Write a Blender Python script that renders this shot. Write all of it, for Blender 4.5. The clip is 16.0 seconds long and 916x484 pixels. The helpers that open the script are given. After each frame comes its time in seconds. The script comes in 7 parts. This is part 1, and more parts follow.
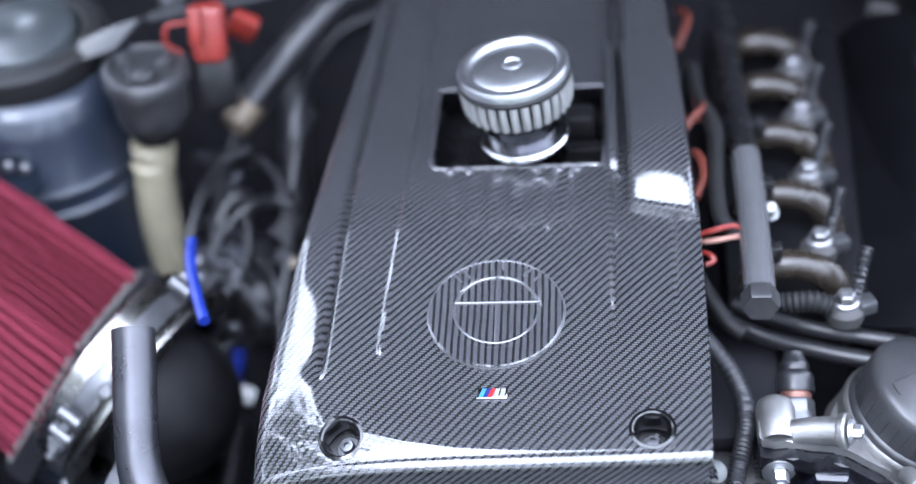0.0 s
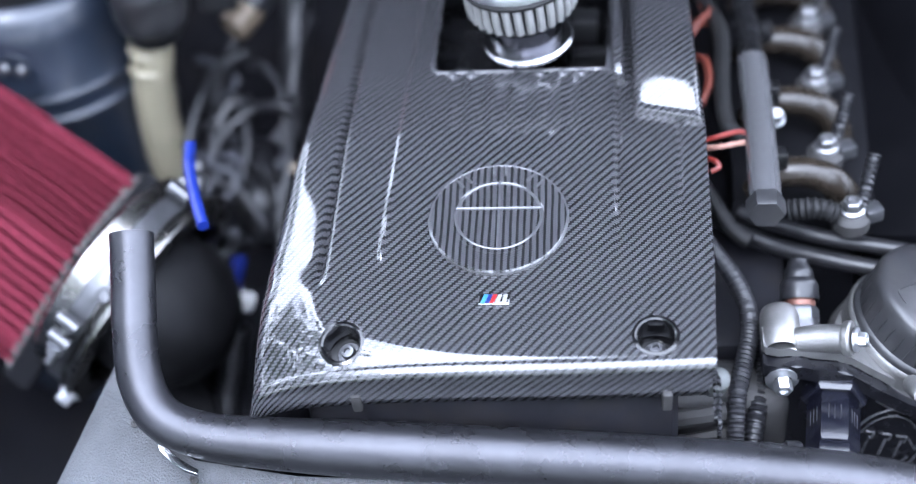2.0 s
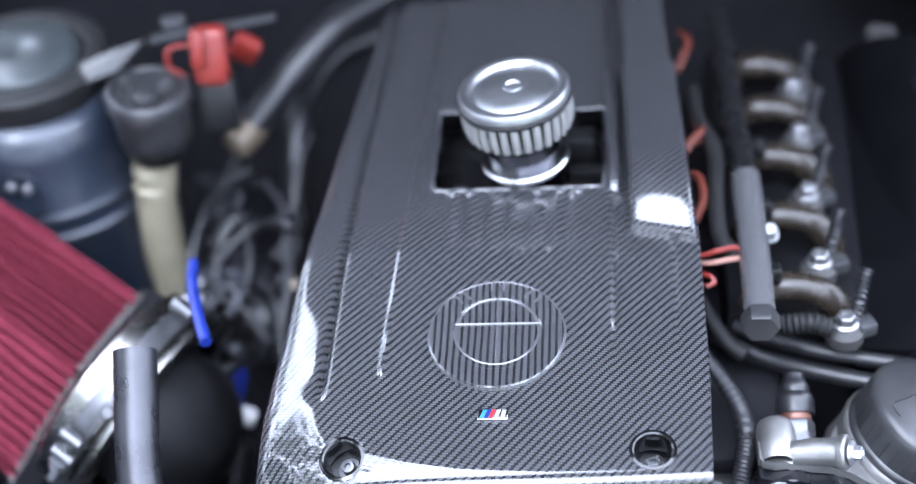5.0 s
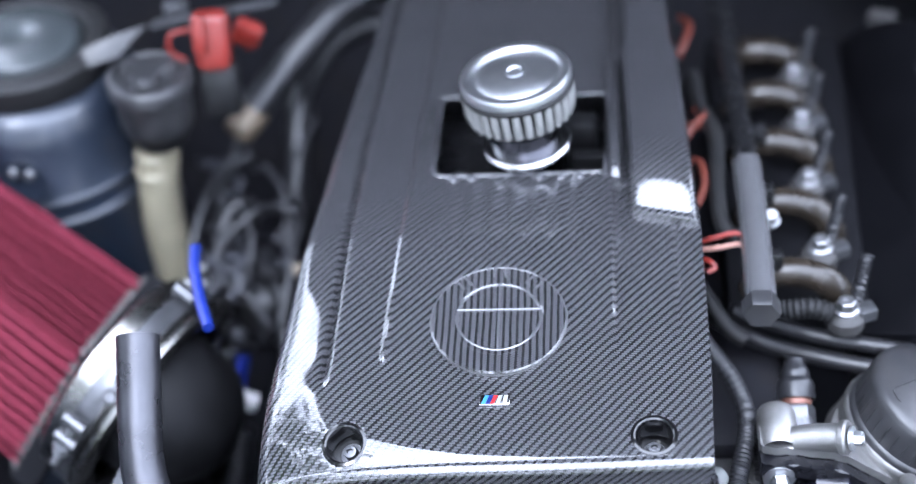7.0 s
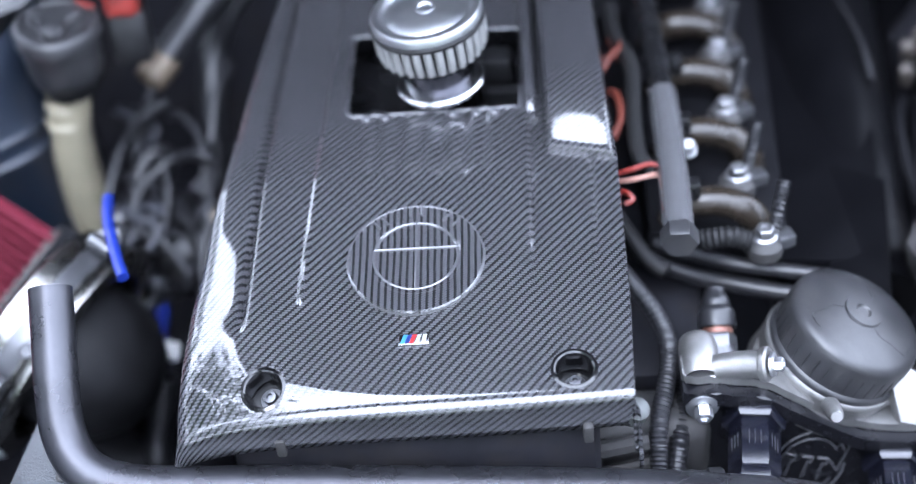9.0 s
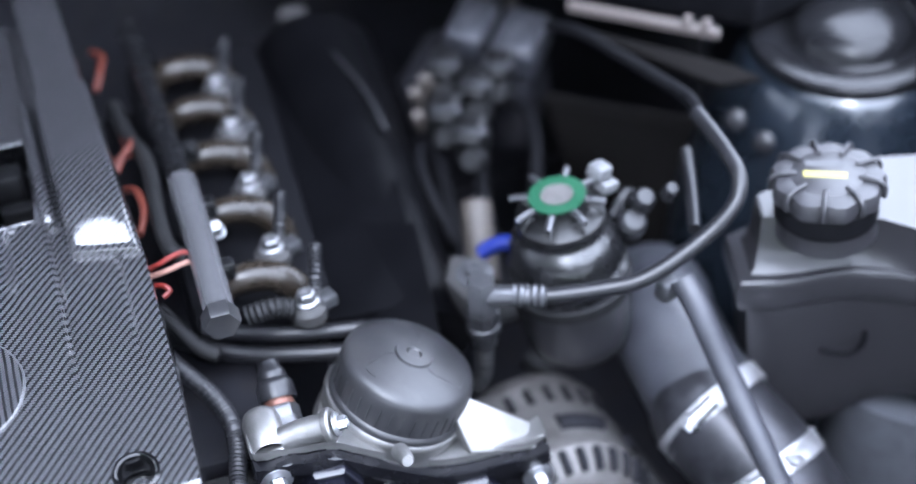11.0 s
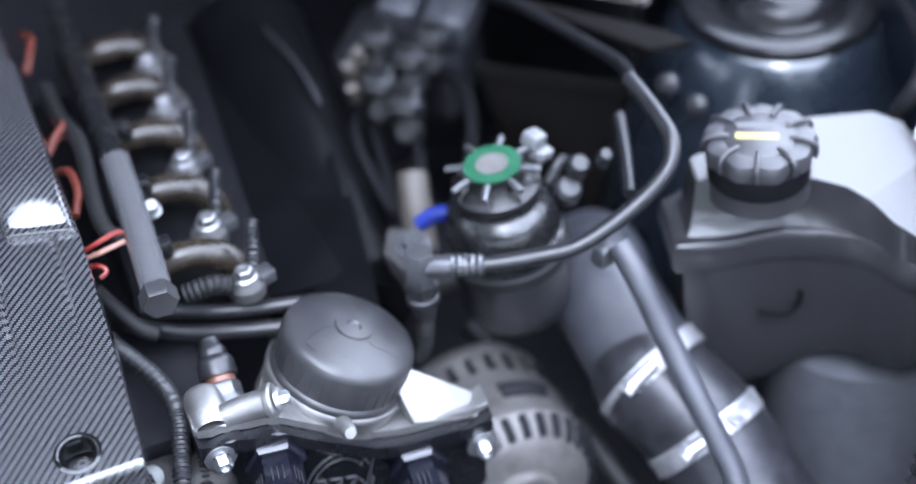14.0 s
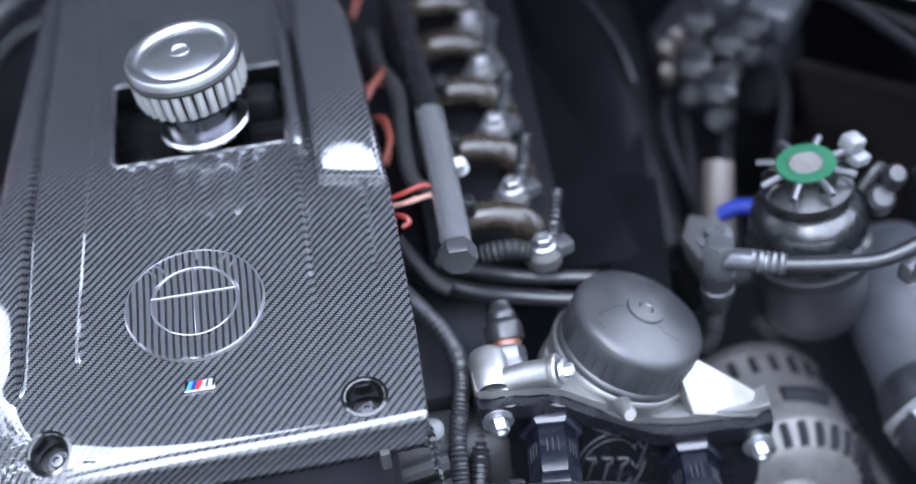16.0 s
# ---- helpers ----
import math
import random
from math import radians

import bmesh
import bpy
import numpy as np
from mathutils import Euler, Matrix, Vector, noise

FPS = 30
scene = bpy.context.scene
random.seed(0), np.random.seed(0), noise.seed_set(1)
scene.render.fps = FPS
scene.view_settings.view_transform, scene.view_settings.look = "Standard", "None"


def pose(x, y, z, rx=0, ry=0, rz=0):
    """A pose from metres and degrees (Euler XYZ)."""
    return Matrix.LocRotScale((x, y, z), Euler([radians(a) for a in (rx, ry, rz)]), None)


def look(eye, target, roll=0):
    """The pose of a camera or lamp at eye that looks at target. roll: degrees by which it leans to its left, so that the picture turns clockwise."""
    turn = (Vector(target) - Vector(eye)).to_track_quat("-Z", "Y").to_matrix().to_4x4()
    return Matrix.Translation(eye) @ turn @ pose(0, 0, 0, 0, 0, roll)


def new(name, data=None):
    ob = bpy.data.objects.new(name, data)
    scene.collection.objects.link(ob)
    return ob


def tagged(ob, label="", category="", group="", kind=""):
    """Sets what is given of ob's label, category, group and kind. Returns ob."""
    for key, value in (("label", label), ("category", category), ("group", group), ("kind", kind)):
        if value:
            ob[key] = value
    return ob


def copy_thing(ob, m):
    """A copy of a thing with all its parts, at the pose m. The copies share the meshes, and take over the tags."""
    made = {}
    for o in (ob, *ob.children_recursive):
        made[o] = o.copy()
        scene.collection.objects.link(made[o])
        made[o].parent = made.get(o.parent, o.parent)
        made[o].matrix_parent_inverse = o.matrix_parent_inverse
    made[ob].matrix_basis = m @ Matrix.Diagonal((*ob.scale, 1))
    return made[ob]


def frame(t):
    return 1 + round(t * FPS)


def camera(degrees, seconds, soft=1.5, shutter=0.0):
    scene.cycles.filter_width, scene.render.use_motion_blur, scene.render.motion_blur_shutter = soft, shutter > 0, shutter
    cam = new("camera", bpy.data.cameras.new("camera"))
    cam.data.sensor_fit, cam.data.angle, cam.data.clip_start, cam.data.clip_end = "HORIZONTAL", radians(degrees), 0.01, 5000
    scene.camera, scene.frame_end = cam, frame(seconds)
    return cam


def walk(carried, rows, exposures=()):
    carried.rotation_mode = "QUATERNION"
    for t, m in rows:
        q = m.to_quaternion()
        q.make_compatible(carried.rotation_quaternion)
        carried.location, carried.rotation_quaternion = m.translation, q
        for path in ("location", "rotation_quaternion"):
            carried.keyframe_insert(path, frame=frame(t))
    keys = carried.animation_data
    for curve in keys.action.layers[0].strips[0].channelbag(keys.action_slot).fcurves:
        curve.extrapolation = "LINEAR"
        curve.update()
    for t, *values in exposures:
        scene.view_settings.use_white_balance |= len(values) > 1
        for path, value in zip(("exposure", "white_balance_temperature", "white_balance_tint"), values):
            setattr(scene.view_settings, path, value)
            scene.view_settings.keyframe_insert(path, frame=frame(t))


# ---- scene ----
cam = camera(30.0, 16.0, soft=1.1)
cam.data.dof.use_dof = True
cam.data.dof.focus_distance = 1.005
cam.data.dof.aperture_fstop = 2.3
# seconds, x, y, z, then the turn in degrees
PATH = [
    (0, 0, 0, 1.57, 51.026, 4.588, 3.555),
    (0.5, 0, 0.0002, 1.5699, 50.754, 4.592, 3.554),
    (1, -0.0006, 0.0014, 1.5678, 50.427, 4.544, 3.59),
    (1.5, -0.0021, 0.0022, 1.5627, 49.377, 4.407, 3.694),
    (2, -0.0023, 0.0062, 1.5582, 48.136, 4.401, 3.73),
    (2.5, -0.0032, 0.0059, 1.5562, 47.881, 4.332, 3.784),
    (3, -0.0034, 0.0066, 1.5546, 47.388, 4.289, 3.821),
    (3.5, -0.0025, 0.0064, 1.5583, 48.166, 4.421, 3.709),
    (4, -0.0003, 0.0032, 1.5664, 49.973, 4.591, 3.633),
    (4.5, 0.0005, -0.0012, 1.5718, 51.357, 4.649, 3.575),
    (4.7, 0.0005, -0.003, 1.5707, 51.822, 4.604, 3.616),
    (6.8, -0.0003, -0.0045, 1.5802, 51.723, 4.548, 3.595),
    (7, -0.0006, -0.0036, 1.5752, 51.18, 4.565, 3.604),
    (7.5, -0.0011, -0.0005, 1.57, 49.828, 4.512, 3.64),
    (8, -0.0026, 0.0023, 1.5648, 48.636, 4.314, 3.527),
    (8.2, -0.0002, 0.0033, 1.5644, 48.625, 4.415, 3.446),
    (10.3, 0.0389, -0.0035, 1.5577, 50.648, 5.14, -9.483),
    (10.5, 0.0434, -0.0037, 1.5558, 50.729, 5.093, -11.543),
    (11, 0.0543, -0.0062, 1.5534, 50.658, 5.148, -16.76),
    (11.5, 0.0642, -0.0157, 1.5582, 50.602, 5.281, -21.428),
    (12, 0.0711, -0.0211, 1.5618, 50.123, 4.949, -26.316),
    (12.5, 0.0717, -0.0283, 1.5666, 49.891, 4.927, -28.258),
    (13, 0.0698, -0.0268, 1.5635, 49.917, 5.332, -25.8),
    (13.5, 0.0654, -0.0198, 1.5599, 49.756, 5.389, -22.6),
    (14, 0.0575, -0.0104, 1.5529, 49.552, 5.264, -19.325),
    (14.5, 0.0518, -0.0055, 1.5498, 49.211, 5.286, -16.218),
    (15, 0.0452, -0.0031, 1.5497, 49.458, 5.319, -13.152),
    (15.5, 0.0394, -0.0009, 1.5515, 49.57, 5.286, -10.397),
    (16, 0.0331, 0.0004, 1.5527, 49.755, 5.229, -7.872),
]
STOPS, KELVIN, TINT = 1.5, 5450, 14
walk(cam, [(t, pose(*p)) for t, *p in PATH], [(t, STOPS + d, KELVIN, TINT) for t, d in ((0.0, 0.0), (10.8, 0.0), (12.3, 0.48), (13.0, 0.40), (14.0, 0.10), (14.8, 0.0), (16.0, 0.0))])

# ---- light: bright broken cloud, soft sun ----
world = bpy.data.worlds.new("world")
scene.world = world
world.use_nodes = True
wn, wl = world.node_tree.nodes, world.node_tree.links
sky = wn.new("ShaderNodeTexSky")
sky.sky_type = "NISHITA"
sky.sun_disc = False
sky.sun_elevation, sky.sun_rotation = radians(56), radians(205)
sky.air_density, sky.dust_density, sky.ozone_density = 1.0, 2.0, 1.0
where = wn.new("ShaderNodeTexCoord")
cloud = wn.new("ShaderNodeTexNoise")
cloud.inputs["Scale"].default_value, cloud.inputs["Detail"].default_value, cloud.inputs["Roughness"].default_value = 2.6, 7, 0.62
wl.new(where.outputs["Generated"], cloud.inputs["Vector"])
cover_amount = wn.new("ShaderNodeMapRange")
cover_amount.inputs["From Min"].default_value, cover_amount.inputs["From Max"].default_value = 0.25, 0.45
wl.new(cloud.outputs["Fac"], cover_amount.inputs["Value"])
both = wn.new("ShaderNodeMix")
both.data_type = "RGBA"
wl.new(cover_amount.outputs["Result"], both.inputs["Factor"])
wl.new(sky.outputs[0], both.inputs["A"])
# an overcast sky is three times as bright overhead as at its foot
split = wn.new("ShaderNodeSeparateXYZ")
wl.new(where.outputs["Generated"], split.inputs[0])
rise = wn.new("ShaderNodeMapRange")
rise.inputs["To Min"].default_value, rise.inputs["To Max"].default_value = 0.33, 1.0
wl.new(split.outputs["Z"], rise.inputs["Value"])
white = wn.new("ShaderNodeVectorMath")
white.operation = "SCALE"
white.inputs[0].default_value = (36.0, 36.6, 38.0)
wl.new(rise.outputs["Result"], white.inputs["Scale"])
wl.new(white.outputs["Vector"], both.inputs["B"])
wl.new(both.outputs["Result"], wn["Background"].inputs["Color"])
wn["Background"].inputs["Strength"].default_value = 0.15
sun = new("sun", bpy.data.lights.new("sun", "SUN"))
sun.data.energy, sun.data.angle, sun.data.color = 0.8, radians(12), (1.0, 0.97, 0.92)
sun.matrix_world = look((-1.3, -2.8, 4.6), (0, 0, 0))

# ---- tools for shapes ----
ORIGIN = {}


def thing(name, at, label, category, group="", kind=""):
    ob = new(name)
    ob.empty_display_size = 0.02
    ob.location = at
    ORIGIN[ob] = Vector(at)
    return tagged(ob, label, category, group, kind)


def part(name, bm, material, parent, label="", smooth=True, turned=False):
    """One mesh under a thing or a part; bm in world places. turned: its faces already look outwards."""
    me = bpy.data.meshes.new(name)
    o = ORIGIN[parent]
    bmesh.ops.translate(bm, vec=-o, verts=bm.verts)
    if not turned:
        bmesh.ops.recalc_face_normals(bm, faces=bm.faces)
    bm.to_mesh(me)
    bm.free()
    me.materials.append(material)
    if smooth:
        me.shade_smooth()
        me.set_sharp_from_angle(angle=radians(38))
    ob = new(name, me)
    ob.parent = parent
    ORIGIN[ob] = o
    return tagged(ob, label)


def solid(name, bm, material, label, category, group="", kind="", smooth=True):
    """A top-level thing of one mesh."""
    me = bpy.data.meshes.new(name)
    bmesh.ops.recalc_face_normals(bm, faces=bm.faces)
    c = sum((v.co for v in bm.verts), Vector()) / max(1, len(bm.verts))
    c.z = min(v.co.z for v in bm.verts)
    bmesh.ops.translate(bm, vec=-c, verts=bm.verts)
    bm.to_mesh(me)
    bm.free()
    me.materials.append(material)
    if smooth:
        me.shade_smooth()
        me.set_sharp_from_angle(angle=radians(38))
    ob = new(name, me)
    ob.location = c
    ORIGIN[ob] = c
    return tagged(ob, label, category, group, kind)


def merged(*bms):
    out = bmesh.new()
    for b in bms:
        me = bpy.data.meshes.new("t")
        b.to_mesh(me)
        b.free()
        out.from_mesh(me)
        bpy.data.meshes.remove(me)
    return out


def frame_of(axis):
    a = Vector(axis).normalized()
    return a.to_track_quat("Z", "Y").to_matrix()


def lathe(profile, at, axis=(0, 0, 1), seg=40, wave=None):
    """Turns (radius, height) pairs round an axis; wave(angle, k) scales the radius."""
    bm = bmesh.new()
    m, at = frame_of(axis), Vector(at)
    rings = []
    for k, (r, h) in enumerate(profile):
        if r < 1e-6:
            rings.append([bm.verts.new(at + m @ Vector((0, 0, h)))])
            continue
        ring = []
        for i in range(seg):
            a = 2 * math.pi * i / seg
            q = r * (wave(a, k) if wave else 1)
            ring.append(bm.verts.new(at + m @ Vector((q * math.cos(a), q * math.sin(a), h))))
        rings.append(ring)
    for a, b in zip(rings, rings[1:]):
        for i in range(seg):
            j = (i + 1) % seg
            if len(a) == 1 and len(b) == 1:
                continue
            if len(a) == 1:
                bm.faces.new((a[0], b[i], b[j]))
            elif len(b) == 1:
                bm.faces.new((a[i], b[0], a[j]))
            else:
                bm.faces.new((a[i], b[i], b[j], a[j]))
    return bm


def spline(points, n=8):
    """A smooth line through the points."""
    p = [Vector(q) for q in points]
    p = [2 * p[0] - p[1]] + p + [2 * p[-1] - p[-2]]
    out = []
    for a, b, c, d in zip(p, p[1:], p[2:], p[3:]):
        for i in range(n):
            t = i / n
            out.append(0.5 * ((2 * b) + (c - a) * t + (2 * a - 5 * b + 4 * c - d) * t * t + (3 * b - a - 3 * c + d) * t ** 3))
    out.append(p[-2])
    return out


def tube(points, r, seg=12, n=8, rib=0.0, pitch=0.004, hollow=0.0, smooth=True, swell=None):
    """A pipe along points. r: one radius or one for each end. swell: growth of the radius with the run. rib: depth of the corrugation. hollow: wall at open ends."""
    path = spline(points, n) if smooth else [Vector(q) for q in points]
    r0, r1 = r if isinstance(r, tuple) else (r, r)
    if swell:
        r1 = r0
    if rib:
        dense, left = [], 0.0
        for a, b in zip(path, path[1:]):
            k = max(1, int((b - a).length / (pitch / 4)))
            dense += [a.lerp(b, i / k) for i in range(k)]
        path = dense + [path[-1]]
    bm = bmesh.new()
    length, run = sum((b - a).length for a, b in zip(path, path[1:])), 0.0
    side, rings = None, []
    for i, p in enumerate(path):
        d = (path[min(i + 1, len(path) - 1)] - path[max(i - 1, 0)]).normalized()
        if side is None:
            side = d.orthogonal().normalized()
        side = (side - d * side.dot(d)).normalized()
        up = d.cross(side)
        if i:
            run += (p - path[i - 1]).length
        rr = r0 + (r1 - r0) * run / max(length, 1e-9)
        if swell:
            rr *= swell(run)
        if rib:
            rr += rib * math.cos(2 * math.pi * run / pitch)
        rings.append([bm.verts.new(p + rr * (math.cos(a) * side + math.sin(a) * up)) for a in (2 * math.pi * k / seg for k in range(seg))])
    for a, b in zip(rings, rings[1:]):
        for k in range(seg):
            j = (k + 1) % seg
            bm.faces.new((a[k], a[j], b[j], b[k]))
    if hollow:
        for ring, inner_way in ((rings[0], 1), (rings[-1], -1)):
            c = sum((v.co for v in ring), Vector()) / seg
            k0 = 1 - hollow / r0
            d = (path[1] - path[0]).normalized() if inner_way > 0 else (path[-2] - path[-1]).normalized()
            a = [bm.verts.new(c + (v.co - c) * k0) for v in ring]
            b = [bm.verts.new(v.co + d * 3 * r0) for v in a]
            for k in range(seg):
                j = (k + 1) % seg
                bm.faces.new((ring[k], ring[j], a[j], a[k]))
                bm.faces.new((a[k], a[j], b[j], b[k]))
            bm.faces.new(b)
    else:
        bm.faces.new(rings[0])
        bm.faces.new(rings[-1])
    return bm


def block(at, size, turn=(0, 0, 0), bevel=0.0, seg=2):
    bm = bmesh.new()
    bmesh.ops.create_cube(bm, size=1, matrix=pose(*at, *turn) @ Matrix.Diagonal((*size, 1)))
    if bevel:
        bmesh.ops.bevel(bm, geom=bm.edges[:], offset=bevel, segments=seg, affect="EDGES", profile=0.5)
    return bm


def prism(outline, at, normal, depth, bevel=0.0, spin=0.0, seg=2):
    """A flat outline (u, v) in metres, stood on the plane at 'at' and raised by depth along normal."""
    bm = bmesh.new()
    m = frame_of(normal) @ Matrix.Rotation(radians(spin), 3, "Z")
    at = Vector(at)
    low = [bm.verts.new(at + m @ Vector((u, v, 0))) for u, v in outline]
    top = [bm.verts.new(at + m @ Vector((u, v, depth))) for u, v in outline]
    bm.faces.new(low[::-1])
    cap = bm.faces.new(top)
    n = len(outline)
    for i in range(n):
        j = (i + 1) % n
        bm.faces.new((low[i], low[j], top[j], top[i]))
    if bevel:
        bmesh.ops.bevel(bm, geom=cap.edges[:], offset=bevel, segments=seg, affect="EDGES", profile=0.5)
    return bm


def slab(points, depth, bevel=0.0, seg=2):
    """A plate whose top face runs through world points, thickened downwards along its normal."""
    bm = bmesh.new()
    p = [Vector(q) for q in points]
    n = Vector()
    for a, b in zip(p, p[1:] + p[:1]):
        n += a.cross(b)
    n.normalize()
    if n.z < 0:
        n = -n
    top = [bm.verts.new(q) for q in p]
    low = [bm.verts.new(q - n * depth) for q in p]
    cap = bm.faces.new(top)
    bm.faces.new(low[::-1])
    for i in range(len(p)):
        j = (i + 1) % len(p)
        bm.faces.new((low[i], low[j], top[j], top[i]))
    if bevel:
        bmesh.ops.bevel(bm, geom=cap.edges[:], offset=bevel, segments=seg, affect="EDGES", profile=0.5)
    return bm


def sheet(place, nu, nv):
    """A grid whose corner (i, j) lies at place(i / nu, j / nv), with its metres as UV."""
    bm = bmesh.new()
    vs = [[bm.verts.new(place(i / nu, j / nv)) for j in range(nv + 1)] for i in range(nu + 1)]
    for i in range(nu):
        for j in range(nv):
            bm.faces.new((vs[i][j], vs[i + 1][j], vs[i + 1][j + 1], vs[i][j + 1]))
    return bm


def smoothstep(a, b, x):
    t = min(1, max(0, (x - a) / (b - a)))
    return t * t * (3 - 2 * t)


def table(x, xs, ys):
    return float(np.interp(x, xs, ys))


def hexbolt(at, axis, r, h, washer=0.0):
    """A hex head with a flange and a dished top."""
    bm = lathe([(0, 0), (washer or r * 1.25, 0), (washer or r * 1.25, h * 0.22), (r * 1.05, h * 0.34)], at, axis, 24)
    hexa = lathe([(r, h * 0.3), (r, h * 0.9), (r * 0.86, h), (r * 0.5, h), (r * 0.42, h * 0.85), (0, h * 0.85)], at, axis, 6)
    return merged(bm, hexa)

# ---- materials ----
def material(name, colour, rough=0.5, metal=0.0, spread=0.25, grain=60.0, bump=0.05, fine=900.0, coat=0.0, dirt=None, dirt_amount=0.0, spec=0.5):
    """A surface with broad and fine variation of colour and gloss, and fine relief."""
    m = bpy.data.materials.new(name)
    m.use_nodes = True
    n, l = m.node_tree.nodes, m.node_tree.links
    b = n["Principled BSDF"]
    geo = n.new("ShaderNodeTexCoord")
    big = n.new("ShaderNodeTexNoise")
    big.inputs["Scale"].default_value, big.inputs["Detail"].default_value, big.inputs["Roughness"].default_value = grain, 5, 0.6
    small = n.new("ShaderNodeTexNoise")
    small.inputs["Scale"].default_value, small.inputs["Detail"].default_value = fine, 3
    l.new(geo.outputs["Object"], big.inputs["Vector"])
    l.new(geo.outputs["Object"], small.inputs["Vector"])
    ramp = n.new("ShaderNodeValToRGB")
    c = Vector(colour)
    lo, hi = c * (1 - spread), c * (1 + spread)
    ramp.color_ramp.elements[0].position, ramp.color_ramp.elements[1].position = 0.3, 0.7
    ramp.color_ramp.elements[0].color, ramp.color_ramp.elements[1].color = (*lo, 1), (*[min(1, v) for v in hi], 1)
    l.new(big.outputs["Fac"], ramp.inputs["Fac"])
    colour_out = ramp.outputs["Color"]
    if dirt:
        mask = n.new("ShaderNodeTexNoise")
        mask.inputs["Scale"].default_value, mask.inputs["Detail"].default_value, mask.inputs["Roughness"].default_value = grain * 0.45, 8, 0.7
        l.new(geo.outputs["Object"], mask.inputs["Vector"])
        cut = n.new("ShaderNodeMapRange")
        cut.inputs["From Min"].default_value, cut.inputs["From Max"].default_value = 0.5, 0.68
        cut.inputs["To Max"].default_value = dirt_amount
        l.new(mask.outputs["Fac"], cut.inputs["Value"])
        mix = n.new("ShaderNodeMix")
        mix.data_type = "RGBA"
        l.new(cut.outputs["Result"], mix.inputs["Factor"])
        l.new(colour_out, mix.inputs["A"])
        mix.inputs["B"].default_value = (*dirt, 1)
        colour_out = mix.outputs["Result"]
    l.new(colour_out, b.inputs["Base Color"])
    gloss = n.new("ShaderNodeMapRange")
    gloss.inputs["To Min"].default_value, gloss.inputs["To Max"].default_value = max(0.02, rough - 0.1), min(1, rough + 0.1)
    l.new(big.outputs["Fac"], gloss.inputs["Value"])
    l.new(gloss.outputs["Result"], b.inputs["Roughness"])
    b.inputs["Metallic"].default_value = metal
    b.inputs["Specular IOR Level"].default_value = spec
    b.inputs["Coat Weight"].default_value = coat
    b.inputs["Coat Roughness"].default_value = 0.04
    if bump:
        bp = n.new("ShaderNodeBump")
        bp.inputs["Strength"].default_value, bp.inputs["Distance"].default_value = bump * 4, 0.0004
        l.new(small.outputs["Fac"], bp.inputs["Height"])
        l.new(bp.outputs["Normal"], b.inputs["Normal"])
    return m


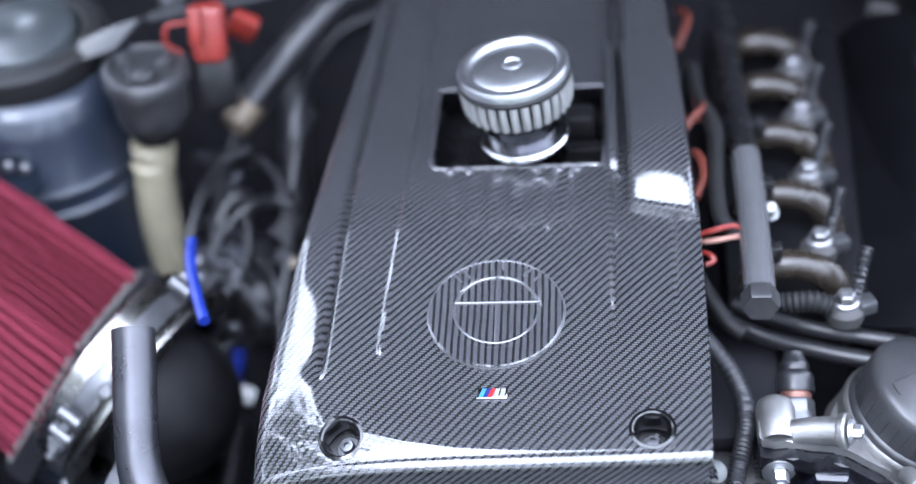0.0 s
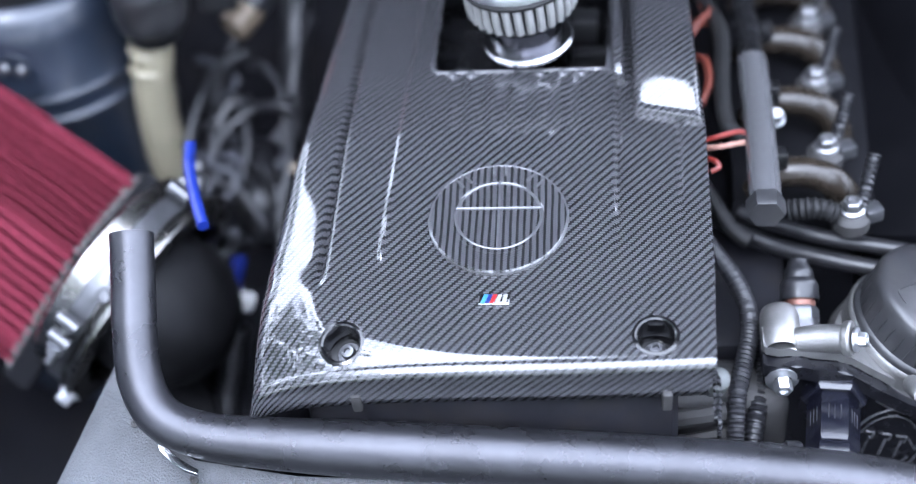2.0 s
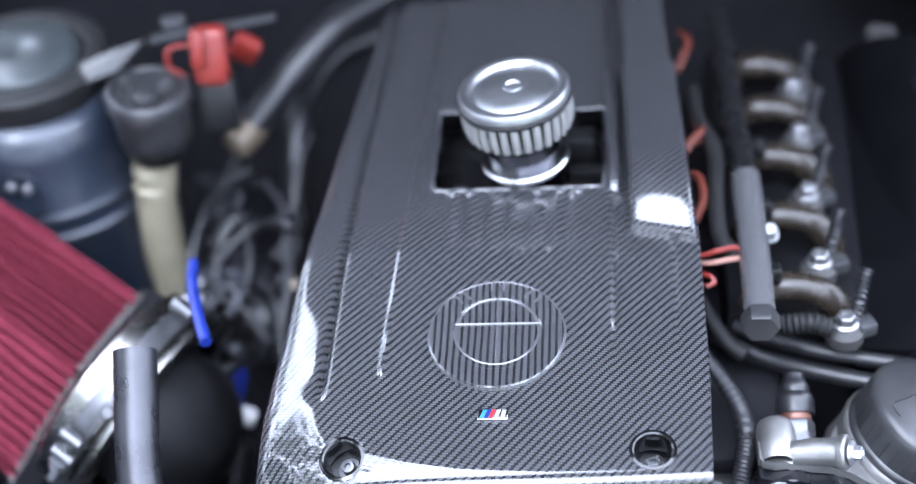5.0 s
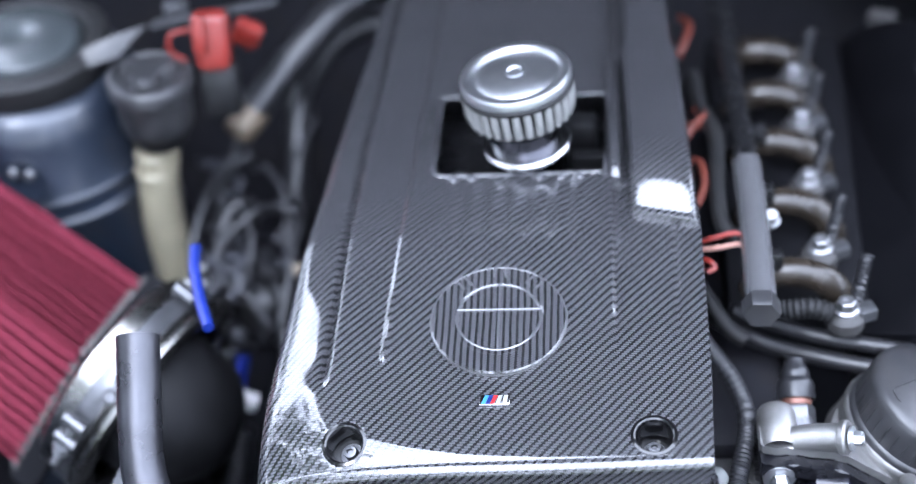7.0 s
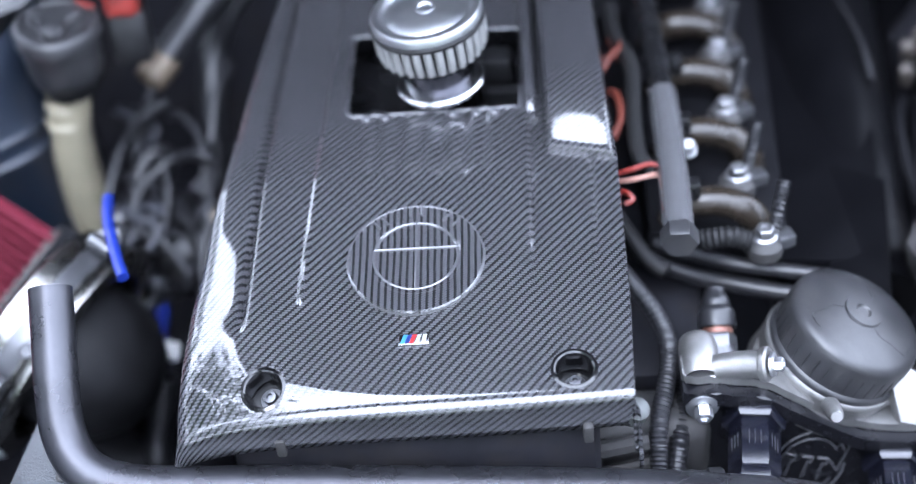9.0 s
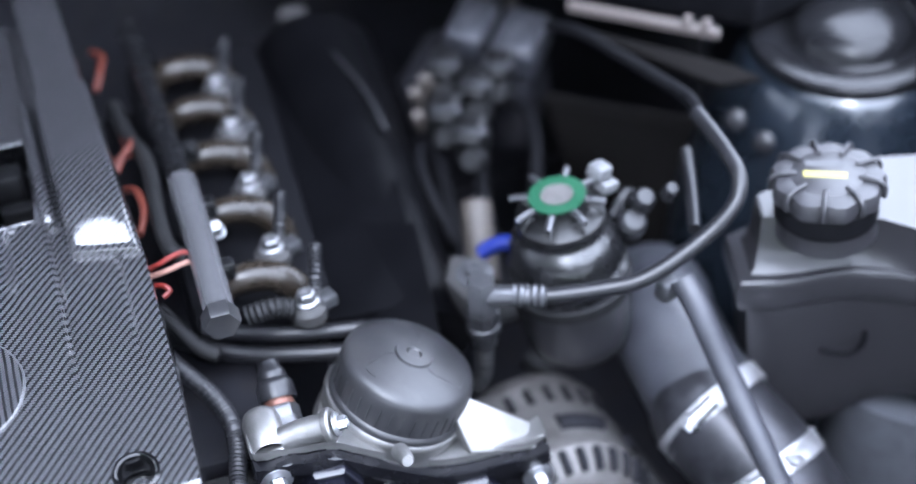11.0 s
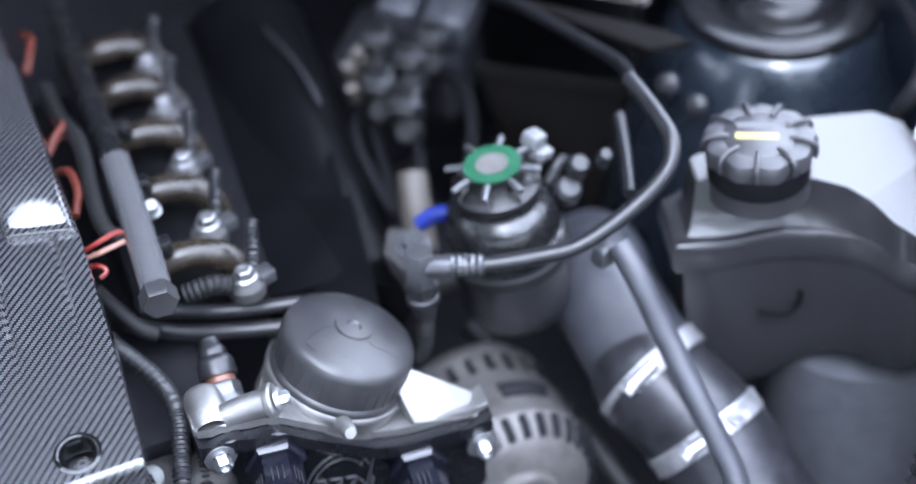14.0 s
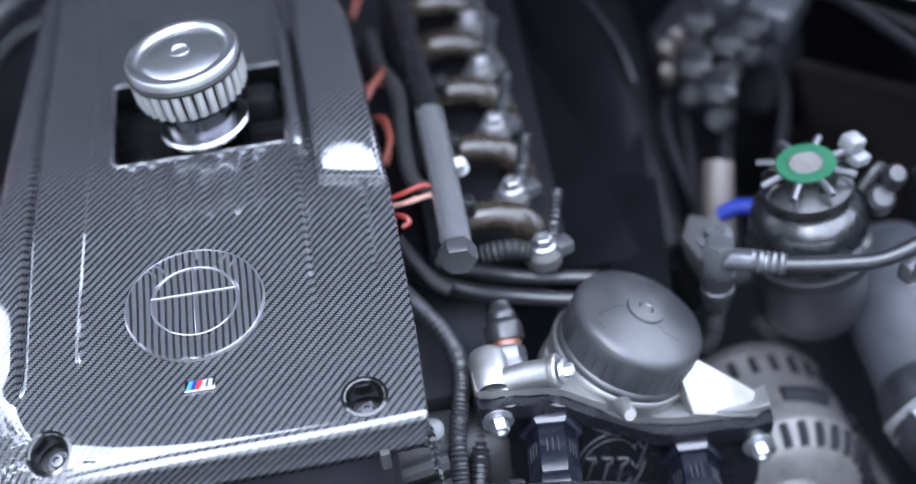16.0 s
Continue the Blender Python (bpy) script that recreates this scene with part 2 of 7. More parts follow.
def carbon_cloth(name, tow=0.00146, turn=-2.5):
    """2 x 2 twill of black tows under clear lacquer, laid out along the UV metres."""
    m = bpy.data.materials.new(name)
    m.use_nodes = True
    n, l = m.node_tree.nodes, m.node_tree.links
    b = n["Principled BSDF"]

    def calc(op, a, c=None):
        k = n.new("ShaderNodeMath")
        k.operation = op
        for i, v in enumerate((a, c)):
            if v is None:
                continue
            if isinstance(v, (int, float)):
                k.inputs[i].default_value = v
            else:
                l.new(v, k.inputs[i])
        return k.outputs[0]

    uv = n.new("ShaderNodeUVMap")
    uv.uv_map = "cloth"
    warp = n.new("ShaderNodeTexNoise")
    warp.inputs["Scale"].default_value, warp.inputs["Detail"].default_value = 25, 2
    l.new(uv.outputs[0], warp.inputs["Vector"])
    add = n.new("ShaderNodeVectorMath")
    add.operation = "MULTIPLY_ADD"
    add.inputs[1].default_value = (0.0016, 0.0016, 0)
    l.new(warp.outputs["Color"], add.inputs[0])
    l.new(uv.outputs[0], add.inputs[2])
    turned = n.new("ShaderNodeMapping")
    turned.inputs["Rotation"].default_value = (0, 0, radians(turn))
    turned.inputs["Scale"].default_value = (1 / tow, 1 / tow, 1)
    l.new(add.outputs[0], turned.inputs["Vector"])
    sep = n.new("ShaderNodeSeparateXYZ")
    l.new(turned.outputs[0], sep.inputs[0])
    u, v = sep.outputs[0], sep.outputs[1]
    iu, iv = calc("FLOOR", u), calc("FLOOR", v)
    fu, fv = calc("SUBTRACT", u, iu), calc("SUBTRACT", v, iv)
    # floats two tows long, stepped by one from row to row, swelling over their neighbours and rounded at the ends
    swell = calc("MULTIPLY", calc("POWER", calc("SUBTRACT", calc("MULTIPLY", fv, 2), 1), 2), 0.45)
    over = calc("LESS_THAN", calc("FLOORED_MODULO", calc("ADD", calc("SUBTRACT", u, iv), 0.25), 4), calc("SUBTRACT", 2.42, swell))
    # height of the tow on top: rounded across its width
    def hump(f):
        return calc("SUBTRACT", 1, calc("MULTIPLY", calc("POWER", calc("ABSOLUTE", calc("SUBTRACT", f, 0.5)), 2), 4))
    mixh = n.new("ShaderNodeMix")
    l.new(over, mixh.inputs["Factor"])
    l.new(hump(fu), mixh.inputs["A"])
    l.new(hump(fv), mixh.inputs["B"])
    height = mixh.outputs["Result"]
    strand = n.new("ShaderNodeTexNoise")
    strand.inputs["Scale"].default_value, strand.inputs["Detail"].default_value = 2.5, 4
    l.new(turned.outputs[0], strand.inputs["Vector"])
    # sheen put into the base colour: floats one way paler, tow edges shaded
    ramp = n.new("ShaderNodeMix")
    ramp.data_type = "RGBA"
    ramp.inputs["A"].default_value = (0.0030, 0.0030, 0.0035, 1)
    ramp.inputs["B"].default_value = (0.050, 0.050, 0.055, 1)
    tone = calc("MULTIPLY", calc("MULTIPLY", calc("ADD", 0.14, calc("MULTIPLY", over, 0.86)), calc("ADD", 0.16, calc("MULTIPLY", height, 0.84))), calc("ADD", 0.55, calc("MULTIPLY", strand.outputs["Fac"], 0.9)))
    l.new(tone, ramp.inputs["Factor"])
    l.new(ramp.outputs["Result"], b.inputs["Base Color"])
    b.inputs["Roughness"].default_value = 0.38
    b.inputs["Specular IOR Level"].default_value = 0.12
    b.inputs["Coat Weight"].default_value = 1.0
    b.inputs["Coat IOR"].default_value = 1.72
    b.inputs["Coat Roughness"].default_value = 0.03
    bp = n.new("ShaderNodeBump")
    bp.inputs["Strength"].default_value, bp.inputs["Distance"].default_value = 0.4, 0.00015
    l.new(height, bp.inputs["Height"])
    l.new(bp.outputs["Normal"], b.inputs["Normal"])
    # lacquer with slight waves
    wave = n.new("ShaderNodeTexNoise")
    wave.inputs["Scale"].default_value, wave.inputs["Detail"].default_value = 60, 2
    l.new(uv.outputs[0], wave.inputs["Vector"])
    bc = n.new("ShaderNodeBump")
    bc.inputs["Strength"].default_value, bc.inputs["Distance"].default_value = 0.10, 0.0006
    l.new(wave.outputs["Fac"], bc.inputs["Height"])
    l.new(bc.outputs["Normal"], b.inputs["Coat Normal"])
    return m


CARBON = carbon_cloth("carbon_twill")
PLASTIC = material("black_plastic", (0.0065, 0.0065, 0.007), 0.38, bump=0.06, spec=0.35)
SATIN = material("satin_black_paint", (0.0063, 0.0063, 0.007), 0.26, bump=0.05, coat=0.3)
RUBBER = material("black_rubber", (0.006, 0.006, 0.0065), 0.6, bump=0.08, dirt=(0.014, 0.013, 0.012), dirt_amount=0.35, spec=0.25)
HOSE = material("grey_rubber_hose", (0.0105, 0.0105, 0.012), 0.32, bump=0.07, dirt=(0.022, 0.021, 0.02), dirt_amount=0.3, spec=0.35)
DARK = material("dark_bay_metal", (0.0095, 0.0095, 0.0118), 0.6, bump=0.05, dirt=(0.016, 0.014, 0.0125), dirt_amount=0.5, spec=0.10)
ALLOY = material("cast_aluminium", (0.22, 0.217, 0.213), 0.44, 0.85, 0.14, 70, 0.16, dirt=(0.13, 0.125, 0.12), dirt_amount=0.45)
ROUGHALLOY = material("rough_cast_alloy", (0.105, 0.10, 0.097), 0.55, 0.4, 0.15, 80, 0.14, dirt=(0.04, 0.035, 0.03), dirt_amount=0.5, spec=0.3)
ZINC = material("zinc_plate", (0.56, 0.57, 0.59), 0.40, 1.0, 0.1, 200, 0.03)
ANODISED = material("black_anodised", (0.0055, 0.0055, 0.007), 0.26, 0.1, 0.06, 60, 0.01, spec=0.4)
FITTING = material("blue_black_fitting", (0.0040, 0.0042, 0.0075), 0.20, 0.0, 0.2, 120, 0.02, spec=0.55)
PAINT = material("dark_blue_paint", (0.0100, 0.0150, 0.028), 0.32, 0.4, 0.15, 30, 0.02, coat=0.5)
GREYBLUE = material("dusty_blue_paint", (0.0098, 0.014, 0.0238), 0.4, 0.2, 0.2, 25, 0.04, coat=0.3, dirt=(0.03, 0.03, 0.03), dirt_amount=0.4)
REDCOTTON = material("red_cotton_gauze", (0.118, 0.0170, 0.0300), 0.9, 0.0, 0.3, 250, 0.35, fine=2500, spec=0.1)
REDPLASTIC = material("red_plastic", (0.135, 0.013, 0.009), 0.4, 0.0, 0.12, 60, 0.03)
CREAM = material("yellowed_white_plastic", (0.20, 0.18, 0.125), 0.5, 0.0, 0.12, 40, 0.04)
WHITE = material("white_plastic", (0.55, 0.55, 0.54), 0.4, 0.0, 0.06, 60, 0.03)
BLUE = material("blue_silicone", (0.007, 0.016, 0.14), 0.4, 0.0, 0.12, 60, 0.03)
ORANGE = material("orange_red_wire", (0.075, 0.014, 0.007), 0.5, 0.0, 0.15, 80, 0.03)
PINK = material("pale_wire", (0.252, 0.133, 0.105), 0.5, 0.0, 0.12, 80, 0.03)
BRASS = material("tarnished_brass", (0.115, 0.090, 0.062), 0.5, 0.3, 0.2, 90, 0.05)
COPPER = material("copper_seal", (0.12, 0.055, 0.04), 0.45, 0.5, 0.2, 90, 0.05)
GREEN = material("green_print", (0.008, 0.050, 0.024), 0.45, 0.0, 0.1, 60, 0.02)
YELLOW = material("yellow_print", (0.24, 0.21, 0.045), 0.45, 0.0, 0.08, 60, 0.02)
GREYPRINT = material("pale_grey_print", (0.075, 0.075, 0.080), 0.4, 0.0, 0.08, 60, 0.02)
STRIPE_LIGHT = material("light_blue_enamel", (0.03, 0.12, 0.26), 0.3, 0.0, 0.05, 60, 0.0, coat=0.6)
STRIPE_DARK = material("dark_blue_enamel", (0.004, 0.012, 0.08), 0.3, 0.0, 0.05, 60, 0.0, coat=0.6)
STRIPE_RED = material("red_enamel", (0.22, 0.008, 0.010), 0.3, 0.0, 0.05, 60, 0.0, coat=0.6)
GREYSHEET = material("grey_textured_sheet", (0.060, 0.062, 0.067), 0.46, 0.0, 0.22, 45, 1.0, fine=900)
SEAL = material("grey_painted_tube", (0.037, 0.037, 0.042), 0.28, 0.70, 0.22, 30, 0.10, fine=2200)
TANK = material("charcoal_tank_plastic", (0.0170, 0.0165, 0.0185), 0.34, 0.0, 0.12, 50, 0.06, coat=0.35)
TOWERPAINT = material("dark_teal_paint", (0.0100, 0.0140, 0.0205), 0.28, 0.25, 0.18, 20, 0.02, coat=0.6)
LAMPSHELL = material("pale_grey_plastic", (0.21, 0.212, 0.215), 0.4, 0.0, 0.08, 40, 0.05)
GRASS = material("grass", (0.0275, 0.0415, 0.0095), 0.8, 0.0, 0.75, 11, 0.2, fine=40)
# paler, duller and more mottled than PAINT, without its coat
RAILBLUE = material("mottled_rail_paint", (0.016, 0.027, 0.050), 0.46, 0.1, 0.25, 30, 0.03, dirt=(0.035, 0.04, 0.05), dirt_amount=0.4, spec=0.30)
PALESTRIP = material("pale_cowl_strip", (0.085, 0.072, 0.066), 0.55, 0.0, 0.1, 60, 0.03)
# BROWN coats the dusty shield and also paints the shade in the rail's holes
BROWN = material("dust_shield_and_hole_shade", (0.0042, 0.0036, 0.0034), 0.8, 0.0, 0.4, 30, 0.1, spec=0.1)
SPUN = material("spun_aluminium", (0.44, 0.45, 0.47), 0.40, 1.0, 0.08, 90, 0.05)
BRUSHED = material("brushed_aluminium", (0.62, 0.62, 0.64), 0.22, 1.0, 0.06, 120, 0.05)
RAILPAINT = material("grey_rail_paint", (0.135, 0.135, 0.143), 0.18, 0.6, 0.08, 25, 0.01)
LEAF = material("leaf", (0.045, 0.085, 0.025), 0.6, 0.0, 0.4, 2, 0.0)
BARK = material("bark", (0.06, 0.045, 0.035), 0.9, 0.0, 0.3, 8, 0.3, fine=60)
WORNCHROME = material("worn_plated_steel", (0.105, 0.102, 0.098), 0.34, 0.7, 0.5, 35, 0.06, dirt=(0.055, 0.038, 0.022), dirt_amount=0.8)
MATTE = material("matte_black_plastic", (0.0038, 0.0038, 0.0047), 0.6, bump=0.06, spec=0.07)
RUNNER = material("satin_manifold_coat", (0.0150, 0.0118, 0.0088), 0.26, bump=0.04, spec=0.36)
PLENUM = material("smooth_black_plenum", (0.0020, 0.0020, 0.0025), 0.32, 0.0, 0.2, 30, 0.02, spec=0.06)
LAMP = material("bright_grey_lamp_plastic", (0.085, 0.0865, 0.090), 0.42, 0.0, 0.08, 40, 0.06)
PLEATWHITE = material("off_white_pleat", (0.13, 0.13, 0.127), 0.6, 0.0, 0.10, 60, 0.05)
DUCT = material("smooth_grey_duct", (0.030, 0.031, 0.037), 0.42, bump=0.05)
CASTGREY = material("dull_cast_bracket", (0.036, 0.035, 0.035), 0.6, 0.2, 0.2, 60, 0.14, dirt=(0.02, 0.018, 0.016), dirt_amount=0.5, spec=0.25)
STEELGREY = material("grey_plated_fitting", (0.085, 0.086, 0.092), 0.32, 0.7, 0.15, 80, 0.05)
EARWHITE = material("white_lug_plastic", (0.42, 0.42, 0.42), 0.45, 0.0, 0.08, 60, 0.03)
STEELSLEEVE = material("grey_nylon_conduit", (0.0155, 0.0155, 0.0175), 0.42, bump=0.06, spec=0.4)
CAPPLASTIC = material("worn_grey_plastic", (0.017, 0.017, 0.0185), 0.35, bump=0.06, spec=0.4, dirt=(0.034, 0.033, 0.033), dirt_amount=0.55)
AIRDUCT = material("pale_grey_air_duct", (0.075, 0.078, 0.088), 0.38, bump=0.05)
PALERUBBER = material("pale_grey_rubber", (0.034, 0.037, 0.036), 0.5, bump=0.05)
GLOSSBLACK = material("black_lacquer", (0.004, 0.004, 0.0045), 0.12, 0.0, 0.1, 60, 0.0, spec=0.5)
CLAMPSTEEL = material("worn_clamp_steel", (0.34, 0.34, 0.35), 0.5, 0.8, 0.3, 70, 0.08)
SOOTY = material("sooty_rubber", (0.0062, 0.0062, 0.0070), 0.6, 0.0, 0.4, 40, 0.08, spec=0.15)
COUPLER = material("brushed_coupling", (0.026, 0.026, 0.030), 0.36, 0.5, 0.5, 60, 0.04)
DARKCHROME = material("smoky_chrome", (0.060, 0.060, 0.068), 0.20, 1.0, 0.3, 50, 0.0)
POLISHED = material("stained_polished_steel", (0.26, 0.255, 0.245), 0.27, 1.0, 0.25, 22, 0.03, dirt=(0.10, 0.07, 0.04), dirt_amount=0.8)
GLOSSDOME = material("glossy_black_cap", (0.0070, 0.0070, 0.0080), 0.22, 0.0, 0.15, 40, 0.0, spec=0.22)
CAPTANK = material("scuffed_cap_plastic", (0.020, 0.0195, 0.022), 0.42, 0.0, 0.2, 60, 0.05, dirt=(0.05, 0.05, 0.05), dirt_amount=0.35)
YELLOWTAPE = material("dull_yellow_tape", (0.10, 0.065, 0.012), 0.6, 0.0, 0.15, 60, 0.03)
DIMPRINT = material("dim_grey_print", (0.030, 0.030, 0.033), 0.4, 0.0, 0.08, 60, 0.02)
PALECAP = material("dusty_pale_cap", (0.026, 0.030, 0.032), 0.32, 0.0, 0.25, 25, 0.03)
SLEEVE = material("brown_rubber_sleeve", (0.045, 0.038, 0.032), 0.6, 0.0, 0.2, 60, 0.05)
INJECTOR = material("dull_plated_nut", (0.26, 0.26, 0.27), 0.36, 0.9, 0.15, 90, 0.05)
LINING = material("bonnet_felt", (0.006, 0.006, 0.0075), 0.85, 0.0, 0.25, 30, 0.3, spec=0.15)
BADGEMETAL = material("badge_plating", (0.25, 0.25, 0.26), 0.2, 1.0, 0.04, 60, 0.0)
LACQUERWHITE = material("white_enamel", (0.16, 0.16, 0.16), 0.3, 0.0, 0.05, 60, 0.0, coat=0.6)

# ---- the setting: ground, car shell, bay ----
ground = sheet(lambda u, v: Vector(((u - 0.5) * 240, (v - 0.5) * 240, 0.02 * noise.noise(Vector((u * 300, v * 300, 0))))), 60, 60)
solid("ground", ground, GRASS, "bright sunlit lawn of short green grass", "lawn", kind="structure")

# bay: undertray, firewall, side aprons, front carrier
solid("bay_floor", block((0.05, 0.85, 0.44), (1.5, 1.3, 0.04), bevel=0.004), DARK, "dark dirty undertray below the engine", "undertray", kind="structure")
solid("wall_firewall", block((0.05, 1.42, 0.555), (1.5, 0.05, 1.11), bevel=0.006), DARK, "dark firewall behind the engine", "firewall", kind="structure")
solid("wall_apron_left", block((-0.64, 0.85, 0.475), (0.04, 1.09, 0.95), bevel=0.01), GREYBLUE, "dusty blue inner wing", "inner wing", kind="structure")
solid("wall_apron_right", block((0.66, 0.98, 0.395), (0.03, 0.80, 0.79), bevel=0.01), PAINT, "dark blue inner wing", "inner wing", kind="structure")
solid("wall_front", block((0.0, 0.36, 0.355), (1.3, 0.03, 0.71), bevel=0.006), DARK, "dark front carrier below the lamps", "front carrier", kind="structure")

# open bonnet, hinged at the scuttle
bonnet = thing("bonnet", (0.05, 1.45, 0.96), "open dark bonnet lined in black, propped high", "bonnet", kind="structure")
lid = sheet(lambda u, v: Vector((0.03 + (u - 0.5) * (1.34 - 0.22 * v), 1.50 - 0.64 * v + 0.03 * math.sin(v * math.pi), 0.96 + 0.76 * v - 0.05 * (2 * u - 1) ** 2)), 24, 24)
bmesh.ops.solidify(lid, geom=lid.faces[:], thickness=0.03)
part("skin", lid, LINING, bonnet)


def engine_block():
    e = thing("engine", (-0.08, 0.9, 0.46), "black cast engine block and head beneath the carbon cover", "engine")
    part("block", block((-0.085, 0.93, 0.66), (0.22, 0.50, 0.36), bevel=0.012), DARK, e)
    part("head", block((-0.085, 0.945, 0.835), (0.21, 0.41, 0.05), bevel=0.01), SATIN, e)
    part("front_case", block((-0.09, 0.765, 0.69), (0.22, 0.05, 0.18), bevel=0.012), MATTE, e)
    case = part("timing_cover", block((0.052, 0.752, 0.705), (0.088, 0.040, 0.150), (6, 0, 0), 0.014, 3), CASTGREY, e, "dull cast timing cover")
    for x, z in ((0.030, 0.770), (0.062, 0.764), (0.080, 0.735)):
        part("rib", tube([(x, 0.730, z), (x - 0.010, 0.728, z - 0.030), (x - 0.014, 0.730, z - 0.070)], 0.0045, 8, 3), CASTGREY, case)
    part("intake_flange", block((0.050, 0.98, 0.735), (0.10, 0.42, 0.09), bevel=0.008), DARK, e)
    return e


engine_block()


# leafy trees round the lawn, behind and beside the car
def tree(at, size):
    x, y, _ = at
    t = thing("tree", at, "leafy green tree at the edge of the lawn", "tree", "trees round the lawn")
    trunk = tube([(x, y, 0), (x + 0.1, y, 1.2), (x - 0.05, y + 0.1, 2.6), (x, y, 4.2)], (0.22, 0.08), 10, 4)
    limbs = [tube([(x, y, 1.8 + 0.5 * k), (x + 1.0 * math.cos(k * 2.4), y + 1.0 * math.sin(k * 2.4), 2.9 + 0.5 * k), (x + 1.9 * math.cos(k * 2.4 + 0.2), y + 1.9 * math.sin(k * 2.4 + 0.2), 3.6 + 0.5 * k)], (0.09, 0.02), 6, 3) for k in range(5)]
    part("trunk", merged(trunk, *limbs), BARK, t)
    rng = random.Random(int(abs(x * 31 + y * 17)))
    lobes = [(Vector((x + rng.uniform(-1.6, 1.6), y + rng.uniform(-1.6, 1.6), 4.2 + rng.uniform(-1.2, 2.2))), rng.uniform(0.8, 1.5)) for _ in range(12)]
    bm = bmesh.new()
    for _ in range(1500):
        c, r = rng.choice(lobes)
        d = Vector((rng.gauss(0, 1), rng.gauss(0, 1), rng.gauss(0, 1))).normalized()
        p = c + d * r * (0.55 + 0.45 * rng.random())
        m = Euler((rng.uniform(0, 6), rng.uniform(0, 6), rng.uniform(0, 6))).to_matrix()
        q = 0.16 * rng.uniform(0.6, 1.3)
        vs = [bm.verts.new(p + m @ Vector(v) * q) for v in ((-1, 0, 0), (0, -0.55, 0.1), (1, 0, 0), (0, 0.55, 0.1))]
        bm.faces.new(vs)
    part("crown", bm, LEAF, t, smooth=False)
    t.scale = (size, size, size)
    return t


first_tree = tree((-4.4, 0.9, 0), 1.0)
for x, y, k, a in ((-7.5, 5.5, 0.95, 40), (-4.3, -1.5, 1.15, 150), (-3.0, -13.0, 1.1, 260), (6.0, -12.0, 1.0, 30), (13.0, -6.0, 1.2, 200), (-10.0, -1.5, 1.3, 90), (-5.6, -4.4, 1.15, 310), (0.5, -9.0, 1.05, 120), (9.5, -9.5, 1.2, 330), (-6.0, -9.0, 1.3, 20)):
    other = copy_thing(first_tree, pose(x, y, 0, 0, 0, a))
    other.scale = (k, k, k)

# ---- carbon engine cover ----
COVER_Y, COVER_Z = (0.60, 0.66, 0.76, 0.84, 0.94, 1.2), (0.855, 0.867, 0.886, 0.899, 0.905, 0.905)
COVER_REAR, COVER_FRONT = 1.14, 0.655


def cover_z(y):
    return table(y, COVER_Y, COVER_Z)


def cover_left(y):
    return table(y, (0.64, 0.68, 0.75, 0.80, 0.90, 1.06, 1.14), (-0.224, -0.222, -0.219, -0.213, -0.203, -0.189, -0.183))


def cover_right(y):
    return table(y, (0.65, 0.74, 0.85, 1.05, 1.14), (0.045, 0.047, 0.046, 0.034, 0.030))


HOLES = ((-0.167, 0.687), (0.012, 0.688))
WELL = (-0.128, -0.012, 0.898, 0.985)


def cover_relief(x, y):
    """Steps, ribs and flutes of the top, in metres."""
    h = 0.0
    groove = table(y, (0.70, 0.729, 1.055, 1.14), (-0.186, -0.184, -0.173, -0.170))
    fade = smoothstep(0.722, 0.748, y)
    h -= 0.0032 * fade * (1 - smoothstep(groove - 0.0015, groove + 0.0035, x))
    h -= 0.0055 * fade * math.exp(-((x - groove) / 0.0024) ** 2)
    rib = table(y, (0.738, 0.9, 1.1), (-0.1485, -0.142, -0.135))
    h += 0.0022 * smoothstep(0.735, 0.83, y) * smoothstep(rib - 0.0016, rib + 0.0016, x) * (1 - smoothstep(-0.012, -0.006, x))
    # the rib's end stands proud and runs out towards the rear
    h += 0.0024 * smoothstep(0.7375, 0.7500, y) * (1 - smoothstep(0.765, 0.84, y)) * math.exp(-((x - rib) / 0.0014) ** 2)
    for edge, deep in ((-0.0085, 0.0022), (0.0295, 0.0016)):
        h -= deep * smoothstep(0.725, 0.80, y) * math.exp(-((x - edge) / 0.0016) ** 2)
    h -= 0.0016 * smoothstep(0.725, 0.83, y) * smoothstep(-0.010, -0.007, x)
    if -0.118 < x < -0.028 and 0.800 < y < 0.90:
        h += 0.0009 * smoothstep(0.800, 0.885, y) * (1 - smoothstep(0.89, 0.899, y)) * math.sin((x + 0.118) / 0.0140 * 2 * math.pi) * smoothstep(-0.118, -0.112, x) * (1 - smoothstep(-0.034, -0.028, x))
    return h


def soft_ramp(d, w):
    """0 before d = 0, then d, with a bend of about w metres."""
    q = d / w
    return d if q > 30 else 0.0 if q < -30 else w * math.log1p(math.exp(q))


